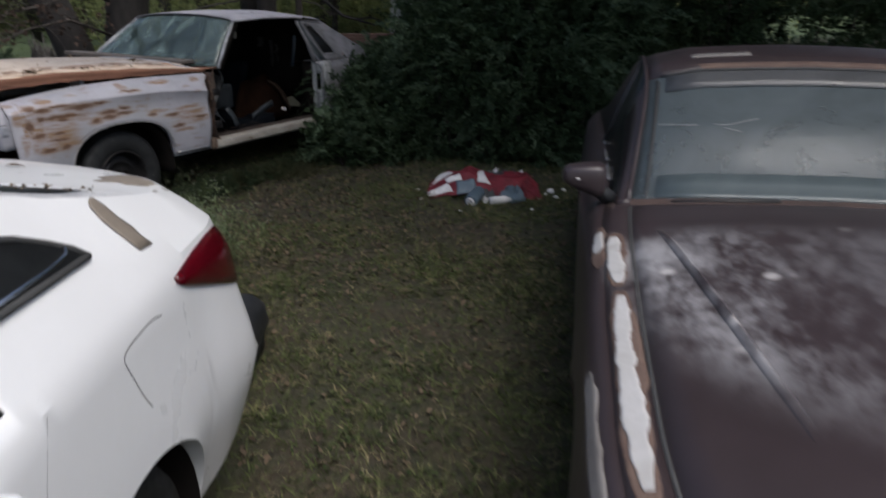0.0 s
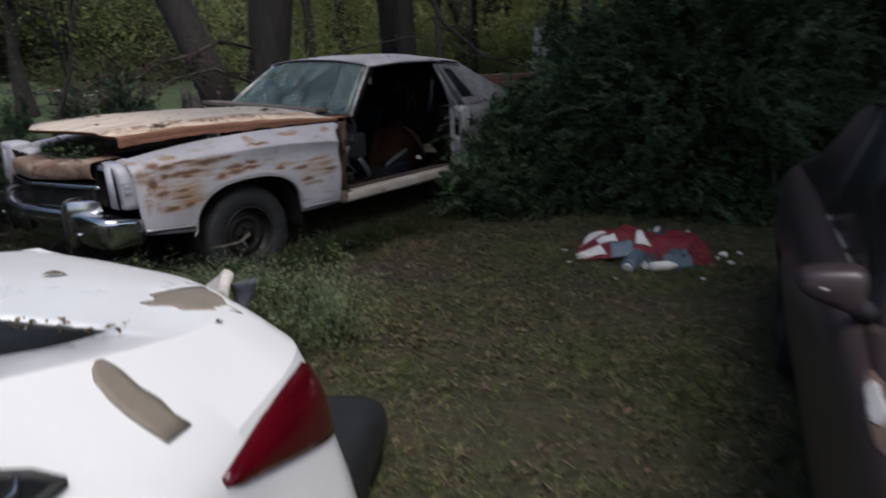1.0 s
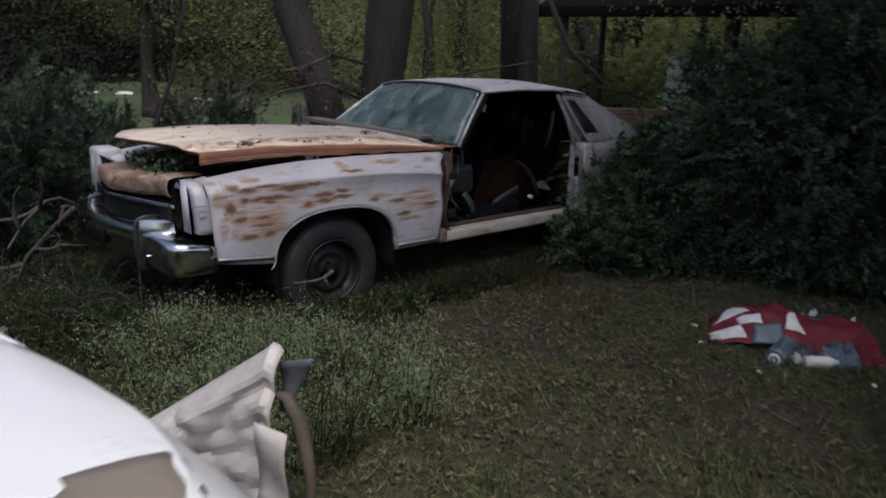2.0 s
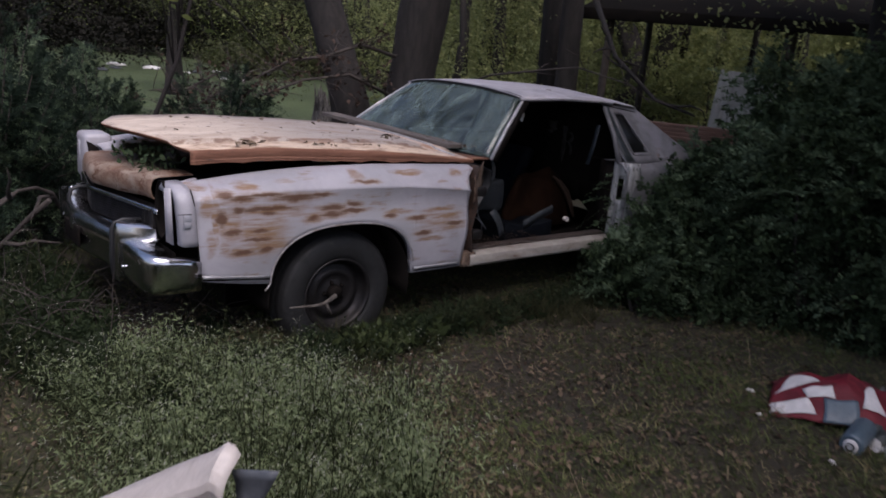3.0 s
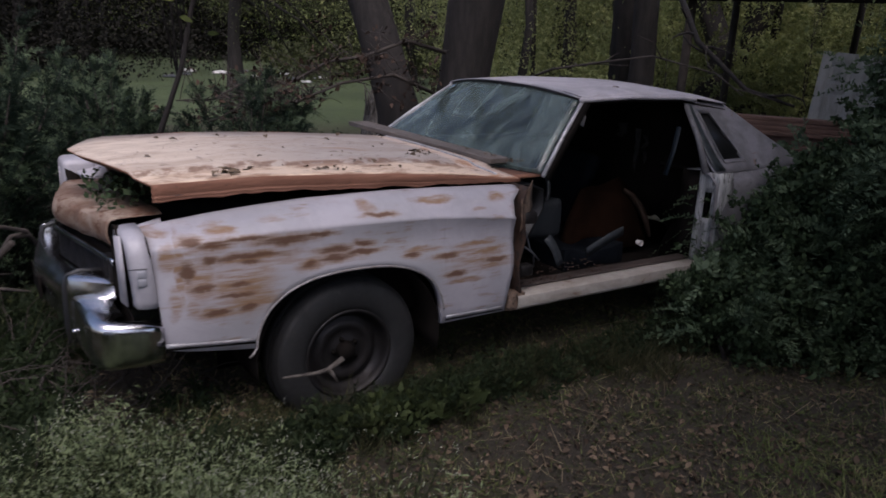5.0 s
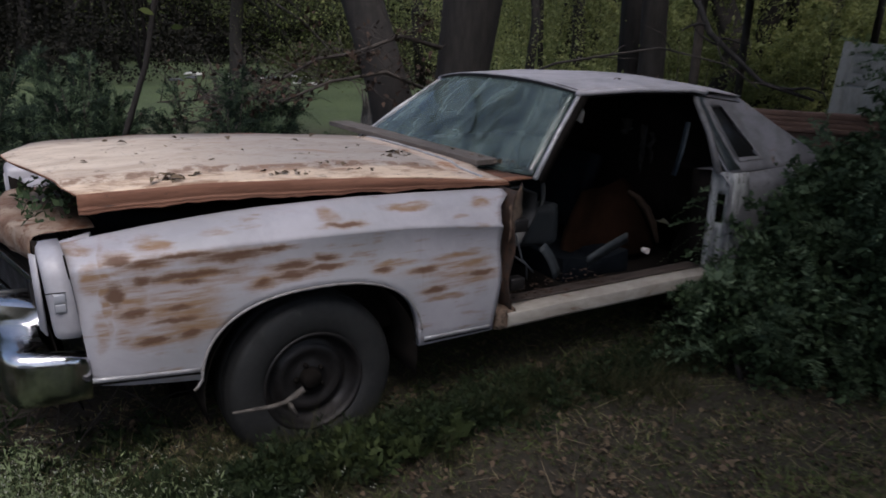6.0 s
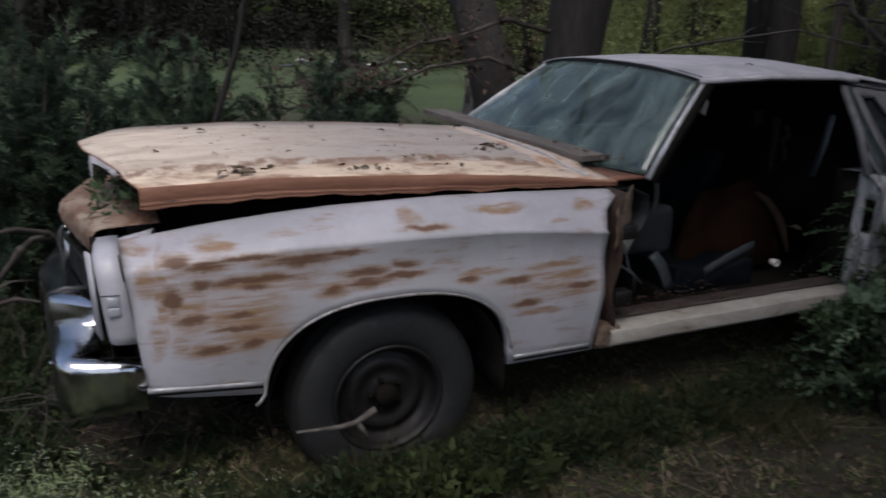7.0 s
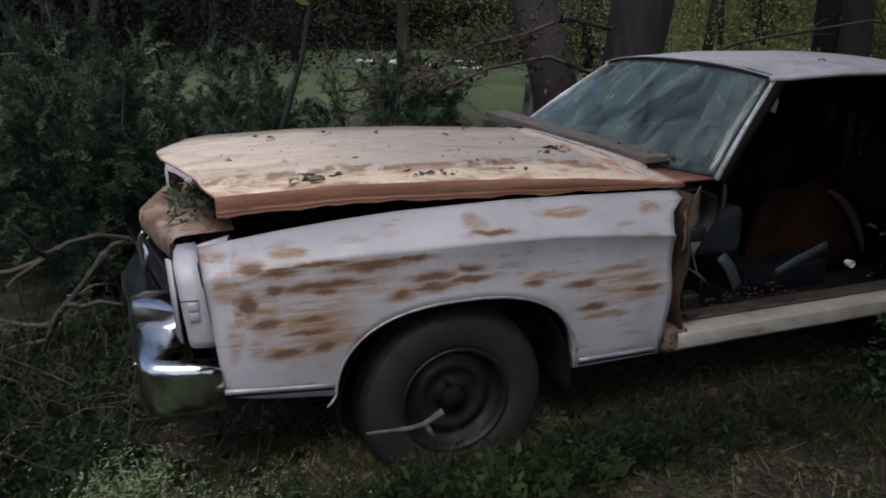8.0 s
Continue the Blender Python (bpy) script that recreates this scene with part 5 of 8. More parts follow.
        if side > 0:
            seam([on_side(smooth_interp(range(8), (0.855, 0.923, 1.01, 1.055, 1.067, 1.043, 1.015, 0.991), k / 4), smooth_interp(range(8), (0.920, 0.932, 0.931, 0.925, 0.911, 0.857, 0.799, 0.765), k / 4), 0.001) for k in range(29)], body, 0.0028, "fuel_flap_gap")
        seam([on_side(x, z, 0.002) for x, z in ((1.345, 0.99), (1.352, 0.96), (1.376, 0.913), (1.405, 0.848), (1.45, 0.75), (1.47, 0.6))], body, 0.0014)
        seam([on_side(x, z, 0.0) for x, z in ((0.405, 0.80), (0.42, 0.74), (0.465, 0.72), (0.47, 0.70))], body, 0.003)
        part("door_handle", block((1.50, side * 0.893 - 0.02, 0.90), (1.66, side * 0.893 + 0.035, 0.93)), WHITE_PAINT, body, bevel=0.01)
        # tail lamp wraps the rear corner
        rows = []
        for k in range(15):
            t = k / 14
            x = 0.735 + (0.155 - 0.735) * t
            hi = lerp(((0, 0.962), (0.27, 0.976), (0.53, 0.978), (0.72, 0.965), (0.87, 0.920), (1, 0.850)), t)
            lo = lerp(((0, 0.952), (0.03, 0.938), (0.18, 0.900), (0.74, 0.782), (1, 0.745)), t)
            row = []
            for j in range(7):
                z = lo + (hi - lo) * j / 6
                p = on_side(x, z, 0.010 * math.sin(math.pi * min(1, max(0.06, j / 6))) + 0.002)
                row.append(p)
            rows.append(row)
        part("tail_lamp", sheet(rows), RED_LENS, car, "dark red wraparound tail lamp", thick=0.010)
        wheel(car, (1.07, side * 0.735, 0.315), side, 0.315, 0.2, 0.205)
        wheel(car, (3.72, side * 0.775, 0.315), side, 0.315, 0.2, 0.205)
        rows = [[(1.09 + 0.44 * math.cos(a), side * y, 0.26 + 0.41 * math.sin(a)) for a in np.linspace(-0.3, math.pi + 0.3, 20)] for y in (0.45, 0.85)]
        part("wheel_house", sheet(rows), DARK, car, thick=0.004)
    # scraped patches: thin flaked areas just proud of the paint
    def deck(x, y, o=0.004):
        ring = sh.half(x)[9:]
        ys = [p[0] for p in ring][::-1]
        return (x, y, float(np.interp(y, ys, [p[1] for p in ring][::-1])) + o)

    edge = [(0.412, 0.573), (0.385, 0.585), (0.362, 0.577), (0.350, 0.556), (0.315, 0.566), (0.26, 0.585), (0.215, 0.60), (0.205, 0.62), (0.25, 0.69), (0.31, 0.738), (0.335, 0.725), (0.37, 0.70), (0.392, 0.68), (0.410, 0.662), (0.398, 0.635), (0.420, 0.60)]
    part("scraped_patch", sheet([[deck(x + (0.32 - x) * s, y + (0.64 - y) * s) for x, y in edge + edge[:1]] for s in (0, 0.35, 0.7, 1)]), PRIMER, car, "bare grey-brown primer where paint flaked off", thick=0.0015)
    def upper(x, s, o=0.005):
        ring = sh.half(x)
        a, b, c = ring[10], ring[11], ring[12]
        y, z = (a[0] + (b[0] - a[0]) * s * 2, a[1] + (b[1] - a[1]) * s * 2) if s < 0.5 else (b[0] + (c[0] - b[0]) * (s - 0.5) * 2, b[1] + (c[1] - b[1]) * (s - 0.5) * 2)
        return (x, y + o, z + o)

    strip = [(0.763, 0.98, 0.006), (0.768, 0.93, 0.018), (0.772, 0.86, 0.027), (0.775, 0.70, 0.031), (0.768, 0.56, 0.036), (0.764, 0.42, 0.031), (0.752, 0.28, 0.032)]
    part("scrape", sheet([[upper(x - w + 2 * w * k / 4, s) for k in range(5)] for x, s, w in strip]), PRIMER, car, "scraped streak of bare primer", thick=0.0015)
    ring = [(0.145 + 0.035 * math.sin(a), 0.80 + 0.02 * math.cos(a), 0.77 + 0.055 * math.cos(a)) for a in np.linspace(0.2, 2.9, 12)]
    part("lamp_bracket", tube(ring, 0.012, 6), CHROME, car, "bent bright lamp bracket")
    return car


build_white_car()


def build_torn_bumper():
    """The white car's bumper cover, torn off and standing crumpled on the ground behind it."""
    ob = thing("torn_bumper_cover", pose(-1.47, 3.2, 0) @ Matrix.Diagonal((1, 1, 0.93, 1)), "torn white bumper cover crumpled behind the white car", "bumper")
    rows = []
    for k in range(49):
        s = k / 48
        x = -0.75 + 0.77 * s
        top = lerp(((0, 0.28), (0.2, 0.36), (0.93, 0.80), (0.965, 0.83), (1, 0.80)), s)
        row = []
        for j in range(37):
            h = j / 36
            fold = 0.022 * noise.noise(Vector((x * 3.0, h * 2.4, 1.0))) + 0.075 * (0.4 - abs(noise.noise(Vector((x * 3.2 + h * 3.5, h * 3.6 - x * 2, 4.0))))) + 0.020 * (0.5 - abs(noise.noise(Vector((x * 9 + 6 * h, h * 6 - x * 4, 2.0)))))
            lip = 0.06 * max(0, (h - 0.86) / 0.14) ** 1.5
            row.append((x + 0.03 * h * s, -0.10 + 0.13 * h + 0.12 * math.sin(math.pi * s) * (1 - h) + fold + lip, top * h))
        rows.append(row)
    part("cover", sheet(rows), TORN_PLASTIC, ob, "scuffed white bumper plastic", thick=0.005, crisp=14)
    rows = [[(0.035 + (0.02 + 0.10 * t) * s, 0.08 + 0.02 * math.sin(3 * t), 0.59 + 0.17 * t + 0.035 * s * t) for s in (0, 0.35, 0.7, 1)] for t in np.linspace(0, 1, 7)]
    part("inner_liner", sheet(rows), GREY_PLASTIC, ob, "dark grey inner liner", thick=0.006)
    pts = [(0.03, 0.06, 0.66), (0.08, 0.05, 0.66), (0.13, 0.03, 0.60), (0.17, 0.0, 0.52), (0.20, -0.03, 0.44), (0.20, -0.04, 0.2), (0.18, -0.05, 0.0)]
    part("torn_edge", tube(pts, [0.012, 0.02, 0.024, 0.022, 0.016, 0.012, 0.012], 8), worn("brown_liner", (0.075, 0.055, 0.040), (0.045, 0.033, 0.025), 9, (0.7, 0.9)), ob, "brown folded torn edge")
    rows = [[(0.035 + 0.10 * s - 0.02 * (1 - t), -0.04 + 0.02 * math.sin(5 * t + s), 0.30 + 0.32 * t - 0.03 * s) for s in (0, 0.3, 0.6, 0.85, 1)] for t in np.linspace(0, 1, 7)]
    part("bracket", sheet(rows), TORN_PLASTIC, ob, "white bumper scrap", thick=0.006)


build_torn_bumper()


def build_black_cover():
    """The black lower bumper lying on edge behind the white car."""
    ob = thing("black_bumper_valance", pose(-0.98, 3.05, 0, 0, 0, 8) @ Matrix.Diagonal((1, 1, 0.76, 1)), "black plastic bumper valance lying behind the white car", "bumper")
    rows = []
    for k in range(21):
        t = k / 20
        y = -0.30 + 0.68 * t
        rows.append([(x + 0.02 * math.sin(5 * y) - 0.10 * max(0, t - 0.7), y, z * (1 - 0.35 * max(0, t - 0.75) / 0.25)) for x, z in ((-0.16, 0.0), (-0.15, 0.22), (-0.10, 0.33), (0.0, 0.35), (0.09, 0.335), (0.14, 0.28), (0.155, 0.16), (0.12, 0.05), (0.13, 0.0))])
    part("cover", sheet(rows), BLACK_PLASTIC, ob, "scuffed black plastic", thick=0.006)
    part("lip", tube([r[7] for r in rows], 0.012, 6), BLACK_PLASTIC, ob)
    part("end_flap", sheet([[(x * 0.9, -0.30 - 0.03 * d, z * (1 - 0.3 * d)) for x, z in ((-0.15, 0.0), (-0.14, 0.22), (0.0, 0.34), (0.12, 0.28), (0.13, 0.0))] for d in (0, 1)]), BLACK_PLASTIC, ob, thick=0.006)


build_black_cover()


# brown coupe: x forward from the middle of its windscreen's foot
def brown_paint():
    m, nt, b = tree_of("peeling_brown_paint")
    v = coords(nt)
    tc = nt.nodes.new("ShaderNodeTexCoord")
    sep = nt.nodes.new("ShaderNodeSeparateXYZ")
    nt.links.new(tc.outputs["Object"], sep.inputs[0])
    big, mid, fine = noise_of(nt, v, 2.6, 5, 0.6, 0.1), noise_of(nt, coords(nt, (1, 2.0, 1)), 7.5, 6, 0.62, 0.1), noise_of(nt, v, 80, 4, 0.7)
    col = blend(nt, ramp(nt, big, 0.35, 0.7), (0.035, 0.0250, 0.0275), (0.026, 0.0185, 0.0200))
    # chalky bloom where the lacquer has gone, on the flat of the hood and roof
    flat = calc(nt, "MULTIPLY", ramp(nt, sep.outputs["Z"], 0.84, 0.88), ramp(nt, sep.outputs["X"], 0.30, 0.55))
    flat = calc(nt, "MULTIPLY", flat, ramp(nt, calc(nt, "ADD", sep.outputs["X"], calc(nt, "MULTIPLY", big, 0.9)), 1.65, 2.30, 1, 0))
    mask = calc(nt, "MULTIPLY", ramp(nt, calc(nt, "ADD", calc(nt, "ADD", calc(nt, "MULTIPLY", mid, 0.35), calc(nt, "MULTIPLY", big, 0.4)), calc(nt, "MULTIPLY", noise_of(nt, coords(nt, (1, 1.8, 1)), 24, 5, 0.7), 0.25)), 0.41, 0.62), flat)
    mask = calc(nt, "MULTIPLY", mask, ramp(nt, calc(nt, "ABSOLUTE", sep.outputs["Y"], 0.0), 0.20, 0.50, 0.35, 1.0))
    col = blend(nt, calc(nt, "MULTIPLY", mask, 0.7), col, (0.34, 0.335, 0.35))
    spots = nt.nodes.new("ShaderNodeTexVoronoi")
    spots.inputs["Scale"].default_value = 5.5
    nt.links.new(v, spots.inputs["Vector"])
    spot = calc(nt, "MULTIPLY", ramp(nt, spots.outputs["Distance"], 0.07, 0.17, 1, 0), flat)
    col = blend(nt, calc(nt, "MULTIPLY", spot, 0.6), col, (0.5, 0.48, 0.47))
    nt.links.new(col, b.inputs["Base Color"])
    nt.links.new(ramp(nt, mask, 0, 1, 0.38, 0.7), b.inputs["Roughness"])
    bumped(nt, b, fine, 0.08, 0.003)
    return m


BROWN = brown_paint()
PRIMER_PATCH = worn("grey_primer_patch", (0.43, 0.42, 0.42), (0.34, 0.33, 0.32), 9, (0.6, 0.85), c3=(0.22, 0.11, 0.06), dirt=(0.60, 0.70))
DULL_PRIMER = worn("dull_bare_filler", (0.21, 0.195, 0.185), (0.15, 0.135, 0.125), 9, (0.6, 0.85), c3=(0.11, 0.075, 0.055), dirt=(0.58, 0.70))
DARK_RUST = worn("dark_cowl_rust", (0.036, 0.024, 0.022), (0.060, 0.036, 0.029), 12, (0.7, 0.9), bump=0.3)
RUST_RIM = worn("flaking_rust", (0.078, 0.045, 0.036), (0.125, 0.084, 0.066), 14, (0.7, 0.95), bump=0.4)


def build_brown_car():
    car = thing("brown_coupe", pose(1.37, 2.50, 0, 0, 0, -100.4), "dark brown coupe with peeling paint and rusted fender", "car")
    st = [
        (-2.75, [(0.60, 0.30), (0.68, 0.50), (0.66, 0.68), (0.60, 0.74), (0.50, 0.78), (0.3, 0.80), (0, 0.81)]),
        (-2.55, [(0.76, 0.27), (0.82, 0.52), (0.80, 0.78), (0.73, 0.85), (0.62, 0.90), (0.36, 0.93), (0, 0.94)]),
        (-2.10, [(0.80, 0.24), (0.86, 0.54), (0.845, 0.82), (0.77, 0.89), (0.66, 0.995), (0.40, 1.04), (0, 1.055)]),
        (-1.65, [(0.81, 0.22), (0.865, 0.55), (0.85, 0.84), (0.77, 0.91), (0.61, 1.225), (0.40, 1.275), (0, 1.29)]),
        (-1.20, [(0.81, 0.21), (0.865, 0.55), (0.85, 0.84), (0.765, 0.92), (0.60, 1.30), (0.40, 1.350), (0, 1.365)]),
        (-0.75, [(0.81, 0.21), (0.865, 0.55), (0.85, 0.84), (0.765, 0.92), (0.625, 1.322), (0.43, 1.374), (0, 1.390)]),
        (-0.60, [(0.81, 0.21), (0.865, 0.55), (0.85, 0.84), (0.765, 0.92), (0.628, 1.305), (0.43, 1.350), (0, 1.366)]),
        (-0.52, [(0.81, 0.21), (0.865, 0.55), (0.85, 0.84), (0.765, 0.92), (0.625, 1.262), (0.43, 1.302), (0, 1.316)]),
        (-0.25, [(0.81, 0.21), (0.865, 0.55), (0.85, 0.84), (0.765, 0.91), (0.655, 1.09), (0.44, 1.135), (0, 1.15)]),
        (0.06, [(0.81, 0.21), (0.865, 0.55), (0.85, 0.82), (0.79, 0.875), (0.70, 0.90), (0.46, 0.915), (0, 0.925)]),
        (0.30, [(0.81, 0.21), (0.865, 0.55), (0.85, 0.80), (0.80, 0.865), (0.715, 0.885), (0.585, 0.905), (0, 0.935)]),
        (0.80, [(0.81, 0.21), (0.865, 0.55), (0.85, 0.78), (0.80, 0.845), (0.72, 0.86), (0.545, 0.885), (0, 0.915)]),
        (1.40, [(0.80, 0.22), (0.855, 0.52), (0.84, 0.74), (0.79, 0.805), (0.71, 0.82), (0.47, 0.845), (0, 0.87)]),
        (1.75, [(0.76, 0.24), (0.82, 0.48), (0.80, 0.68), (0.75, 0.74), (0.66, 0.76), (0.40, 0.79), (0, 0.81)]),
        (1.90, [(0.66, 0.26), (0.72, 0.45), (0.70, 0.62), (0.64, 0.66), (0.56, 0.68), (0.34, 0.70), (0, 0.71)]),
    ]
    sh = Shell(st, ((1.02, 0.34, 0.24, 0.64), (-1.60, 0.34, 0.24, 0.62)))
    body = part("body_side", sh.patch(-2.75, 1.90, 0, 10), BROWN, car, "dull brown flank", thick=0.006)
    part("tail_end", sh.cap(-2.75, -0.02), BROWN, car, thick=0.005)
    part("nose", sh.cap(1.90, 0.03), BLACK_PLASTIC, car, thick=0.005)
    hd = part("hood", sh.patch(0.10, 1.90, 12, 16), BROWN, car, "brown hood with chalky peeled lacquer", thick=0.006)
    part("fender_top", sh.patch(0.06, 1.90, 10, 12), BROWN, car, "brown fender top", thick=0.006)
    part("roof", sh.patch(-1.25, -0.52, 12, 16), BROWN, car, "brown roof with worn front edge", thick=0.006)
    part("trunk_lid", sh.patch(-2.75, -2.08, 10, 16), BROWN, car, thick=0.006)
    part("rear_window", sh.patch(-2.08, -1.25, 12, 16), WINDOW_DARK, car, "dark rear window", thick=0.005)
    ws = part("windscreen", sh.patch(-0.52, 0.04, 12, 16), BROWN_GLASS, car, "hazy cracked windscreen", thick=0.005)
    part("top_band", sh.patch(-0.515, -0.43, 13, 16), BAND_GLASS, ws, "brownish band along the windscreen's top", thick=0.002).location = (0.003, 0, 0.005)
    # the dash's reflection, painted as a paler strip on the glass
    part("dash_glare_band", sh.patch(-0.07, 0.035, 13, 16), DASH_GLARE, ws, "pale strip painted for the dash's reflection", thick=0.002).location = (0.003, 0, 0.005)
    part("top_seal", tube([Vector((-0.522, y, float(np.interp(abs(y), [0, 0.215, 0.43, 0.56, 0.625], [p[1] for p in sh.half(-0.522)[12:17]][::-1])) + 0.004)) for y in np.linspace(-0.58, 0.58, 30)], 0.008, 6), BLACK_PLASTIC, ws, "black rubber seal")
    part("cowl", sh.patch(0.04, 0.10, 10, 16), DARK_RUST, car, "rusty cowl strip", thick=0.006)
    for side in (1, -1):
        part("front_pillar", sh.patch(-0.52, 0.06, 11, 12, (side,)), BROWN, car, thick=0.02)
        part("side_window", sh.patch(-1.00, 0.0, 10, 12, (side,)), WINDOW_DARK, car, "dark side window", thick=0.005)
        part("window_seal", tube([sh.point(-1.0 + 0.02 * (12 - j), j, side) + Vector((0, side * 0.006, 0)) for j in (10, 11, 12)], 0.013, 6), BLACK_PLASTIC, car, "black window seal")
        for x0, x1 in ((-0.97, -0.88), (-0.74, -0.52), (-0.45, -0.22)):
            part("belt_moulding", tube([sh.point(x, 10, side) + Vector((0, side * 0.005, 0.006)) for x in np.linspace(x0, x1, 6)], 0.005, 6), TRIM, car, "remnant of bright belt moulding")
        part("rear_pillar", sh.patch(-2.08, -1.00, 10, 12, (side,)), BROWN, car, thick=0.006)
        edge = [sh.point(x, 12, side) + Vector((0, side * 0.008, 0.004)) for x in np.linspace(-1.3, 0.05, 20)]
        part("roof_moulding", tube(edge, 0.010, 6), BROWN, car)
        lip = [sh.point(x, 13, side) + Vector((0, 0, 0.004)) for x in np.linspace(-0.50, 0.03, 12)]
        part("screen_seal", tube([p + Vector((0, side * 0.03, -0.012)) for p in lip], 0.010, 6), BLACK_PLASTIC, car)
        seam([sh.point(x, 12, side) + Vector((0, -side * 0.002, 0.002)) for x in np.linspace(0.12, 1.88, 30)], car, 0.006, "hood_gap")
        # crease pressed into the hood
        prof = ((0.016, -0.003), (0.006, 0.002), (0.002, 0.011), (-0.003, 0.011), (-0.014, 0.0))
        rows = []
        for x in np.linspace(0.38, 1.45, 40):
            k = min(1.0, (x - 0.37) / 0.2, (1.46 - x) / 0.4)
            y = lerp(((0.38, 0.618), (0.44, 0.609), (1.0, 0.516), (1.225, 0.476), (1.45, 0.43)), x)
            ring = sh.half(x)[12:][::-1]
            z = float(np.interp(y, [p[0] for p in ring], [p[1] for p in ring]))
            rows.append([Vector((x, side * (y + dy), z + dz * k + 0.001 + 0.003 * k)) for dy, dz in prof])
        part("hood_crease", sheet(rows), BROWN, hd, thick=0.002)
        # door mirror
        bm = bmesh.new()
        bmesh.ops.create_uvsphere(bm, u_segments=18, v_segments=12, radius=1)
        for v in bm.verts:
            v.co = Vector([math.copysign(abs(c) ** 0.55, c) for c in v.co])
            taper = 0.5 - 0.5 * v.co.y
            v.co = Vector((v.co.x * 0.06 * (1 if v.co.x > 0 else 0.45), v.co.y * 0.08, v.co.z * (0.040 + 0.016 * taper) if v.co.z > 0 else v.co.z * (0.024 + 0.062 * taper)))
            v.co = Vector((0.02 + v.co.x, side * (0.866 + v.co.y), 0.982 + v.co.z))
        if side < 0:
            bmesh.ops.reverse_faces(bm, faces=bm.faces)
        mr = part("door_mirror", bm, BROWN, car, "brown teardrop door mirror")
        part("paint_chip", block((0.079, side * 0.888 - 0.007, 0.979), (0.083, side * 0.888 + 0.007, 0.986)), PRIMER_PATCH, mr, "pale chipped spot")
        part("mirror_foot", tube([(0.0, side * 0.76, 0.885), (0.01, side * 0.80, 0.92), (0.02, side * 0.83, 0.945)], [0.03, 0.028, 0.03], 8), BLACK_PLASTIC, mr)
        wheel(car, (1.02, side * 0.74, 0.30), side, 0.30, 0.19, 0.19)
        wheel(car, (-1.60, side * 0.74, 0.30), side, 0.30, 0.19, 0.19)
        part("head_lamp", block((1.86, side * 0.5 - 0.12, 0.50), (1.90, side * 0.5 + 0.12, 0.62)), BROWN_GLASS, car, bevel=0.01)
    # bare patches down the right fender: grey primer with rust rims
    def fender(x, s, o):
        ring = sh.half(x)[8:14]
        d = s * 5
        i = min(4, int(d))
        y, z = (ring[i][k] + (ring[i + 1][k] - ring[i][k]) * (d - i) for k in (0, 1))
        return (x, -(y + o), z + o)

    def patch_on(x0, x1, mid, width, name, mat, o, label, seed):
        rows = []
        for k in range(111):
            t = k / 110
            x = x0 + (x1 - x0) * t
            w = width * (0.35 + 0.65 * min(1, 6 * t, 6 * (1 - t)) ** 0.6) + (0.09 * noise.noise(Vector((x * 7, seed, 0))) + 0.05 * noise.noise(Vector((x * 21, seed, 3))) + 0.035 * noise.noise(Vector((x * 66, seed, 7)))) * min(1, 8 * t, 8 * (1 - t))
            m = mid + 0.05 * noise.noise(Vector((x * 3, seed, 5)))
            rows.append([fender(x, min(0.98, max(0.02, m + w * (j / 6 - 0.5))), o) for j in range(7)])
        return part(name, sheet(rows), mat, body, label, thick=0.001)

    patch_on(0.36, 0.78, 0.60, 0.27, "bare_patch", RUST_RIM, 0.0035, "flaking rust round bare primer", 1.0)
    patch_on(0.40, 0.76, 0.61, 0.20, "bare_patch", PRIMER_PATCH, 0.0055, "grey primer patch", 2.0)
    patch_on(0.28, 0.62, 0.36, 0.22, "bare_patch", RUST_RIM, 0.0035, "flaking rust round bare primer", 3.0)
    patch_on(0.33, 0.50, 0.36, 0.16, "bare_patch", PRIMER_PATCH, 0.0055, "grey primer patch", 3.5)
    patch_on(0.81, 1.64, 0.62, 0.31, "bare_patch", RUST_RIM, 0.0035, "flaking rust round bare primer", 4.0)
    patch_on(0.84, 1.58, 0.620, 0.20, "bare_patch", PRIMER_PATCH, 0.0055, "long grey primer patch", 5.0)
    patch_on(1.16, 1.75, 0.10, 0.30, "bare_patch", DULL_PRIMER, 0.0045, "grey primer patch on the fender side", 6.0)
    # worn strip along the roof's front edge
    rows = [[Vector((-0.53 - d, y, float(np.interp(abs(y), [0, 0.215, 0.43, 0.53, 0.625], [p[1] for p in sh.half(-0.53 - d)[12:17]][::-1])) + 0.004)) for y in np.linspace(-0.50, 0.55, 26)] for d in (0.0, 0.012, 0.028)]
    part("worn_edge", sheet(rows), RUST_RIM, car, "worn roof edge", thick=0.001)
    rows = [[Vector((-0.60 - d, y, float(np.interp(abs(y), [0, 0.215, 0.43, 0.53, 0.625], [p[1] for p in sh.half(-0.60 - d)[12:17]][::-1])) + 0.004)) for y in np.linspace(-0.46, -0.22, 12)] for d in (0.0, 0.02, 0.045)]
    part("worn_edge", sheet(rows), DULL_PRIMER, car, "worn pale patch on the roof edge", thick=0.001)
    # wiper, dash edge behind the glass
    part("wiper", tube([(0.075, -0.56, 0.912), (0.070, -0.40, 0.922), (0.075, -0.20, 0.930)], 0.0055, 6), BLACK_PLASTIC, car, "black wiper arm")
    part("dashboard", sheet([[(0.0, y, 0.885), (-0.09, y, 0.93), (-0.12, y, 0.92), (-0.3, y, 0.86), (-0.34, y, 0.6)] for y in np.linspace(-0.66, 0.66, 9)]), PRIMER_PATCH, car, "pale dashboard behind the glass", thick=0.01)
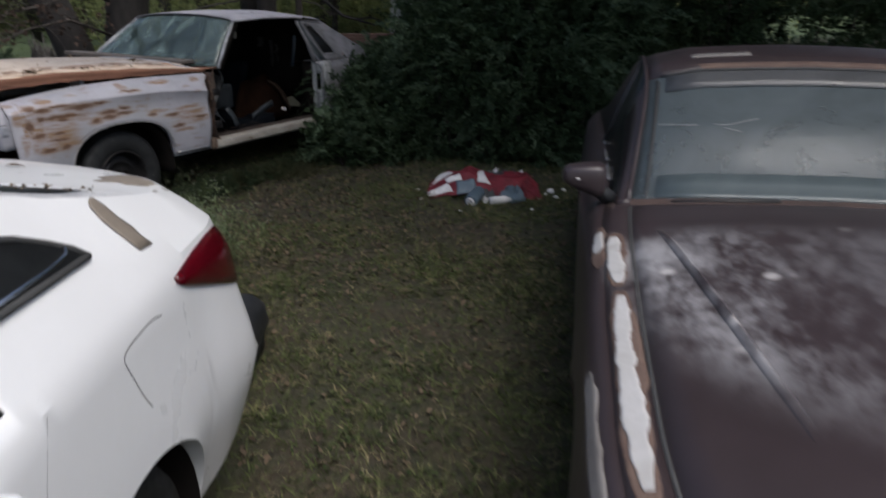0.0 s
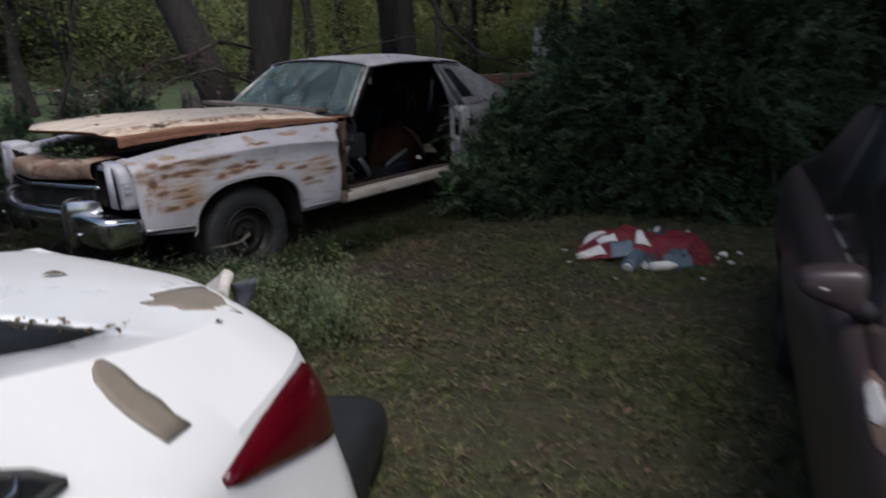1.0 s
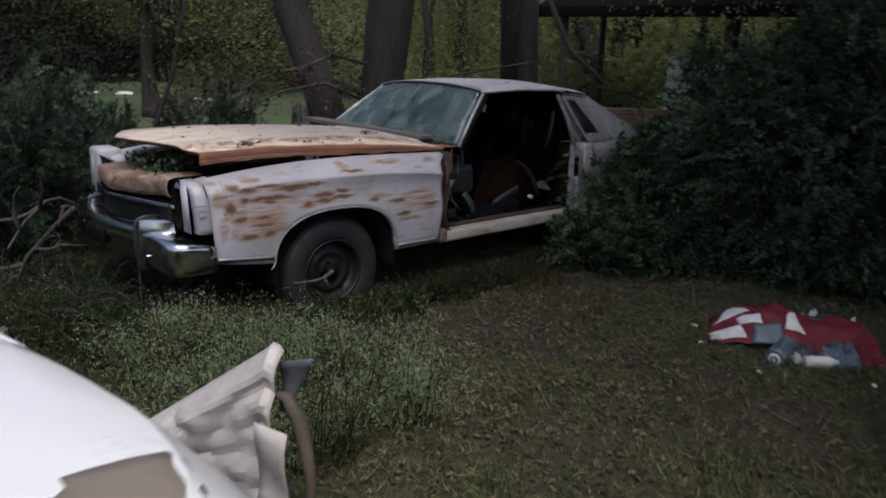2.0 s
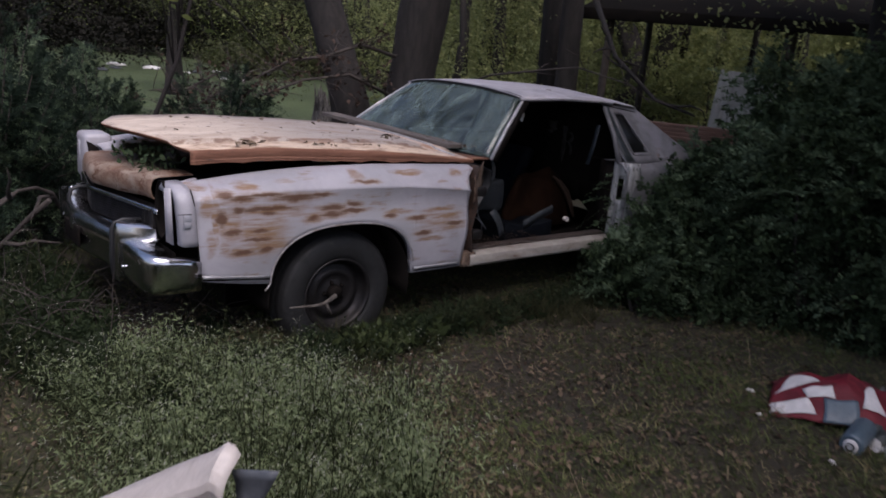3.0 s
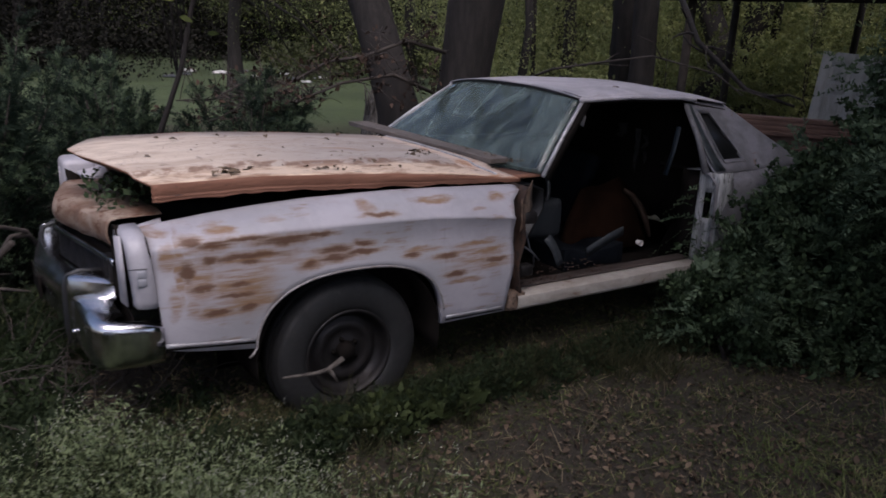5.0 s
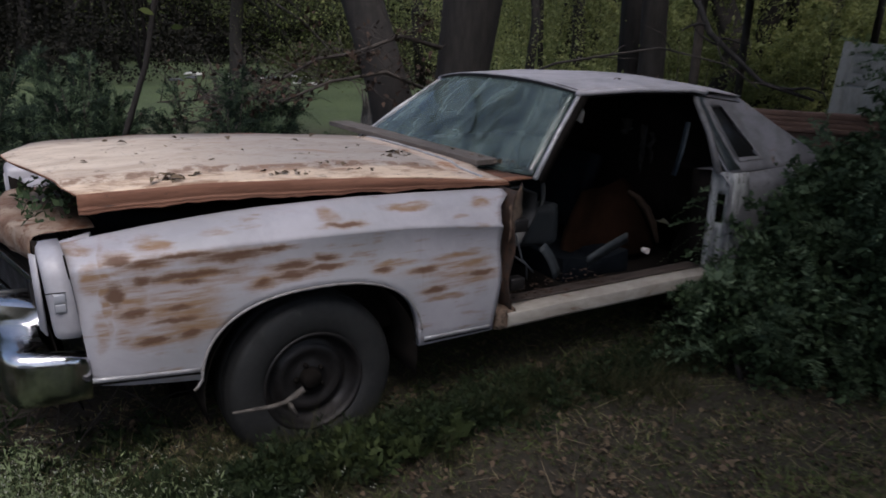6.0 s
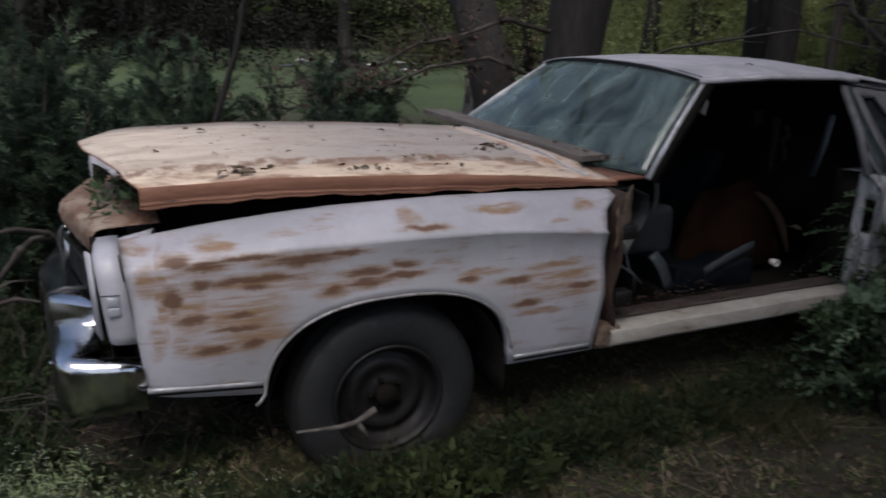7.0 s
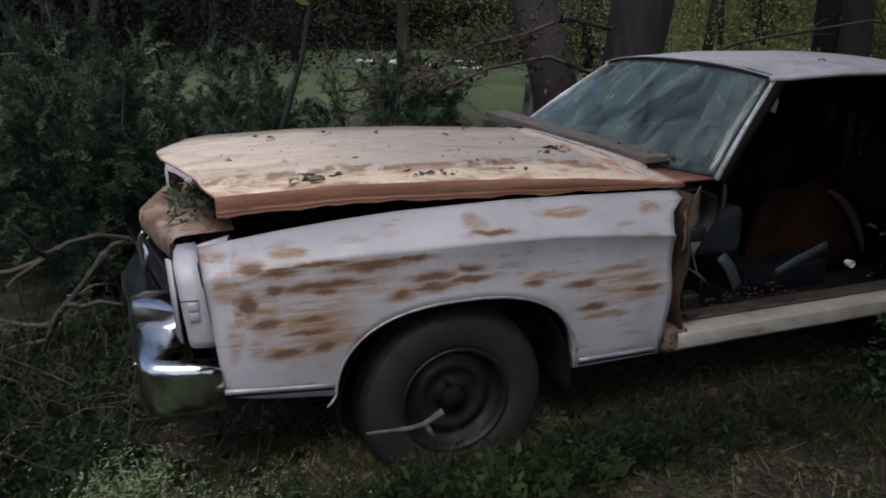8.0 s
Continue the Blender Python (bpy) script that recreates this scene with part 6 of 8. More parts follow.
    for pts in ([(-0.262, -0.60, 1.118), (-0.255, -0.50, 1.120), (-0.262, -0.42, 1.122), (-0.245, -0.34, 1.128), (-0.262, -0.24, 1.150)], [(-0.235, -0.36, 1.117), (-0.215, -0.30, 1.107)]):
        part("crack", tube([(x + 0.012, y, z + 0.012) for x, y, z in pts], 0.0011, 5), PRIMER_PATCH, car, "pale crack in the windscreen")
    part("seat", block((-1.25, -0.6, 0.3), (-0.95, -0.1, 1.02)), SEAT_BLUE, car, bevel=0.06)
    part("seat", block((-1.25, 0.1, 0.3), (-0.95, 0.6, 1.02)), SEAT_BLUE, car, bevel=0.06)
    part("floor_pan", block((-2.0, -0.78, 0.25), (0.2, 0.78, 0.29)), DARK, car)
    return car


build_brown_car()


# ---- rubbish heap ----
def build_trash():
    heap = thing("trash_heap", pose(0.34, 5.95, 0) @ Matrix.Diagonal((0.92, 0.85, 1, 1)), "heap of red and white cloth and blue plastic bags", "trash")
    red = worn("red_cloth", (0.17, 0.006, 0.016), (0.080, 0.004, 0.009), 9, (0.6, 0.8), bump=0.3)
    white = worn("white_cloth", (0.68, 0.66, 0.65), (0.5, 0.49, 0.48), 9, (0.6, 0.85), bump=0.3)
    blue = worn("blue_plastic", (0.045, 0.075, 0.105), (0.10, 0.14, 0.17), 9, (0.3, 0.6), bump=0.3)
    dark = worn("dark_bag", (0.03, 0.035, 0.04), (0.06, 0.07, 0.07), 9, (0.3, 0.6))
    rng = random.Random(5)

    def crumple(name, cx, cy, wx, wy, h, mat, seed, label, turn=0.0):
        rows = []
        c, s = math.cos(turn), math.sin(turn)
        for i in range(17):
            row = []
            for j in range(17):
                u, v = -1 + i / 8, -1 + j / 8
                r = max(abs(u), abs(v))
                x, y = wx * u * (1 + 0.25 * noise.noise(Vector((u * 1.5, v * 1.5, seed)))), wy * v * (1 + 0.25 * noise.noise(Vector((u * 1.5, v * 1.5, seed + 9))))
                fold = 1 - 2.2 * abs(noise.noise(Vector((u * 2.6, v * 2.6, seed + 4)))) + 0.5 * noise.noise(Vector((u * 7, v * 7, seed)))
                z = h * max(0.05, 1 - r**2.4) * max(0.15, 0.35 + 0.65 * fold) + 0.008
                row.append((cx + c * x - s * y, cy + s * x + c * y, z))
            rows.append(row)
        part(name, sheet(rows), mat, heap, label, thick=0.004, crisp=24)

    def drape(u, v):
        """The big cloth: u along it, v from its front hem over the ridge to its back."""
        top = lerp(((-0.5, 0.06), (-0.32, 0.17), (-0.12, 0.22), (0.06, 0.15), (0.22, 0.17), (0.40, 0.15), (0.5, 0.05)), u)
        z = top * math.sin(math.pi * min(1.0, 0.08 + 0.62 * v)) + 0.05 * (0.4 - abs(noise.noise(Vector((u * 6, v * 2.2, 1.0))))) * (0.3 + v)
        return Vector((u + 0.03 * noise.noise(Vector((u * 5, v * 3, 7.0))), -0.10 + 0.42 * v + 0.05 * noise.noise(Vector((u * 4, 2.0, v))), max(0.006, z)))

    def patch(corners, mat, lift, label, n=8):
        a, b, c, d = (Vector((*p, 0)) for p in corners)
        rows = [[drape(*(a.lerp(b, i / n).lerp(d.lerp(c, i / n), j / n)).xy) + Vector((0, -lift, lift)) for i in range(n + 1)] for j in range(n + 1)]
        part("cloth", sheet(rows), mat, heap, label, thick=0.003, crisp=25)

    patch(((-0.5, 0.0), (0.5, 0.0), (0.5, 1.2), (-0.5, 1.2)), red, 0.0, "crumpled red cloth", 40)
    patch(((-0.49, 0.50), (-0.29, 0.55), (-0.36, 0.80), (-0.40, 0.85)), white, 0.006, "white triangle of the cloth")
    patch(((-0.34, 0.30), (-0.20, 0.30), (-0.21, 0.46), (-0.37, 0.44)), white, 0.006, "white strip of the cloth")
    patch(((-0.46, 0.06), (-0.29, 0.08), (-0.34, 0.30), (-0.50, 0.30)), white, 0.006, "white square of the cloth")
    patch(((-0.08, 0.22), (0.07, 0.28), (0.0, 0.66), (-0.01, 0.68)), white, 0.006, "white triangle of the cloth")
    patch(((-0.25, 0.0), (-0.08, 0.0), (-0.10, 0.28), (-0.27, 0.28)), blue, 0.007, "blue panel of the cloth")
    crumple("cloth", 0.34, 0.0, 0.15, 0.10, 0.13, red, 2.0, "crumpled red cloth", -0.2)
    # rolled blue can with a pale end
    can = part("canister", lathe([(0.001, -0.12), (0.052, -0.12), (0.058, -0.11), (0.058, 0.10), (0.05, 0.115), (0.001, 0.115)], 22), blue, heap, "blue-grey can lying on its side", crisp=30)
    can.matrix_local = pose(-0.09, -0.20, 0.058, 8, 0, -22)
    part("lid", lathe([(0.001, -0.128), (0.034, -0.128), (0.037, -0.121)], 20), white, can, "pale round lid")
    part("ring", lathe([(0.014, -0.131), (0.022, -0.131), (0.022, -0.127)], 16), dark, can)
    crumple("plastic_bag", 0.02, -0.10, 0.10, 0.06, 0.10, dark, 13.0, "dark plastic bag", 0.0)
    crumple("plastic_bag", 0.24, -0.13, 0.12, 0.08, 0.14, blue, 14.0, "blue-grey plastic bag", 0.1)
    crumple("plastic_bag", 0.17, -0.15, 0.04, 0.03, 0.06, white, 14.6, "white scrap of plastic", 0.4)
    crumple("plastic_bag", 0.0, -0.17, 0.03, 0.05, 0.05, white, 15.6, "white scrap of plastic", 0.4)
    crumple("plastic_bag", -0.46, -0.02, 0.05, 0.03, 0.07, white, 15.1, "white scrap of plastic", 0.1)
    crumple("plastic_bag", 0.18, 0.26, 0.30, 0.13, 0.19, dark, 8.0, "dark plastic bag", 0.0)
    crumple("plastic_bag", -0.30, 0.26, 0.18, 0.10, 0.12, dark, 8.6, "dark plastic bag", 0.3)
    crumple("plastic_bag", 0.34, 0.27, 0.08, 0.04, 0.17, white, 9.5, "pale scrap of plastic", 0.2)
    crumple("plastic_bag", 0.12, 0.28, 0.05, 0.03, 0.19, white, 9.9, "pale scrap of plastic", -0.5)
    part("bottle", lathe([(0.001, -0.10), (0.032, -0.10), (0.034, -0.06), (0.034, 0.04), (0.014, 0.085), (0.014, 0.10), (0.001, 0.10)], 16), white, heap, "white plastic bottle").matrix_local = pose(0.13, -0.24, 0.04, 0, 0, -70)
    for x, y, s in ((-0.54, 0.26, 0.03), (0.58, 0.22, 0.035), (0.53, 0.16, 0.02), (0.44, 0.02, 0.025), (-0.42, 0.2, 0.02), (-0.50, -0.02, 0.025), (0.60, 0.05, 0.025), (-0.20, -0.34, 0.018), (0.36, -0.30, 0.016), (0.70, 0.30, 0.02)):
        bm = bmesh.new()
        bmesh.ops.create_icosphere(bm, subdivisions=2, radius=s)
        for v in bm.verts:
            v.co = v.co * (1 + 0.5 * noise.noise(v.co * 40)) * 0.9
            v.co.z = v.co.z * 0.7
        ob = part("paper_scrap", bm, white, None, smooth=False)
        ob.location = (0.33 + x, 5.88 + y, s * 0.6)
        tagged(ob, "crumpled white scrap of paper on the lawn", "litter", "scraps round the heap")


build_trash()

# ---- plants ----
def sprays(rng, centres, count, length, spread, lift=0.6):
    """Points along leafy shoots that grow outwards from the centres."""
    c = np.asarray(centres, float)
    out = c - c.mean(0) * (1, 1, 0.5)
    out /= np.linalg.norm(out, axis=1)[:, None] + 1e-6
    way = out + (0, 0, lift) + rng.normal(0, 0.55, c.shape)
    way /= np.linalg.norm(way, axis=1)[:, None]
    reach = length * rng.uniform(0.5, 1.5, len(c))
    t = rng.uniform(0, 1, (len(c), count))
    pts = c[:, None] + way[:, None] * (t * reach[:, None])[:, :, None]
    pts += rng.normal(0, 1, pts.shape) * (spread * (1.15 - t))[:, :, None]
    pts[:, :, 2] -= 0.25 * (t**2) * reach[:, None]
    return pts.reshape(-1, 3)


def fronds(name, rng, roots, ways, reach, count, size, mat, droop=0.25, wide=0.15):
    """One mesh of feathered shoots: leaflets set in two ranks along bowed stalks."""
    n = len(roots)
    roots, ways = np.asarray(roots, float), np.asarray(ways, float)
    ways = ways / (np.linalg.norm(ways, axis=1)[:, None] + 1e-6)
    t = np.linspace(0.08, 1.0, count)[None, :, None]
    side = np.cross(ways, rng.normal(0, 1, (n, 3)) + (0, 0, 1.5))
    side /= np.linalg.norm(side, axis=1)[:, None] + 1e-6
    up = np.cross(side, ways)
    run = np.asarray(reach)[:, None, None] * t
    p = roots[:, None] + ways[:, None] * run
    p[:, :, 2] -= droop * (t * run)[:, :, 0]
    sign = np.where(np.arange(count) % 2 == 0, 1.0, -1.0)[None, :, None]
    d = 0.6 * ways[:, None] + 0.8 * sign * side[:, None] + rng.normal(0, 0.28, p.shape)
    d /= np.linalg.norm(d, axis=2)[:, :, None]
    w = np.cross(d, up[:, None] + rng.normal(0, 0.3, p.shape))
    w /= np.linalg.norm(w, axis=2)[:, :, None] + 1e-6
    s = size * (1.1 - 0.55 * t) * rng.uniform(0.6, 1.3, (n, count, 1))
    verts = np.stack([p, p + 0.42 * s * d + wide * s * w, p + s * d, p + 0.42 * s * d - wide * s * w], 2)
    keep = p[:, :, 2].reshape(-1) > 0.01
    verts = verts.reshape(-1, 4, 3)[keep].reshape(-1, 3)
    return np_mesh(name, verts, np.arange(len(verts)).reshape(-1, 4), mat)


def outward(rng, c, lift, loose=0.5):
    """Directions in which shoots leave a bush at the points c."""
    way = c - c.mean(0) * (1, 1, 0.5)
    way /= np.linalg.norm(way, axis=1)[:, None] + 1e-6
    return way + (0, 0, lift) + rng.normal(0, loose, c.shape)


def plumes_on(ob, hearts, ways, per, length, count, size, mat, seed, wide=0.2, droop=0.45):
    """Leafy plumes on a bush: at each heart a fan of shoots that lean one way and droop."""
    rng = np.random.default_rng(seed)
    way = ways / (np.linalg.norm(ways, axis=1)[:, None] + 1e-6)
    n = len(hearts) * per
    along = rng.uniform(-0.15, 0.55, (n, 1)) * length
    roots = np.repeat(hearts, per, 0) + np.repeat(way, per, 0) * along + rng.normal(0, 0.055, (n, 3))
    out = np.repeat(way, per, 0) + rng.normal(0, 0.42, (n, 3))
    lv = tagged(new("foliage", fronds("foliage", rng, roots, out, length * rng.uniform(0.5, 1.2, n), count, size, mat, droop, wide)), kind="stuff")
    lv.parent = ob


def feather_bush(name, base, label, limbs, spread, top, seed, shade, light):
    """A cedar or shrub: limbs that rise and spread from the foot, each feathered with shoots to its tip."""
    rng = np.random.default_rng(seed)
    ob = thing(name, Matrix.Translation(base), label, "bush")
    bm = bmesh.new()
    roots, ways, reach = [], [], []
    for k in range(limbs):
        az, r = rng.uniform(0, 2 * math.pi), math.sqrt(rng.uniform(0.02, 1.0))
        tip = np.array([math.cos(az) * r * spread[0], math.sin(az) * r * spread[1], top * (1.0 - 0.62 * r * r) * rng.uniform(0.55, 1.08)])
        foot = np.array([0.22 * tip[0], 0.22 * tip[1], -0.02])
        bend = 0.5 * (foot + tip) + (0, 0, 0.12 * top)
        tube([tuple(foot), tuple(bend), tuple(tip)], [0.013, 0.009, 0.003], 5, bm)
        for t in np.linspace(0.15, 1.0, 16):
            p = (1 - t) ** 2 * foot + 2 * t * (1 - t) * bend + t * t * tip
            run = 2 * (1 - t) * (bend - foot) + 2 * t * (tip - bend)
            run = run / (np.linalg.norm(run) + 1e-6)
            for _ in range(3):
                roots.append(p)
                ways.append(run * (0.5 + 0.8 * t) + rng.normal(0, 0.55, 3) + (0, 0, 0.1))
                reach.append(0.42 * (1.12 - 0.72 * t) * rng.uniform(0.6, 1.2))
    tagged(part("stem_mass", bm, TWIG, ob, "thin grey-brown stems"), kind="stuff")
    roots, ways, reach = np.array(roots), np.array(ways), np.array(reach)
    pale = rng.uniform(0, 1, len(roots)) < light
    for pick, mat, size in ((~pale, shade, 0.040), (pale, LEAF_SHOOT, 0.042)):
        lv = tagged(new("foliage", fronds("foliage", rng, roots[pick], ways[pick], reach[pick], 46, size, mat, 0.3, 0.10)), kind="stuff")
        lv.parent = ob
    return ob


def bush_thing(name, base, label, category, mat, centres, length, per, size, seed, stems, leaf=LEAF, lift=0.6, spread=0.035):
    rng = np.random.default_rng(seed)
    ob = thing(name, Matrix.Translation(base), label, category)
    pts = sprays(rng, centres, per, length, spread, lift)
    pts = pts[pts[:, 2] > 0.02]
    me = scatter("leaves", pts, size * rng.uniform(0.6, 1.3, len(pts)), mat, rng, leaf)
    lv = tagged(new("leaves", me), kind="stuff")
    lv.parent = ob
    bm = bmesh.new()
    for k in range(stems):
        c = Vector(centres[int(rng.integers(len(centres)))])
        foot = Vector((c.x * 0.75 + rng.normal(0, 0.08), c.y * 0.75 + rng.normal(0, 0.08), -0.02))
        bend = foot.lerp(c, 0.5) + Vector((rng.normal(0, 0.06), rng.normal(0, 0.06), 0.1))
        tube([foot, bend, c], [0.016, 0.011, 0.004], 5, bm)
    tagged(part("stem_mass", bm, TWIG, ob, "thin grey-brown stems"), kind="stuff")
    return ob


def mound(rng, n, half, top, hollow=0.45, lumps=7.0):
    """Centres of clumps near the skin of an uneven mound."""
    out = []
    while len(out) < n:
        u, v, w = rng.uniform(-1, 1), rng.uniform(-1, 1), rng.uniform(0, 1)
        skin = 0.85 + 0.34 * noise.noise(Vector((u * 3.0, v * 3.0, w * 3.0 + lumps)))
        r = math.sqrt(u * u + v * v + (max(0, w - 0.25) / 0.75) ** 2)
        if hollow < r / skin < 1:
            out.append((u * half[0], v * half[1], w * top))
    return np.array(out)


rng0 = np.random.default_rng(11)
for base, label, n, half, top, hollow, lumps, length, size, seed, stems in (
    ((0.86, 8.12, 0), "large dense dark green bush beside the coupe", 2600, (1.85, 1.15), 2.05, 0.62, 7.0, 0.24, 0.050, 21, 60),
    ((-0.58, 8.13, 0), "dark green bush growing against the coupe", 1050, (0.78, 0.9), 1.1, 0.6, 2.0, 0.24, 0.050, 22, 30),
    ((-0.98, 7.34, 0), "low dark green shoots of bush beside the coupe's sill", 150, (0.34, 0.32), 0.56, 0.3, 3.0, 0.16, 0.045, 45, 8),
    ((3.5, 9.2, 0), "tall dark green bush at the wood's edge", 1900, (2.9, 1.4), 3.6, 0.6, 4.0, 0.34, 0.065, 23, 40),
    ((2.25, 10.3, 0), "tall shaded bush behind the hedge", 1100, (2.3, 1.2), 2.9, 0.6, 9.0, 0.34, 0.07, 24, 30),
):
    skin = mound(rng0, n, half, top, hollow, lumps)
    ob = bush_thing("privet_bush", base, label, "bush", LEAF_BUSH, skin, length, 58, 0.80 * size, seed, stems, LEAF * (1.1, 1, 1))
    # tall bushes get fewer pale plumes, which stands in for their shade
    rim = skin[rng0.integers(0, len(skin), n // (11 if top < 2.5 else 40))]
    beside = [WRECK.inverted() @ (Vector(p) + Vector(base)) for p in rim]
    rim = rim[[not (q.x > -2.75 and q.y < 1.3 and q.z > 0.66) for q in beside]]
    plumes_on(ob, rim, outward(rng0, rim, 0.35, 0.25), 9, 1.5 * length, 30, 1.0 * size, LEAF_SHOOT, seed + 100, 0.22)
NEEDLE = np.array([(0, 0, 0), (0.075, 0.5, 0.03), (0, 1.2, -0.08), (-0.075, 0.5, 0.03)], float)
for name, base, label, limbs, spread, top, seed, light in (
    ("cedar_bush", (-5.3, 5.75, 0), "dark feathery cedar bush beside the coupe's nose", 80, (0.95, 0.9), 1.85, 25, 0.22),
    ("cedar_bush", (-6.4, 4.8, 0), "dark feathery cedar bush in the undergrowth", 70, (1.2, 1.0), 1.45, 26, 0.16),
    ("cedar_bush", (-7.4, 6.0, 0), "dark cedar bush at the field's edge", 56, (1.2, 1.0), 1.45, 34, 0.16),
    ("low_bush", (-4.6, 7.4, 0), "low green bush behind the coupe", 34, (0.7, 0.5), 1.35, 27, 0.35),
    ("low_bush", (-5.7, 7.1, 0), "low feathery green bush behind the coupe's hood", 28, (0.6, 0.5), 1.40, 30, 0.45),
    ("low_bush", (-5.8, 9.0, 0), "low green bush among dead branches", 44, (0.9, 0.6), 1.45, 31, 0.30),
    ("low_bush", (-6.9, 7.9, 0), "low green bush at the field's edge", 48, (1.0, 0.7), 1.40, 28, 0.40),
    ("low_bush", (-8.6, 7.4, 0), "low dark bush at the field's edge", 46, (1.4, 1.0), 1.35, 29, 0.25),
):
    feather_bush(name, base, label, limbs, spread, top, seed, LEAF_CEDAR, light)


def build_tree(base, path, radii, crown, label, seed, name="tree", leaf_size=0.085, per=130, reach=0.55):
    """A tree: trunk along path, limbs into clumps of leaves."""
    rng = np.random.default_rng(seed)
    ob = thing(name, Matrix.Translation(base), label, "tree")
    pts = []
    for i in range(len(path) - 1):
        for s in np.linspace(0, 1, 6, endpoint=False):
            p = Vector(path[i]).lerp(Vector(path[i + 1]), s)
            pts.append((p, radii[i] + (radii[i + 1] - radii[i]) * s))
    pts.append((Vector(path[-1]), radii[-1]))
    bm = tube([p for p, _ in pts], [r for _, r in pts], 18)
    for v in bm.verts:
        v.co += Vector((v.co.x, v.co.y, 0)).normalized() * min(0.03, 0.12 * radii[0]) * noise.noise(Vector((v.co.x * 6, v.co.y * 6, v.co.z * 1.2)))
        if v.co.z < 0.35:
            v.co.x += (v.co.x - pts[0][0].x) * 0.9 * (0.35 - v.co.z) ** 1.2
            v.co.y += (v.co.y - pts[0][0].y) * 0.9 * (0.35 - v.co.z) ** 1.2
    tr = part("trunk", bm, BARK, ob, "rough grey-brown bark")
    for c in crown:
        t = rng.uniform(0.55, 0.98)
        a = pts[int(t * (len(pts) - 1))][0]
        c = Vector(c)
        mid = a.lerp(c, 0.5) + Vector((0, 0, 0.3))
        part("limb", tube([a, mid, c], [min(0.07, 0.5 * radii[-2]), min(0.045, 0.3 * radii[-2]), 0.008], 6), BARK, ob)
    leaf_pts = clumps(rng, crown, reach, per, 0.6)
    if name == "tree" and base[1] < 14:
        leaf_pts = leaf_pts[leaf_pts[:, 2] > 3.3]
    lv = new("crown", scatter("crown", leaf_pts, leaf_size * rng.uniform(0.6, 1.3, len(leaf_pts)), LEAF_TREE, rng, OVAL))
    tagged(lv, kind="stuff")
    lv.parent = ob
    return ob


def crown_of(seed, n, centre, reach):
    rng = np.random.default_rng(seed)
    return [tuple(np.array(centre) + rng.normal(0, 1, 3) * reach) for _ in range(n)]


build_tree((-4.72, 9.9, 0), [(0.15, 0, -0.05), (0.0, 0, 0.9), (-0.55, 0.1, 2.2), (-1.0, 0.2, 4.5), (-1.2, 0.3, 7.5)], [0.28, 0.225, 0.205, 0.165, 0.1], crown_of(1, 24, (-1.6, -0.2, 5.4), (2.6, 2.2, 1.3)), "leaning grey-barked tree behind the coupe", 31)
build_tree((-4.14, 10.2, 0), [(-0.08, 0, -0.05), (0.0, 0, 1.2), (0.15, 0, 2.4), (0.45, 0.1, 5.0), (0.6, 0.2, 8.0)], [0.32, 0.27, 0.265, 0.215, 0.12], crown_of(2, 16, (0.5, 0.2, 6.6), (2.2, 2.0, 1.2)), "stout grey-barked tree behind the coupe", 32)
build_tree((-2.93, 12.95, 0), [(0, 0, -0.05), (0.02, 0, 1.5), (-0.03, 0, 3.5), (0, 0.1, 7.5)], [0.19, 0.155, 0.135, 0.08], crown_of(3, 16, (0, 0, 5.4), (1.9, 1.8, 1.2)), "straight tree at the wood's edge", 33)
# both crowns hang above the view, moved forward to shade the hedge
build_tree((3.0, 10.8, 0), [(0, 0, -0.05), (0.02, 0, 2), (0.1, 0, 4.5), (0.2, 0.1, 8)], [0.22, 0.19, 0.16, 0.08], crown_of(4, 150, (1.0, -2.6, 5.4), (2.6, 2.0, 0.9)), "tree over the hedge with an unseen crown set for shade", 34, leaf_size=0.10, per=240)
build_tree((0.9, 12.5, 0), [(0, 0, -0.05), (0.02, 0, 2), (-0.1, 0, 4.5), (-0.2, 0.1, 8)], [0.2, 0.17, 0.15, 0.08], crown_of(5, 90, (0, -1.8, 4.9), (2.0, 2.0, 1.1)), "tree over the hedge with an unseen crown set for shade", 35)
build_tree((-13.5, 17.2, 0), [(0, 0, -0.05), (-0.1, 0, 1.4), (0.1, 0, 3), (0, 0, 7)], [0.24, 0.15, 0.13, 0.06], crown_of(6, 46, (0, 0, 3.3), (1.5, 1.5, 1.1)), "leafy tree standing in the field", 36, leaf_size=0.05, per=300)
build_tree((-4.46, 6.5, 0), [(-0.45, 0, 0), (-0.26, 0, 0.6), (-0.06, 0.02, 1.05), (0.08, 0.06, 1.4), (0.15, 0.09, 1.75), (0.36, 0.2, 2.6)], [0.024, 0.021, 0.018, 0.016, 0.014, 0.008], crown_of(7, 10, (0.1, 0.1, 2.7), (0.4, 0.4, 0.3)), "thin crooked dark sapling", 37, name="sapling", leaf_size=0.07, per=30, reach=0.2)


# stands out of view; its crowns are placed to shade lawn, hedge and cabin
build_tree((4.6, 1.5, 0), [(0, 0, -0.05), (0.02, 0, 2), (-0.2, 0.1, 4.2), (-0.4, 0.2, 7)], [0.2, 0.17, 0.14, 0.07], crown_of(9, 56, (-1.2, 2.4, 5.6), (1.3, 1.2, 0.6)) + crown_of(12, 52, (0.3, 4.4, 5.8), (1.3, 1.1, 0.6)) + crown_of(15, 44, (-3.6, 4.2, 5.9), (0.85, 0.75, 0.5)), "unseen tree by the brown coupe, its crowns set for shade", 38, leaf_size=0.13)


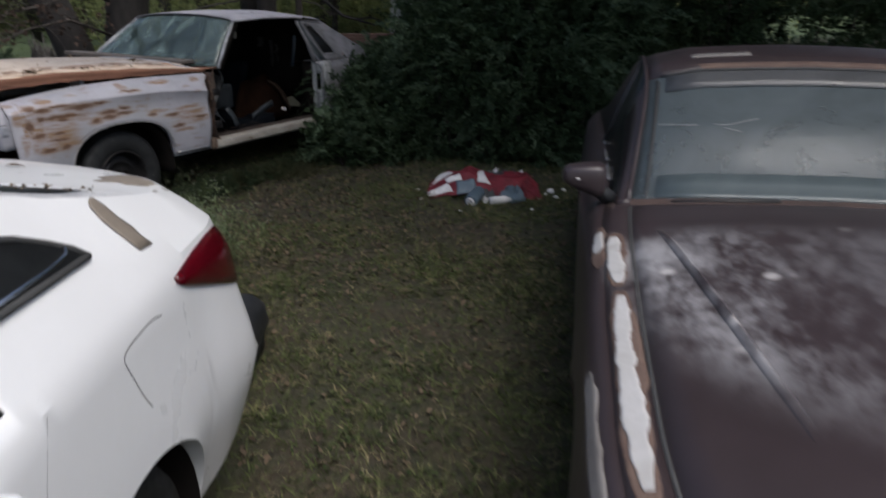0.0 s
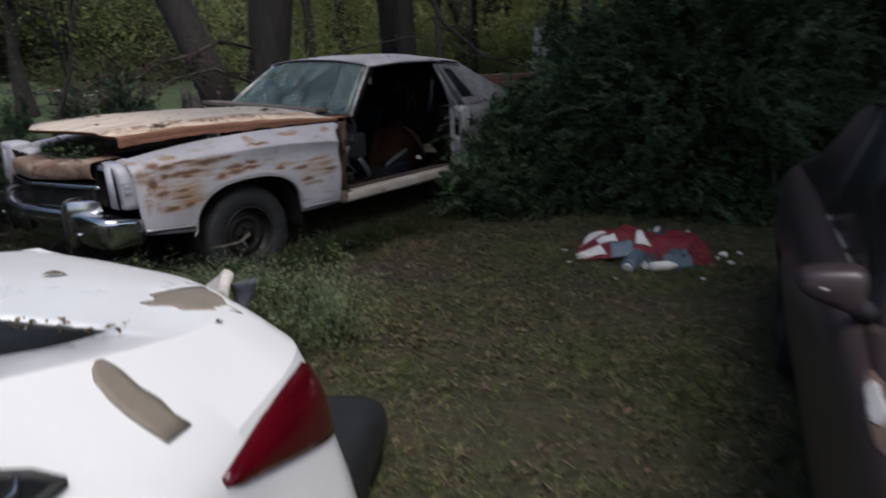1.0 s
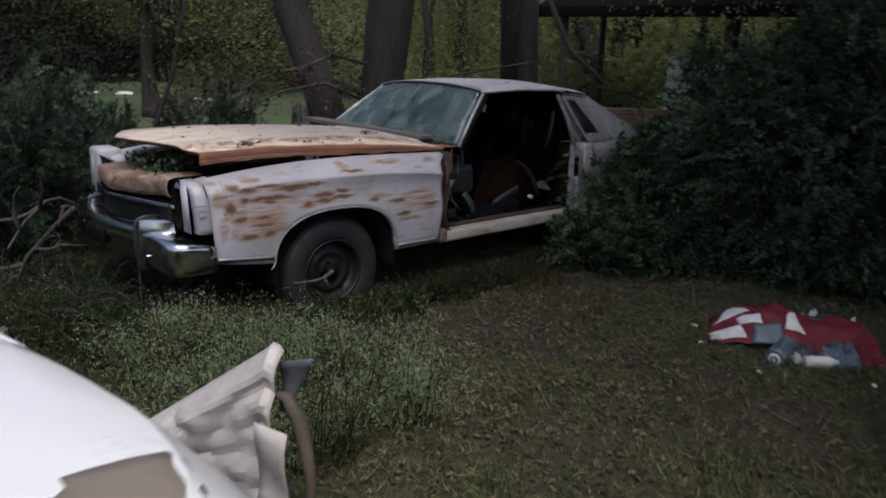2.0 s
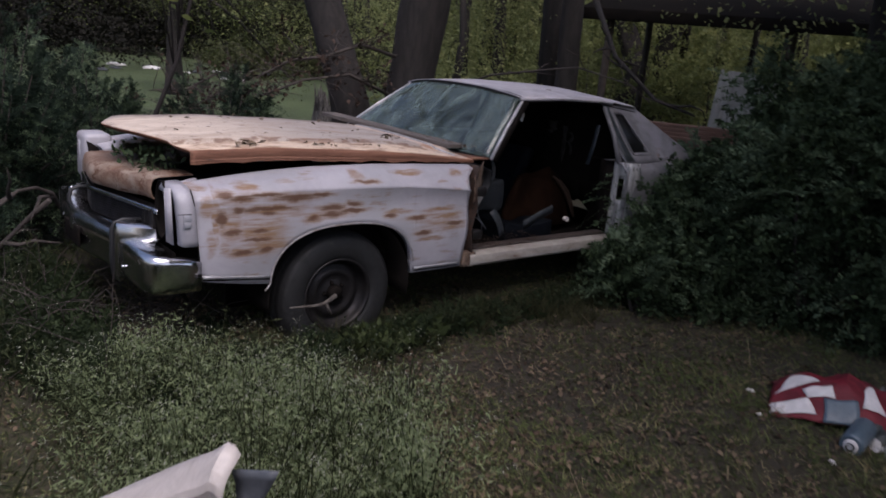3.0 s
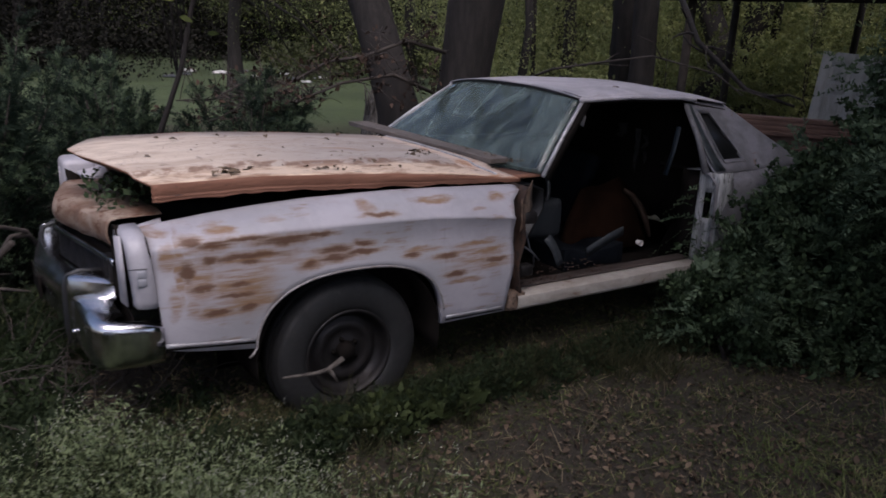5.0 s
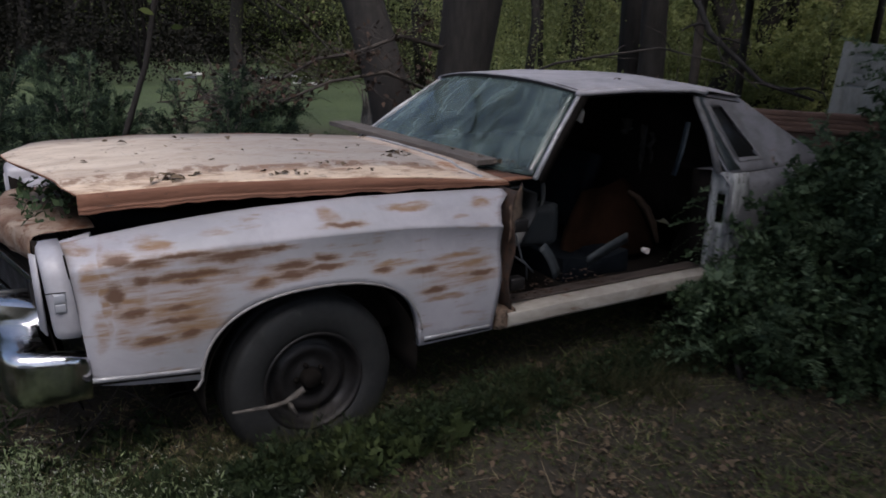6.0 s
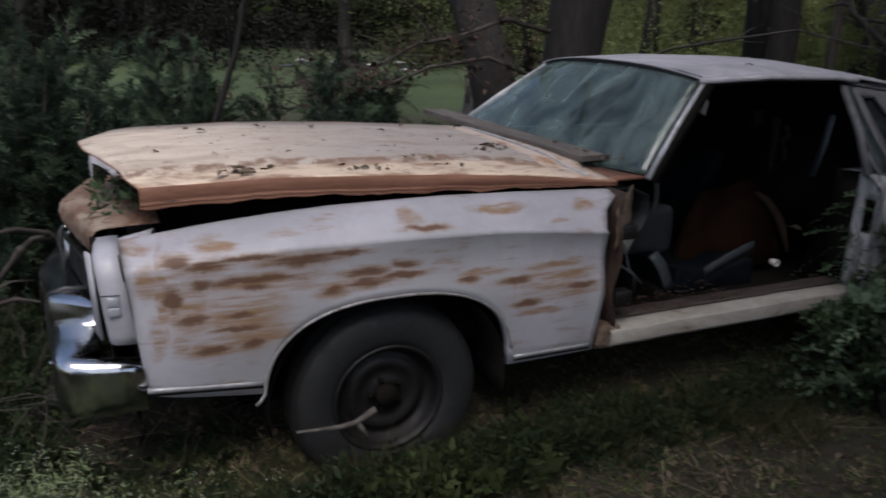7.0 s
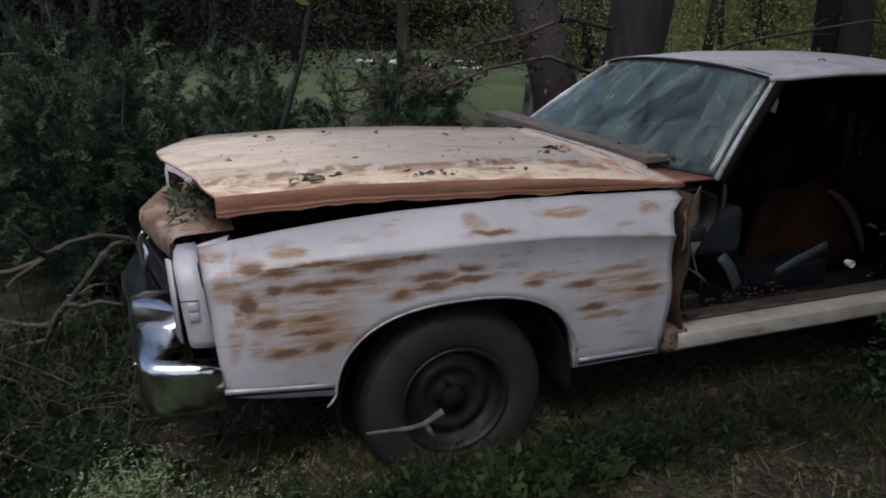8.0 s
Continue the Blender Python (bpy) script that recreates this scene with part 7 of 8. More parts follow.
def ring_spot(rng, a0, a1, d0, d1):
    a, d = rng.uniform(a0, a1), rng.uniform(d0, d1)
    return a, -math.sin(a) * d, math.cos(a) * d


def build_woods():
    """The far wood: uneven groups of trunks, shrubs along its edge, hanging boughs and leaves blackened for its shade.
    """
    rng = np.random.default_rng(77)
    lit, tops = [], []
    heart = None
    for k in range(190):
        if k % 5 == 0:
            heart = (rng.uniform(-0.2, 1.75), rng.uniform(29, 46))
        a, d = heart[0] + rng.normal(0, 0.045), heart[1] + rng.normal(0, 2.5)
        if a < 0.35:
            d = 15 + (d - 29) * 0.8
        d = max(d, 27 if a > 0.35 else 14.5)
        x, y = -math.sin(a) * d, math.cos(a) * d
        if -3.3 < x < 7.2 and 12.4 < y < 17.2:
            y = 17.6 + 0.6 * (y - 12.4)
        h, r = rng.uniform(7, 12), 0.05 + 0.20 * rng.uniform() ** 2.2
        lean = rng.normal(0, 0.8, 2)
        bow = rng.normal(0, 0.18, 2)
        far = part("woodland_tree", tube([(0, 0, -0.1), (lean[0] * 0.15 + bow[0], lean[1] * 0.15 + bow[1], h * 0.22), (lean[0] * 0.5 - bow[0], lean[1] * 0.5, h * 0.5), (lean[0], lean[1], h)], [1.25 * r, r, 0.7 * r, 0.04], 7), BARK, None)
        far.location = (x, y, 0)
        tagged(far, "tall bare-stemmed tree of the far wood", "tree", "far wood")
        for _ in range(10 if a < 0.46 else 0):
            lit.append((x + rng.normal(0, 2.2), y + rng.normal(0, 2.2), h * rng.uniform(0.12, 0.85)))
        for _ in range(3 if a < 0.46 else 0):
            lit.append((x + rng.normal(0, 1.5), y + rng.normal(0, 1.5), rng.uniform(0.2, 1.4)))

    # crowns above the view, added so the wood beneath falls into shade
    for ob in [o for o in scene.collection.objects if o.name.startswith("woodland_tree")]:
        if ob.location.x < -0.5 * ob.location.y:
            for _ in range(6):
                tops.append((ob.location.x + rng.normal(0, 1.5), ob.location.y + rng.normal(0, 1.5), rng.uniform(5.0, 11.0)))

    lit = [p for p in lit if not (-3.1 < p[0] < 7.0 and 12.6 < p[1] < 17.0)]

    def mass(name, centres, reach, per, squash, size, mat, label, shape=LEAF):
        pts = clumps(rng, centres, reach, per, squash)
        pts = pts[pts[:, 2] > 0.05]
        tagged(new(name, scatter(name, pts, size * rng.uniform(0.6, 1.4, len(pts)), mat, rng, shape)), label, "trees", kind="stuff")

    mass("wood_canopy", tops, 1.3, 48, 0.55, 0.36, LEAF_BUSH, "unseen high crowns added to shade the far wood")
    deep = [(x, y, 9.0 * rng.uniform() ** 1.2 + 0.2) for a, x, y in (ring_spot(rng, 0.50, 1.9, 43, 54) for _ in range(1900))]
    mass("wood_depth", deep, 1.0, 55, 0.8, 0.30, SHADED_THICKET, "leaves blackened for the shade deep in the far wood")
    back = [(x, y, rng.uniform(0.4, 11)) for a, x, y in (ring_spot(rng, -0.28, 0.62, 38, 52) for _ in range(350))]
    hedge = [(x, y, rng.uniform(0.3, 8)) for a, x, y in (ring_spot(rng, -0.95, -0.22, 24, 32) for _ in range(420))]
    mass("wood_hedge", hedge, 1.0, 60, 0.7, 0.22, LEAF_BUSH, "dark trees beyond the hedge")
    mass("wood_backing", back, 1.2, 56, 0.6, 0.30, LEAF_WOOD, "dim leaf mass deep in the wood")
    edge = []
    for k in range(16):
        a, x, y = ring_spot(rng, 0.40, 0.64, 29, 40)
        top = rng.uniform(0.4, 2.2)
        for _ in range(int(rng.integers(5, 14))):
            edge.append((x + rng.normal(0, 0.8), y + rng.normal(0, 0.8), top * rng.uniform(0.1, 1)))
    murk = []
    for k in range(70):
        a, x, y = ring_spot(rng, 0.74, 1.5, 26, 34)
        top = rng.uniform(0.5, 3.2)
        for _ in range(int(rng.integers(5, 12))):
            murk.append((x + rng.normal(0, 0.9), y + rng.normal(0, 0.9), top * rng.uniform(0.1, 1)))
    mass("wood_thicket", murk, 0.5, 60, 0.7, 0.13, SHADED_THICKET, "thicket blackened for the shade of the far wood")
    mass("wood_edge_shrubs", edge, 0.38, 70, 0.7, 0.15, DIM_LEAF, "low olive shrubs along the wood's edge")
    under = [(x, y, 4.6 * rng.uniform() + 0.1) for a, x, y in (ring_spot(rng, -0.22, 0.34, 18.5, 25) for _ in range(380))]
    mass("wood_undergrowth", under, 0.75, 260, 0.6, 0.06, MID_LEAF, "dim green undergrowth behind the shed")
    boughs = []
    for k in range(40):
        a, x, y = ring_spot(rng, 0.30, 0.72, 24, 38)
        low = rng.uniform(2.0, 4.5)
        for _ in range(9):
            boughs.append((x + rng.normal(0, 1.1), y + rng.normal(0, 1.1), low + abs(rng.normal(0, 1.0))))
    mass("wood_boughs", boughs, 0.5, 110, 0.5, 0.085, DIM_LEAF, "olive leaves of boughs hanging before the far wood", OVAL)
    mass("wood_foliage", lit, 0.8, 300, 0.42, 0.062, LEAF_WOOD, "far foliage of the wood")


build_woods()


def build_backdrop():
    """The closed depth of the wood, far behind all else, with an uneven top and painted shade."""
    m, nt, b = tree_of("deep_wood")
    v = coords(nt)
    leaf, mass, stem = noise_of(nt, v, 1.6, 6, 0.7), noise_of(nt, v, 0.16, 5, 0.6, 0.4), noise_of(nt, coords(nt, (1, 1, 0.06)), 0.7, 3, 0.6)
    tc = nt.nodes.new("ShaderNodeTexCoord")
    sep = nt.nodes.new("ShaderNodeSeparateXYZ")
    nt.links.new(tc.outputs["Object"], sep.inputs[0])
    # forest shade is in the colour: near black, olive towards the lit middle
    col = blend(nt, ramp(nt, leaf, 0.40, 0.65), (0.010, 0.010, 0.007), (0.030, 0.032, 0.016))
    lit_side = calc(nt, "MULTIPLY", ramp(nt, sep.outputs["X"], -32.0, -18.0), ramp(nt, sep.outputs["X"], 12.0, 24.0, 1, 0))
    col = blend(nt, calc(nt, "MULTIPLY", lit_side, ramp(nt, calc(nt, "ADD", calc(nt, "MULTIPLY", mass, 0.6), calc(nt, "MULTIPLY", leaf, 0.4)), 0.42, 0.60, 0.1, 1.0)), col, (0.115, 0.128, 0.050))
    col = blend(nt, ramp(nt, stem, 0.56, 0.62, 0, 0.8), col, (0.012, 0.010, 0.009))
    nt.links.new(col, b.inputs["Base Color"])
    b.inputs["Roughness"].default_value, b.inputs["Specular IOR Level"].default_value = 0.95, 0.05
    bumped(nt, b, leaf, 0.8, 0.4)
    rows = []
    for a in np.linspace(-1.15, 2.05, 160):
        top = 11.0 + 5.0 * noise.noise(Vector((a * 9, 1.0, 0))) + 2.0 * noise.noise(Vector((a * 40, 2.0, 0)))
        d = 60 + 3 * noise.noise(Vector((a * 14, 5.0, 0)))
        rows.append([(-math.sin(a) * d, math.cos(a) * d, -0.2 + (top + 0.2) * h) for h in (0, 0.3, 0.6, 0.85, 1)])
    tagged(part("backdrop", sheet(rows), m, None, thick=0.3), "closed depth of the far wood with its shade painted in", "backdrop", kind="structure")


build_backdrop()


rng1 = np.random.default_rng(12)
for bx, by, hx, hz in ((-3.2, 17.5, 2.2, 3.4), (0.2, 19.5, 2.6, 3.8), (-7.5, 21.0, 2.8, 3.6), (3.4, 20.5, 2.4, 3.6), (-1.4, 18.9, 1.6, 3.2), (1.6, 19.2, 1.8, 3.2)):
    bush_thing("young_tree", (bx, by, 0), "young yellow-green tree at the wood's edge", "tree", LEAF_WOOD, mound(rng1, 300, (hx, 1.3), hz, 0.3, bx), 0.6, 64, 0.062, int(40 + by), 8)


# ---- weeds with white flowers, grass, dry leaves ----
def in_weeds(x, y):
    """How thick the weeds stand: before the coupe's nose and left of the lawn."""
    d = noise.noise(Vector((x * 1.1, y * 1.1, 3.0)))
    e = (y - 5.05) + 0.55 * (x + 2.6)
    inside = 1.0 if x < -1.5 - 0.25 * (y - 4.2) ** 2 and y < 5.3 + 0.2 * d else 0.0
    return (0.3 if x < -3.35 and y > 4.3 else 0.45 if y > 4.75 else 1.0) * inside * (1.0 if e < 0.15 or x < -3.4 else 0.25) * (0.65 + 0.8 * d)


def build_weeds():
    rng = np.random.default_rng(5)
    stems, leaves, blooms = bmesh.new(), [], []
    n, heart, grown = 0, None, 0.3
    while n < 1000:
        if n % 8 == 0 or not heart:
            heart = (rng.uniform(-5.2, -1.2), rng.uniform(2.4, 5.5))
            if rng.uniform() > in_weeds(*heart):
                heart = None
                continue
            grown = rng.uniform(0.20, 0.50)
        x, y = heart[0] + rng.normal(0, 0.05), heart[1] + rng.normal(0, 0.05)
        n += 1
        q = WRECK.inverted() @ Vector((x, y, 0))
        if q.y < 1.18 and q.x < 1.25:
            continue
        h = grown * rng.uniform(0.75, 1.15)
        tip = Vector((x + 1.6 * (x - heart[0]) + rng.normal(0, 0.05), y + 1.6 * (y - heart[1]) + rng.normal(0, 0.05), h))
        foot = Vector((x, y, 0))
        tube([foot, foot.lerp(tip, 0.5) + Vector((0, 0, 0.03)), tip], [0.004, 0.003, 0.0015], 3, stems, False)
        for s in np.linspace(0.1, 0.98, 48):
            p = foot.lerp(tip, s)
            leaves.append((p.x + rng.normal(0, 0.035), p.y + rng.normal(0, 0.035), p.z + rng.normal(0, 0.012)))
        for _ in range(int(rng.integers(1, 8)) if rng.uniform() < 0.6 else 0):
            q = tip + Vector(rng.normal(0, 1, 3) * (0.055, 0.055, 0.04))
            blooms.append(tuple(q))
    pale, hearts = [], []
    spots = ((-2.5, 4.25, 0.30, 0.20), (-2.1, 4.25, 0.28, 0.20), (-1.60, 4.35, 0.15, 0.12), (-2.35, 4.50, 0.26, 0.12), (-1.95, 3.9, 0.2, 0.3))
    for k in range(480):
        if k % 5 == 0:
            hearts = [(c[0] + rng.normal(0, c[2]), c[1] + rng.normal(0, c[3]), rng.uniform(0.18, 0.40)) for c in spots] if k % 40 == 0 else hearts
        hx, hy, hh = hearts[k % 5]
        dx, dy = rng.normal(0, 0.04, 2)
        foot = Vector((hx + dx, hy + dy, 0))
        tip = foot + Vector((2.2 * dx + rng.normal(0, 0.04), 2.2 * dy + rng.normal(0, 0.04), hh * rng.uniform(0.7, 1.15)))
        tube([foot, foot.lerp(tip, 0.5) + Vector((0, 0, 0.03)), tip], [0.004, 0.003, 0.0015], 3, stems, False)
        for q in np.linspace(0.15, 1.0, 130):
            p = foot.lerp(tip, q)
            pale.append((p.x + rng.normal(0, 0.04), p.y + rng.normal(0, 0.04), p.z + rng.normal(0, 0.014)))
        for _ in range(int(rng.integers(0, 14))):
            blooms.append(tuple(tip + Vector(rng.normal(0, 1, 3) * (0.055, 0.055, 0.03))))
    tagged(new("pale_weed_leaves", scatter("pale_weed_leaves", np.array(pale), 0.019 * rng.uniform(0.5, 1.6, len(pale)), PALE_WEED, rng, NEEDLE * (1.6, 1, 1))), "pale fuzzy green weed clumps", "weeds", kind="stuff")
    tagged(part("weed_stems", stems, LEAF_WEED, None), "green weed stems before the coupe", "weeds", kind="stuff")
    tagged(new("weed_leaves", scatter("weed_leaves", np.array(leaves), 0.030 * rng.uniform(0.5, 1.6, len(leaves)), LEAF_WEED, rng, NEEDLE)), "narrow green weed leaves", "weeds", kind="stuff")
    b = np.repeat(np.array(blooms), 3, 0) + rng.normal(0, 0.004, (3 * len(blooms), 3))
    tagged(new("weed_flowers", scatter("weed_flowers", b, 0.0052 * rng.uniform(0.7, 1.3, len(b)), PETAL, rng, LEAF * (1.6, 1, 1))), "tiny white weed flowers", "flowers", kind="stuff")


build_weeds()


def build_leafy_weeds():
    """Broad-leaved weeds under the coupe's nose, round its wheel and along its sill."""
    rng = np.random.default_rng(61)
    roots, ways, reach = [], [], []
    while len(roots) < 3300:
        x, y = rng.uniform(-4.7, -2.2), rng.uniform(4.3, 5.6)
        lush = 0.5 + 0.9 * noise.noise(Vector((x * 1.6, y * 1.6, 5.0)))
        q = WRECK.inverted() @ Vector((x, y, 0))
        if rng.uniform() > lush * (0.12 if q.y < 1.10 and q.x < 1.15 else 1.0) or (q.y < 0.45 and q.x < 1.0) or (q.x < 0.45 and q.y < 1.0):
            continue
        for _ in range(3):
            roots.append((x + rng.normal(0, 0.02), y + rng.normal(0, 0.02), 0.0))
            ways.append((*rng.normal(0, 0.45, 2), 1.0))
            reach.append(rng.uniform(0.10, 0.30) * (0.45 if q.y < 1.08 and q.x < 1.15 else 1.0))
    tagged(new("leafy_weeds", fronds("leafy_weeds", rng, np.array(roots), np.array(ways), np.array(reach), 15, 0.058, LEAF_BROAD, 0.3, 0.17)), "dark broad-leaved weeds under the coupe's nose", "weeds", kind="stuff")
    roots, ways, reach = [], [], []
    for k in range(900):
        s, w = (rng.normal(-0.42, 0.20), rng.normal(1.03, 0.05)) if k < 230 else (rng.normal(0.12, 0.26), rng.normal(1.09, 0.06)) if k < 560 else (rng.uniform(-2.4, -0.3), rng.normal(1.0, 0.09))
        q = WRECK @ Vector((s, w, 0))
        for _ in range(2):
            roots.append((q.x, q.y, 0.0))
            ways.append((*rng.normal(0, 0.5, 2), 1.0))
            reach.append(rng.uniform(0.06, 0.19))
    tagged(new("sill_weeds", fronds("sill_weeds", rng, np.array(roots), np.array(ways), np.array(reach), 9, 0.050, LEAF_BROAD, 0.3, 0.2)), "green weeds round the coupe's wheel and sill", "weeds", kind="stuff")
    roots, ways, reach = [], [], []
    for k in range(46):
        q = WRECK @ Vector((rng.normal(-0.12, 0.17), rng.normal(1.13, 0.04), 0))
        roots.append((q.x, q.y, 0.0))
        ways.append((*rng.normal(0, 0.4, 2), 1.0))
        reach.append(rng.uniform(0.10, 0.24))
    tagged(new("wheel_weeds", fronds("wheel_weeds", rng, np.array(roots), np.array(ways), np.array(reach), 12, 0.085, CLOVER, 0.3, 0.24)), "fresh green lobed weeds at the coupe's wheel", "weeds", kind="stuff")


build_leafy_weeds()


def build_grass():
    rng = np.random.default_rng(9)
    n = 480000
    x, y = rng.uniform(-5.0, 3.0, n), 8.3 * rng.uniform(0, 1, n) ** 0.85 + 0.2
    # tufts: blades crowd towards the nodes of an uneven grid
    gx, gy = np.round(x / 0.045), np.round(y / 0.045)
    jig = np.sin(gx * 12.9898 + gy * 78.233) * 43758.5453
    jig -= np.floor(jig)
    pull = 0.55 * (jig > 0.25)
    x, y = x + pull * (gx * 0.045 + 0.03 * (jig - 0.5) - x), y + pull * (gy * 0.045 + 0.03 * (0.5 - jig) - y)
    tall = np.array([0.5 + 0.5 * noise.noise(Vector((a * 1.3, b * 1.3, 0))) + 0.35 * noise.noise(Vector((a * 5, b * 5, 4))) for a, b in zip(x, y)])
    tall = np.clip(tall, 0.05, 1.2)
    bare = np.exp(-((x + 2.0) / 2.3) ** 2 - ((y - 6.4) / 1.3) ** 2)
    keep = rng.uniform(0, 1, n) < (0.06 + 1.1 * tall) * (0.45 + 0.8 * jig) * (1 - 0.50 * np.maximum(bare, np.exp(-((x + 3.5) / 1.3) ** 2 - ((y - 5.0) / 0.9) ** 2)))
    x, y, tall, jig = x[keep], y[keep], tall[keep], jig[keep]
    base = np.stack([x, y, np.array([ground_height(a, b) for a, b in zip(x, y)]) - 0.004], -1)
    h = rng.uniform(0.012, 0.044, len(x)) * (0.6 + 0.8 * tall) * (0.6 + 0.8 * jig)
    az = rng.uniform(0, 2 * math.pi, len(x))
    side = np.stack([np.cos(az), np.sin(az), 0 * az], -1) * rng.uniform(0.0018, 0.0046, len(x))[:, None]
    lean = rng.normal(0, 1.25, (len(x), 2)) * h[:, None]
    tip = base + np.concatenate([lean, h[:, None]], 1)
    verts = np.stack([base - side, base + side, tip], 1).reshape(-1, 3)
    tagged(new("grass", np_mesh("grass", verts, np.arange(len(verts)).reshape(-1, 3), GRASS)), "short dull green and straw lawn grass", "grass", kind="stuff")
    c = 30000
    p = np.stack([rng.uniform(-2.5, 2.5, c), rng.uniform(0.5, 7.0, c), np.zeros(c)], -1)
    p = p[rng.uniform(0, 1, c) < np.array([0.35 + 0.9 * noise.noise(Vector((a * 2.2, b * 2.2, 6))) for a, b in p[:, :2]])]
    p[:, 2] = [ground_height(a, b) + 0.012 for a, b in p[:, :2]]
    p[:, 2] += rng.uniform(0, 0.02, len(p))
    tagged(new("clover", scatter("clover", p, rng.uniform(0.010, 0.022, len(p)), CLOVER, rng, OVAL * (1.7, 1, 1), 0.45)), "small green clover leaves in the lawn", "clover", kind="stuff")
    def strands(name, k, x0, x1, y0, y1, reach, mat, label, seed):
        """Dry stalks and blades lying about, a little raised."""
        g = np.random.default_rng(seed)
        p = np.stack([g.uniform(x0, x1, k), g.uniform(y0, y1, k), np.zeros(k)], -1)
        p = p[g.uniform(0, 1, k) < np.array([0.45 + 0.9 * noise.noise(Vector((a * 1.7, b * 1.7, seed))) for a, b in p[:, :2]])]
        k = len(p)
        p[:, 2] = [ground_height(a, b) + 0.012 for a, b in p[:, :2]]
        p[:, 2] += g.uniform(0, 0.025, k)
        way, long = g.uniform(0, 2 * math.pi, k), reach * g.uniform(0.4, 1.4, k)
        d = np.stack([np.cos(way), np.sin(way), g.normal(0.1, 0.25, k)], -1) * long[:, None]
        w = np.stack([-np.sin(way), np.cos(way), 0 * way], -1) * g.uniform(0.0012, 0.0030, k)[:, None]
        verts = np.stack([p - w, p + w, p + d + 0.5 * w, p + d - 0.5 * w], 1).reshape(-1, 3)
        tagged(new(name, np_mesh(name, verts, np.arange(len(verts)).reshape(-1, 4), mat)), label, "straw", kind="stuff")

    strands("straw", 14000, -4.2, 2.6, 0.4, 7.6, 0.05, STRAW, "pale dry straw lying in the lawn", 3)
    strands("dead_stalks", 700, -3.6, 0.6, 4.6, 7.2, 0.16, STRAW, "thin dry stalks lying before the coupe", 5)
    m = 230000
    p = np.stack([rng.uniform(-4, 3, m), rng.uniform(0.5, 8.2, m), np.zeros(m)], -1)
    thick = np.array([math.exp(-((a + 1.2) / 1.3) ** 2 - ((b - 5.4) / 1.5) ** 2) + 0.35 * noise.noise(Vector((a, b, 8))) + 0.9 * noise.noise(Vector((a * 6, b * 6, 2))) for a, b in p[:, :2]])
    p = p[rng.uniform(0, 1, m) < 0.06 + 0.34 * thick]
    m = len(p)
    p[:, 2] = [ground_height(a, b) + 0.006 for a, b in p[:, :2]]
    p[:, 2] += rng.uniform(0, 0.015, m)
    tagged(new("dry_leaves", scatter("dry_leaves", p, 0.007 + 0.036 * rng.uniform(0, 1, m) ** 2.6, LITTER, rng, OVAL * (1.2, 1, 2.5), 0.5)), "brown dry leaves on the lawn", "leaf litter", kind="stuff")
    # taller grass beside the coupe, its shade put into the darker blade colour
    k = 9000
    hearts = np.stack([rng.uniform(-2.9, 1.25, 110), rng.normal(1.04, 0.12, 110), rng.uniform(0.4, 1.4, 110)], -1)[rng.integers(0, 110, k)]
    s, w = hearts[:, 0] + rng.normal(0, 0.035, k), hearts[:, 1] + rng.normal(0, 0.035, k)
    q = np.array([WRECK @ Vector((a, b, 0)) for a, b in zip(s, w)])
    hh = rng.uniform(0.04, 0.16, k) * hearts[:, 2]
    az = rng.uniform(0, 2 * math.pi, k)
    side = np.stack([np.cos(az), np.sin(az), 0 * az], -1) * 0.0028
    mid = q + np.concatenate([rng.normal(0, 0.25, (k, 2)) * hh[:, None], 0.6 * hh[:, None]], 1)
    tip = mid + np.concatenate([rng.normal(0, 0.5, (k, 2)) * hh[:, None], 0.35 * hh[:, None]], 1)
    verts = np.stack([q - side, q + side, tip], 1).reshape(-1, 3)
    tagged(new("tall_grass", np_mesh("tall_grass", verts, np.arange(len(verts)).reshape(-1, 3), SHADE_GRASS)), "taller tufts of grass along the coupe, toned down for its shade", "grass", kind="stuff")


build_grass()


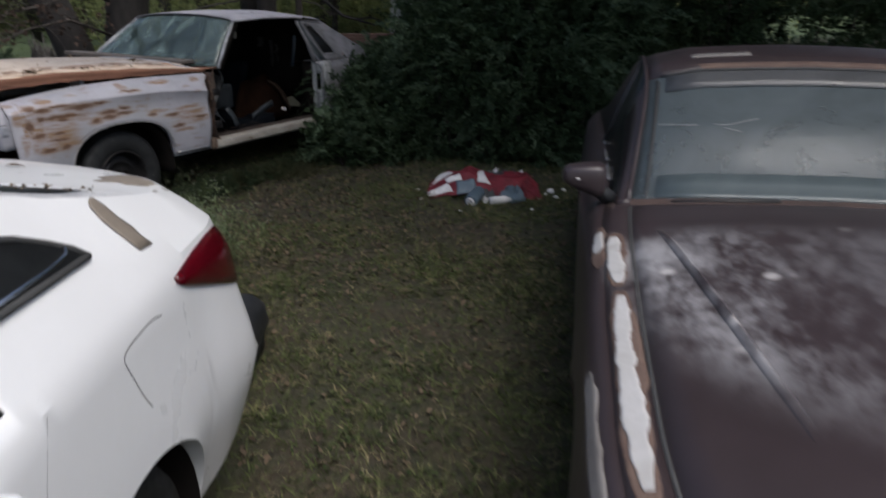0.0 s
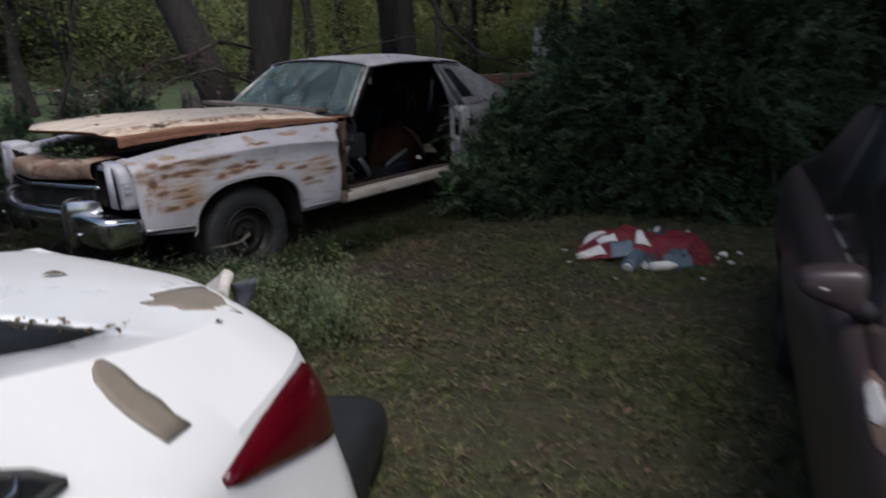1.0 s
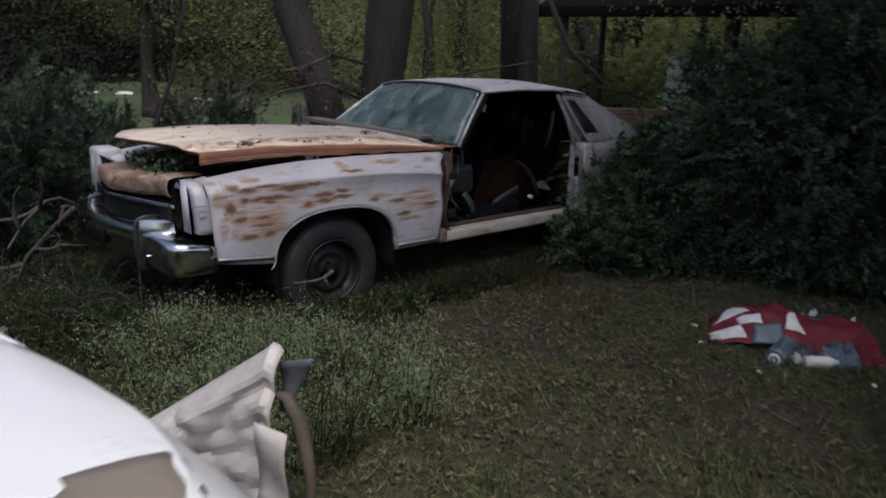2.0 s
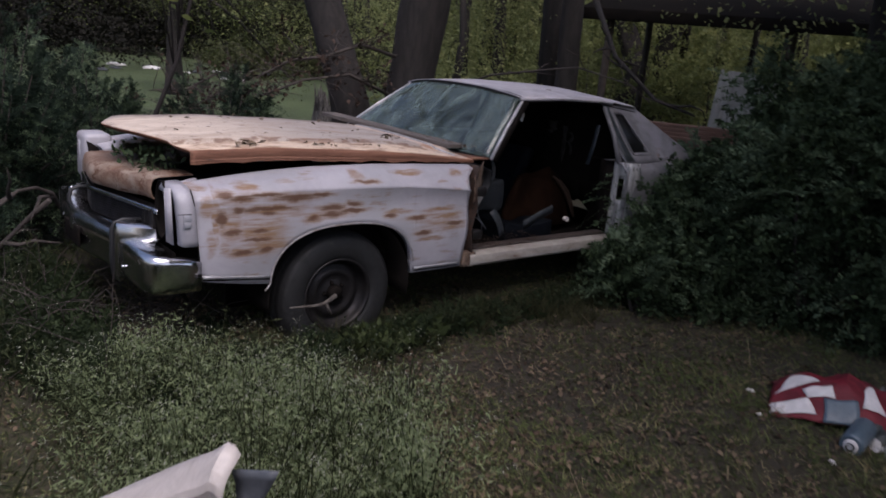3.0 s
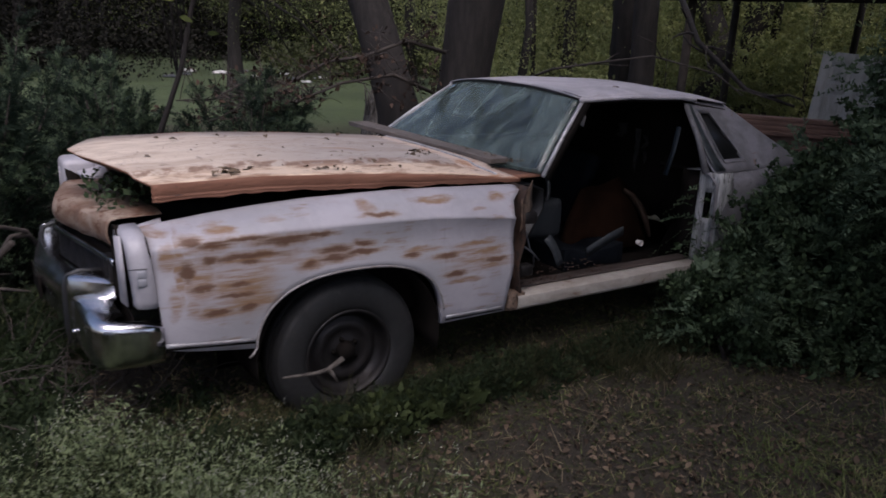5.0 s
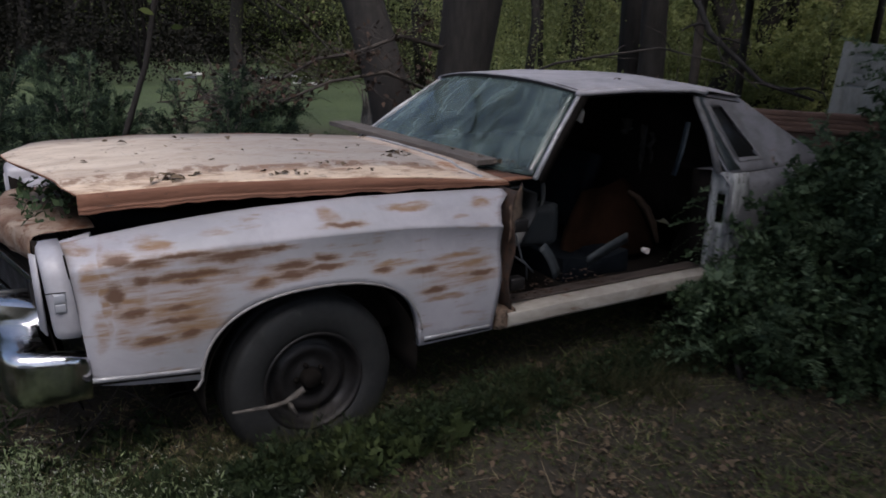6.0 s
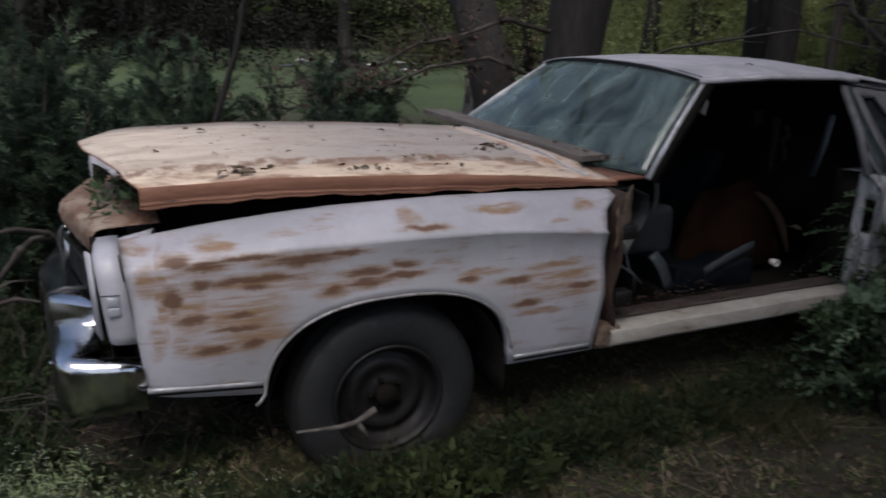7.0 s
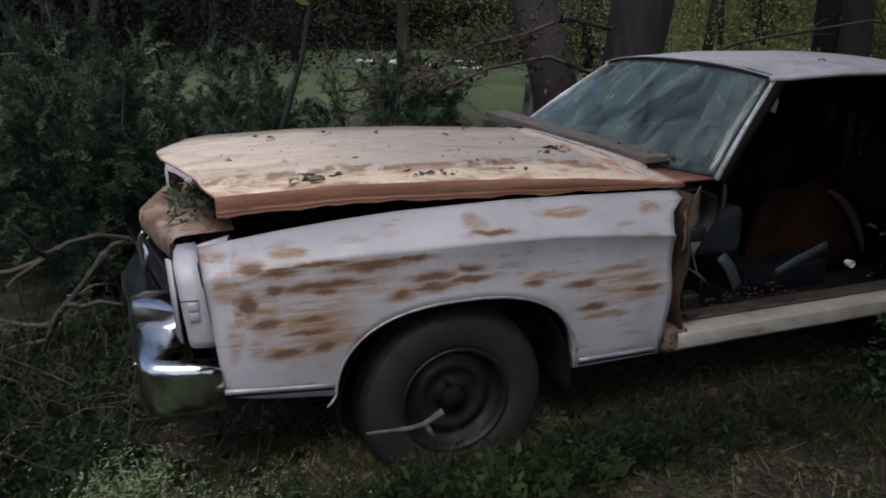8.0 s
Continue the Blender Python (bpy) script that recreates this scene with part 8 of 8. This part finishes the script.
def build_debris():
    """Leaves and bits of bark on the coupe's hood and cowl."""
    rng = np.random.default_rng(3)
    pts = []
    for k in range(85):
        x, y = rng.uniform(-0.95, 0.8), rng.uniform(-0.65, 0.6)
        if k > 50:
            x, y = ((0.47, 0.585), (-0.05, 0.60), (-0.62, 0.35), (-0.3, 0.5))[k % 4]
            x, y = x + rng.normal(0, 0.06), y + rng.normal(0, 0.012)
        pts.append(wreck_at(x, y, hood_z(x, y) + 0.006))
    for k in range(140):
        y = rng.uniform(-0.66, 0.62)
        pts.append(wreck_at(-1.02 - 0.12 * (abs(y) / 0.7) ** 2 + rng.normal(0, 0.02), y, 1.035 + rng.uniform(0, 0.015)))
    tagged(new("hood_leaves", scatter("hood_leaves", np.array(pts), 0.008 + 0.045 * rng.uniform(0, 1, len(pts)) ** 2, LITTER, rng, OVAL * (1.3, 1, 3), 0.45)), "dead leaves lying on the coupe's hood", "leaf litter", kind="stuff")
    pts = [tuple(wreck_at(x + rng.normal(0, 0.035), y + rng.normal(0, 0.010), hood_z(x, y) + 0.004 + rng.uniform(0, 0.010))) for x, y, n in ((0.47, 0.60, 9), (0.02, 0.615, 4), (-0.30, 0.60, 3), (-0.66, 0.30, 6)) for _ in range(n)]
    tagged(new("hood_leaf_clumps", scatter("hood_leaf_clumps", np.array(pts), rng.uniform(0.03, 0.065, len(pts)), LITTER, rng, OVAL * (1.0, 1, 2.5), 0.25)), "curled clumps of dead leaves on the coupe's hood", "leaf litter", kind="stuff")
    pts = [tuple(wreck_at(rng.uniform(-2.6, -1.55), rng.uniform(-0.2, 0.55), 1.418 + rng.uniform(0, 0.004))) for _ in range(26)]
    tagged(new("roof_leaves", scatter("roof_leaves", np.array(pts), rng.uniform(0.015, 0.045, len(pts)), LITTER, rng, OVAL * (1.1, 1, 3), 0.3)), "a few dead leaves and twigs on the coupe's roof", "leaf litter", kind="stuff")
    pts = [(-1.53 + dy, 1.775 + 0.05 * dy * dy + rng.normal(0, 0.018), 1.166 - 0.05 * dy * dy + rng.uniform(0, 0.006)) for dy in rng.uniform(-0.6, 0.66, 190)]
    tagged(new("window_leaves", scatter("window_leaves", np.array(pts), rng.uniform(0.007, 0.020, len(pts)), LITTER, rng, OVAL * (1.3, 1, 3), 0.45)), "dead leaves at the white car's rear window", "leaf litter", kind="stuff")
    pts = [tuple(wreck_at(rng.uniform(-1.7, -0.98), rng.uniform(0.55, 0.80), 0.418 + rng.uniform(0, 0.004))) for _ in range(160)]
    tagged(new("sill_litter", scatter("sill_litter", np.array(pts), rng.uniform(0.008, 0.028, len(pts)), DARK_LITTER, rng, OVAL * (1.2, 1, 1.5), 0.15)), "rust flakes and dead leaves on the coupe's sill", "leaf litter", kind="stuff")
    for x, y, z, s in ((-1.256, 2.097, 1.140, 0.055), (-0.783, 1.987, 1.095, 0.035)):
        tagged(new("dead_leaf", scatter("dead_leaf", np.array([(x, y, z)]), [s], LITTER, rng, OVAL * (1.0, 1, 1.5), 0.12)), "curled brown dead leaf on the white car's trunk lid", "leaf")
    pts = [wreck_at(x, y, z) for x, y, z in zip(rng.uniform(0.72, 0.95, 220), rng.uniform(-0.2, 0.42, 220), rng.uniform(0.90, 0.99, 220))]
    tagged(new("nose_weed", scatter("nose_weed", np.array([tuple(p) for p in pts]), rng.uniform(0.02, 0.05, 220), LEAF_BUSH, rng)), "green weed growing out of the coupe's nose", "weeds", kind="stuff")


build_debris()


def branch(name, pts, r0, r1, mat, label, twigs=0, seed=0, dead=0):
    rng = np.random.default_rng(seed)
    n = len(pts)
    base = Vector(pts[0])
    ob = thing(name, Matrix.Translation(base), label, "branch")
    pts, tips = [Vector(p) - base for p in pts], []
    part("stem", tube(pts, [r0 + (r1 - r0) * i / (n - 1) for i in range(n)], 8), mat, ob)
    for k in range(twigs):
        i = int(rng.integers(1, n))
        a = pts[i - 1].lerp(pts[i], rng.uniform())
        w = Vector(rng.normal(0, 1, 3))
        w.z = abs(w.z) * 0.5
        w = w.normalized() * rng.uniform(0.2, 0.6)
        line, way = [a], w * 0.25
        for _ in range(4):
            way = (way + Vector(rng.normal(0, 0.3, 3)) * way.length).normalized() * way.length
            line.append(line[-1] + way)
        part("twig", tube(line, [r1 * 1.3, r1 * 1.1, r1 * 0.9, r1 * 0.6, 0.0015], 5), mat, ob)
        tips += line[2:]
    if dead:
        hearts = np.array([tips[int(i)] for i in rng.integers(0, len(tips), dead // 12)])
        where = np.repeat(hearts, 12, 0) + rng.normal(0, 0.045, (12 * len(hearts), 3))
        lv = tagged(new("dead_leaves", scatter("dead_leaves", where, rng.uniform(0.03, 0.075, len(where)), DARK_LITTER, rng, OVAL * (1, 1, 2))), kind="stuff")
        lv.parent = ob
    return ob


W = wreck_at
stick = branch("stick", [W(0.40, 1.0, 0.283), W(0.36, 1.0, 0.280), W(0.30, 1.0, 0.275), W(0.25, 1.0, 0.272), W(0.20, 1.0, 0.276), W(0.165, 1.0, 0.292), W(0.125, 1.0, 0.315)], 0.005, 0.013, STICK_BARK, "short bare forked stick leaning on the wheel", 0, 2)
part("fork", tube([W(u, v, w) - stick.location for u, v, w in ((0.190, 1.0, 0.279), (0.172, 1.004, 0.245), (0.155, 1.008, 0.212))], [0.010, 0.009, 0.007], 7), STICK_BARK, stick)
branch("fallen_branch", [(-3.98, 4.55, 0.50), (-4.06, 4.75, 0.61), (-4.17, 5.02, 0.68), (-4.22, 5.18, 0.67), (-4.30, 5.36, 0.60), (-4.34, 5.44, 0.5)], 0.007, 0.013, TWIG, "crooked grey fallen branch before the coupe's nose", 4, 3)
branch("fallen_branch", [(-4.05, 5.12, 0.63), (-4.2, 5.13, 0.52), (-4.3, 5.08, 0.40), (-4.36, 5.0, 0.30), (-4.42, 4.9, 0.05)], 0.016, 0.012, TWIG, "crooked brown fallen branch before the coupe's nose", 4, 4)
branch("fallen_branch", [(-3.9, 4.3, 0.05), (-3.55, 4.1, 0.22), (-3.3, 3.9, 0.18), (-3.1, 3.7, 0.02)], 0.03, 0.015, PALE_TWIG, "grey branch lying in the weeds", 3, 5)
branch("dead_limb", [(-4.2, 9.9, 1.52), (-4.45, 9.55, 1.62), (-4.7, 9.2, 1.46), (-4.95, 8.95, 1.40), (-5.2, 8.65, 1.18), (-5.5, 8.5, 1.22), (-5.75, 8.25, 1.02), (-6.0, 8.05, 1.0)], 0.022, 0.004, TWIG, "broken dead limb hanging behind the coupe", 80, 6, 360)
branch("dead_limb", [(-4.2, 9.8, 1.1), (-4.45, 9.3, 1.30), (-4.7, 8.8, 1.22), (-4.95, 8.45, 1.05), (-5.2, 8.2, 1.08), (-5.5, 7.95, 0.85)], 0.020, 0.004, TWIG, "broken dead limb with twigs behind the coupe", 80, 7, 480)


branch("dead_limb", [(-3.55, 10.2, 1.25), (-3.1, 10.0, 1.42), (-2.66, 9.9, 1.50), (-2.15, 9.9, 1.59), (-1.59, 9.9, 1.47), (-1.35, 9.9, 1.30)], 0.013, 0.005, TWIG, "thin bare limb hanging over the coupe's roof", 8, 8)
branch("fallen_bough", [(-2.62, 12.85, 2.5), (-2.1, 11.95, 1.75), (-1.5, 11.65, 1.28), (-1.0, 11.6, 1.14)], 0.042, 0.014, BARK, "dark fallen bough leaning behind the coupe", 6, 9)


def build_stump():
    """A snapped trunk: uneven bole with splinters standing round a hollow top."""
    wood = worn("pale_broken_wood", (0.21, 0.195, 0.175), (0.060, 0.052, 0.046), 9, (0.8, 0.95), stretch=(4, 4, 0.8), c3=(0.030, 0.025, 0.022), dirt=(0.52, 0.62), bump=0.7)
    rng = np.random.default_rng(19)
    rows = []
    for k in range(12):
        t = k / 11
        rows.append([((0.25 - 0.09 * t + 0.05 * noise.noise(Vector((3 * math.cos(a), 3 * math.sin(a), 3 * t)))) * math.cos(a), (0.25 - 0.09 * t + 0.05 * noise.noise(Vector((3 * math.cos(a), 3 * math.sin(a), 3 * t + 9)))) * math.sin(a), -0.05 + (0.85 + 0.22 * noise.noise(Vector((2.2 * math.cos(a), 2.2 * math.sin(a), 7)))) * t) for a in np.linspace(0, 2 * math.pi, 25)])
    rows.append([(0.35 * x, 0.35 * y, 0.72) for x, y, z in rows[-1]])
    ob = thing("stump", Matrix.Translation((-5.93, 11.44, 0)), "pale splintered tree stump at the field's edge", "stump")
    part("bole", sheet(rows), wood, ob, smooth=False)
    for k in range(11):
        a = rng.uniform(0, 2 * math.pi)
        p = Vector((0.15 * math.cos(a), 0.15 * math.sin(a), 0.66))
        part("splinter", tube([p, p + Vector((0.02 * math.cos(a), 0.02 * math.sin(a), 0.16)), p + Vector((0.05 * math.cos(a), 0.05 * math.sin(a), rng.uniform(0.22, 0.40)))], [0.030, 0.018, 0.004], 5), wood, ob)


build_stump()


def build_lumber():
    """Reddish boards stacked behind the coupe's tail."""
    wood = worn("reddish_boards", (0.15, 0.085, 0.062), (0.09, 0.052, 0.040), 5, (0.75, 0.95), stretch=(1, 6, 6), c3=(0.20, 0.17, 0.15), bump=0.3)
    rng = random.Random(4)
    for k in range(22):
        ob = part("plank", block((-0.9, -0.10, 0), (0.9, 0.10, 0.045)), wood, None, bevel=0.004)
        ob.matrix_world = pose(-1.25 + rng.uniform(-0.06, 0.06), 11.6 + rng.uniform(-0.05, 0.05), 0.0465 * k, 0, 0, 8 + rng.uniform(-5, 5))
        tagged(ob, "reddish-brown board in a stack behind the coupe", "plank", "stacked boards")


build_lumber()


def build_brush():
    """Dead stalks and twigs tangled before the coupe's nose."""
    rng = np.random.default_rng(15)
    bm = bmesh.new()
    for k in range(420):
        x, y = rng.normal(-3.95, 0.45), rng.normal(4.75, 0.33)
        a, up, n = rng.uniform(0, 2 * math.pi), rng.uniform(0.1, 1.1), 4
        p, way = Vector((x, y, 0.0)), Vector((math.cos(a), math.sin(a), up)).normalized() * rng.uniform(0.06, 0.16)
        line = [p]
        for _ in range(n):
            way = (way + Vector(rng.normal(0, 0.35, 3)) * way.length - Vector((0, 0, 0.02))).normalized() * way.length
            line.append(line[-1] + way)
            line[-1].z = max(0.01, line[-1].z)
        tube(line, [0.004, 0.0035, 0.003, 0.0025, 0.0012], 3, bm, False)
    tagged(part("brush_pile", bm, TWIG, None), "tangle of dead brown stalks before the coupe's nose", "brush", kind="stuff")


build_brush()


# ---- open shed in the wood's shade, post, litter in the field ----
def build_shed():
    ob = thing("open_shed", pose(1.2, 14.5, 0, 0, 0, -4), "dark open shed with a low roof on posts", "shed")
    bm = block((-4.0, -1.5, 2.25), (5.5, 2.0, 2.42))
    for v in bm.verts:
        v.co.z += 0.24 * (v.co.y + 1.5)
    part("roof", bm, SHED_ROOF, ob, "dark low roof", bevel=0.02)
    for x in (-3.6, -1.2, 1.2, 3.6):
        part("post", tube([(x, -1.3, -0.05), (x + 0.02, -1.3, 2.3)], 0.06, 8), TWIG, ob, "weathered brown post")
        part("post", tube([(x, 1.7, -0.05), (x, 1.7, 3.06)], 0.06, 8), TWIG, ob, "weathered brown post")


build_shed()


def build_old_door():
    """A pale discarded six-panel door leaning behind the bush."""
    pale = worn("pale_door_paint", (0.33, 0.335, 0.32), (0.23, 0.23, 0.218), 5, (0.6, 0.85), stretch=(2, 2, 0.8), c3=(0.12, 0.11, 0.10), bump=0.3)
    ob = thing("old_door", pose(-0.97, 12.9, -0.23, 0, 4, 6), "pale weathered six-panel door standing behind the bush", "door")
    part("leaf", block((0, -0.012, 0), (0.76, 0.012, 1.95)), pale, ob)
    for x0, x1 in ((0.0, 0.11), (0.325, 0.435), (0.65, 0.76)):
        part("stile", block((x0, -0.024, 0.0), (x1, -0.013, 1.95)), pale, ob, bevel=0.003)
    for z0, z1 in ((0.0, 0.22), (0.80, 0.95), (1.50, 1.60), (1.83, 1.95)):
        for x0, x1 in ((0.112, 0.323), (0.437, 0.648)):
            part("rail", block((x0, -0.0235, z0), (x1, -0.013, z1)), pale, ob, bevel=0.003)
            if z1 < 1.9:
                top = {0.22: 0.80, 0.95: 1.50, 1.60: 1.83}[z1]
                part("panel", block((x0 + 0.03, -0.021, z1 + 0.03), (x1 - 0.03, -0.0125, top - 0.03)), pale, ob, bevel=0.006)


build_old_door()


def build_field_litter():
    white = worn("bleached_litter", (0.7, 0.7, 0.7), (0.5, 0.5, 0.5), 4, (0.5, 0.8))
    rng = np.random.default_rng(8)
    for k in range(16):
        bm = bmesh.new()
        bmesh.ops.create_icosphere(bm, subdivisions=2, radius=1)
        s = rng.uniform(0.12, 0.3)
        for v in bm.verts:
            v.co = Vector((v.co.x * s * 1.3, v.co.y * s, max(-0.2, v.co.z) * s * 0.35)) * (1 + 0.4 * noise.noise(v.co * 2 + Vector((k, 0, 0))))
        ob = part("litter", bm, white if k % 3 else GREY_PLASTIC, None, smooth=False)
        ob.location = (-18.8 + rng.normal(0, 1.6), 24.6 + rng.normal(0, 1.3), 0.03)
        tagged(ob, "pale scrap lying in the green field", "litter", "scraps in the field")
    ob = part("field_log", tube([(-1.2, 0, 0.15), (0, 0.1, 0.2), (1.2, 0, 0.4)], [0.16, 0.15, 0.12], 10), PALE_TWIG, None)
    ob.location = (-28.5, 17.5, 0.9)
    ob.location.z = 0.0
    tagged(ob, "pale fallen log at the wood's edge", "log")


build_field_litter()
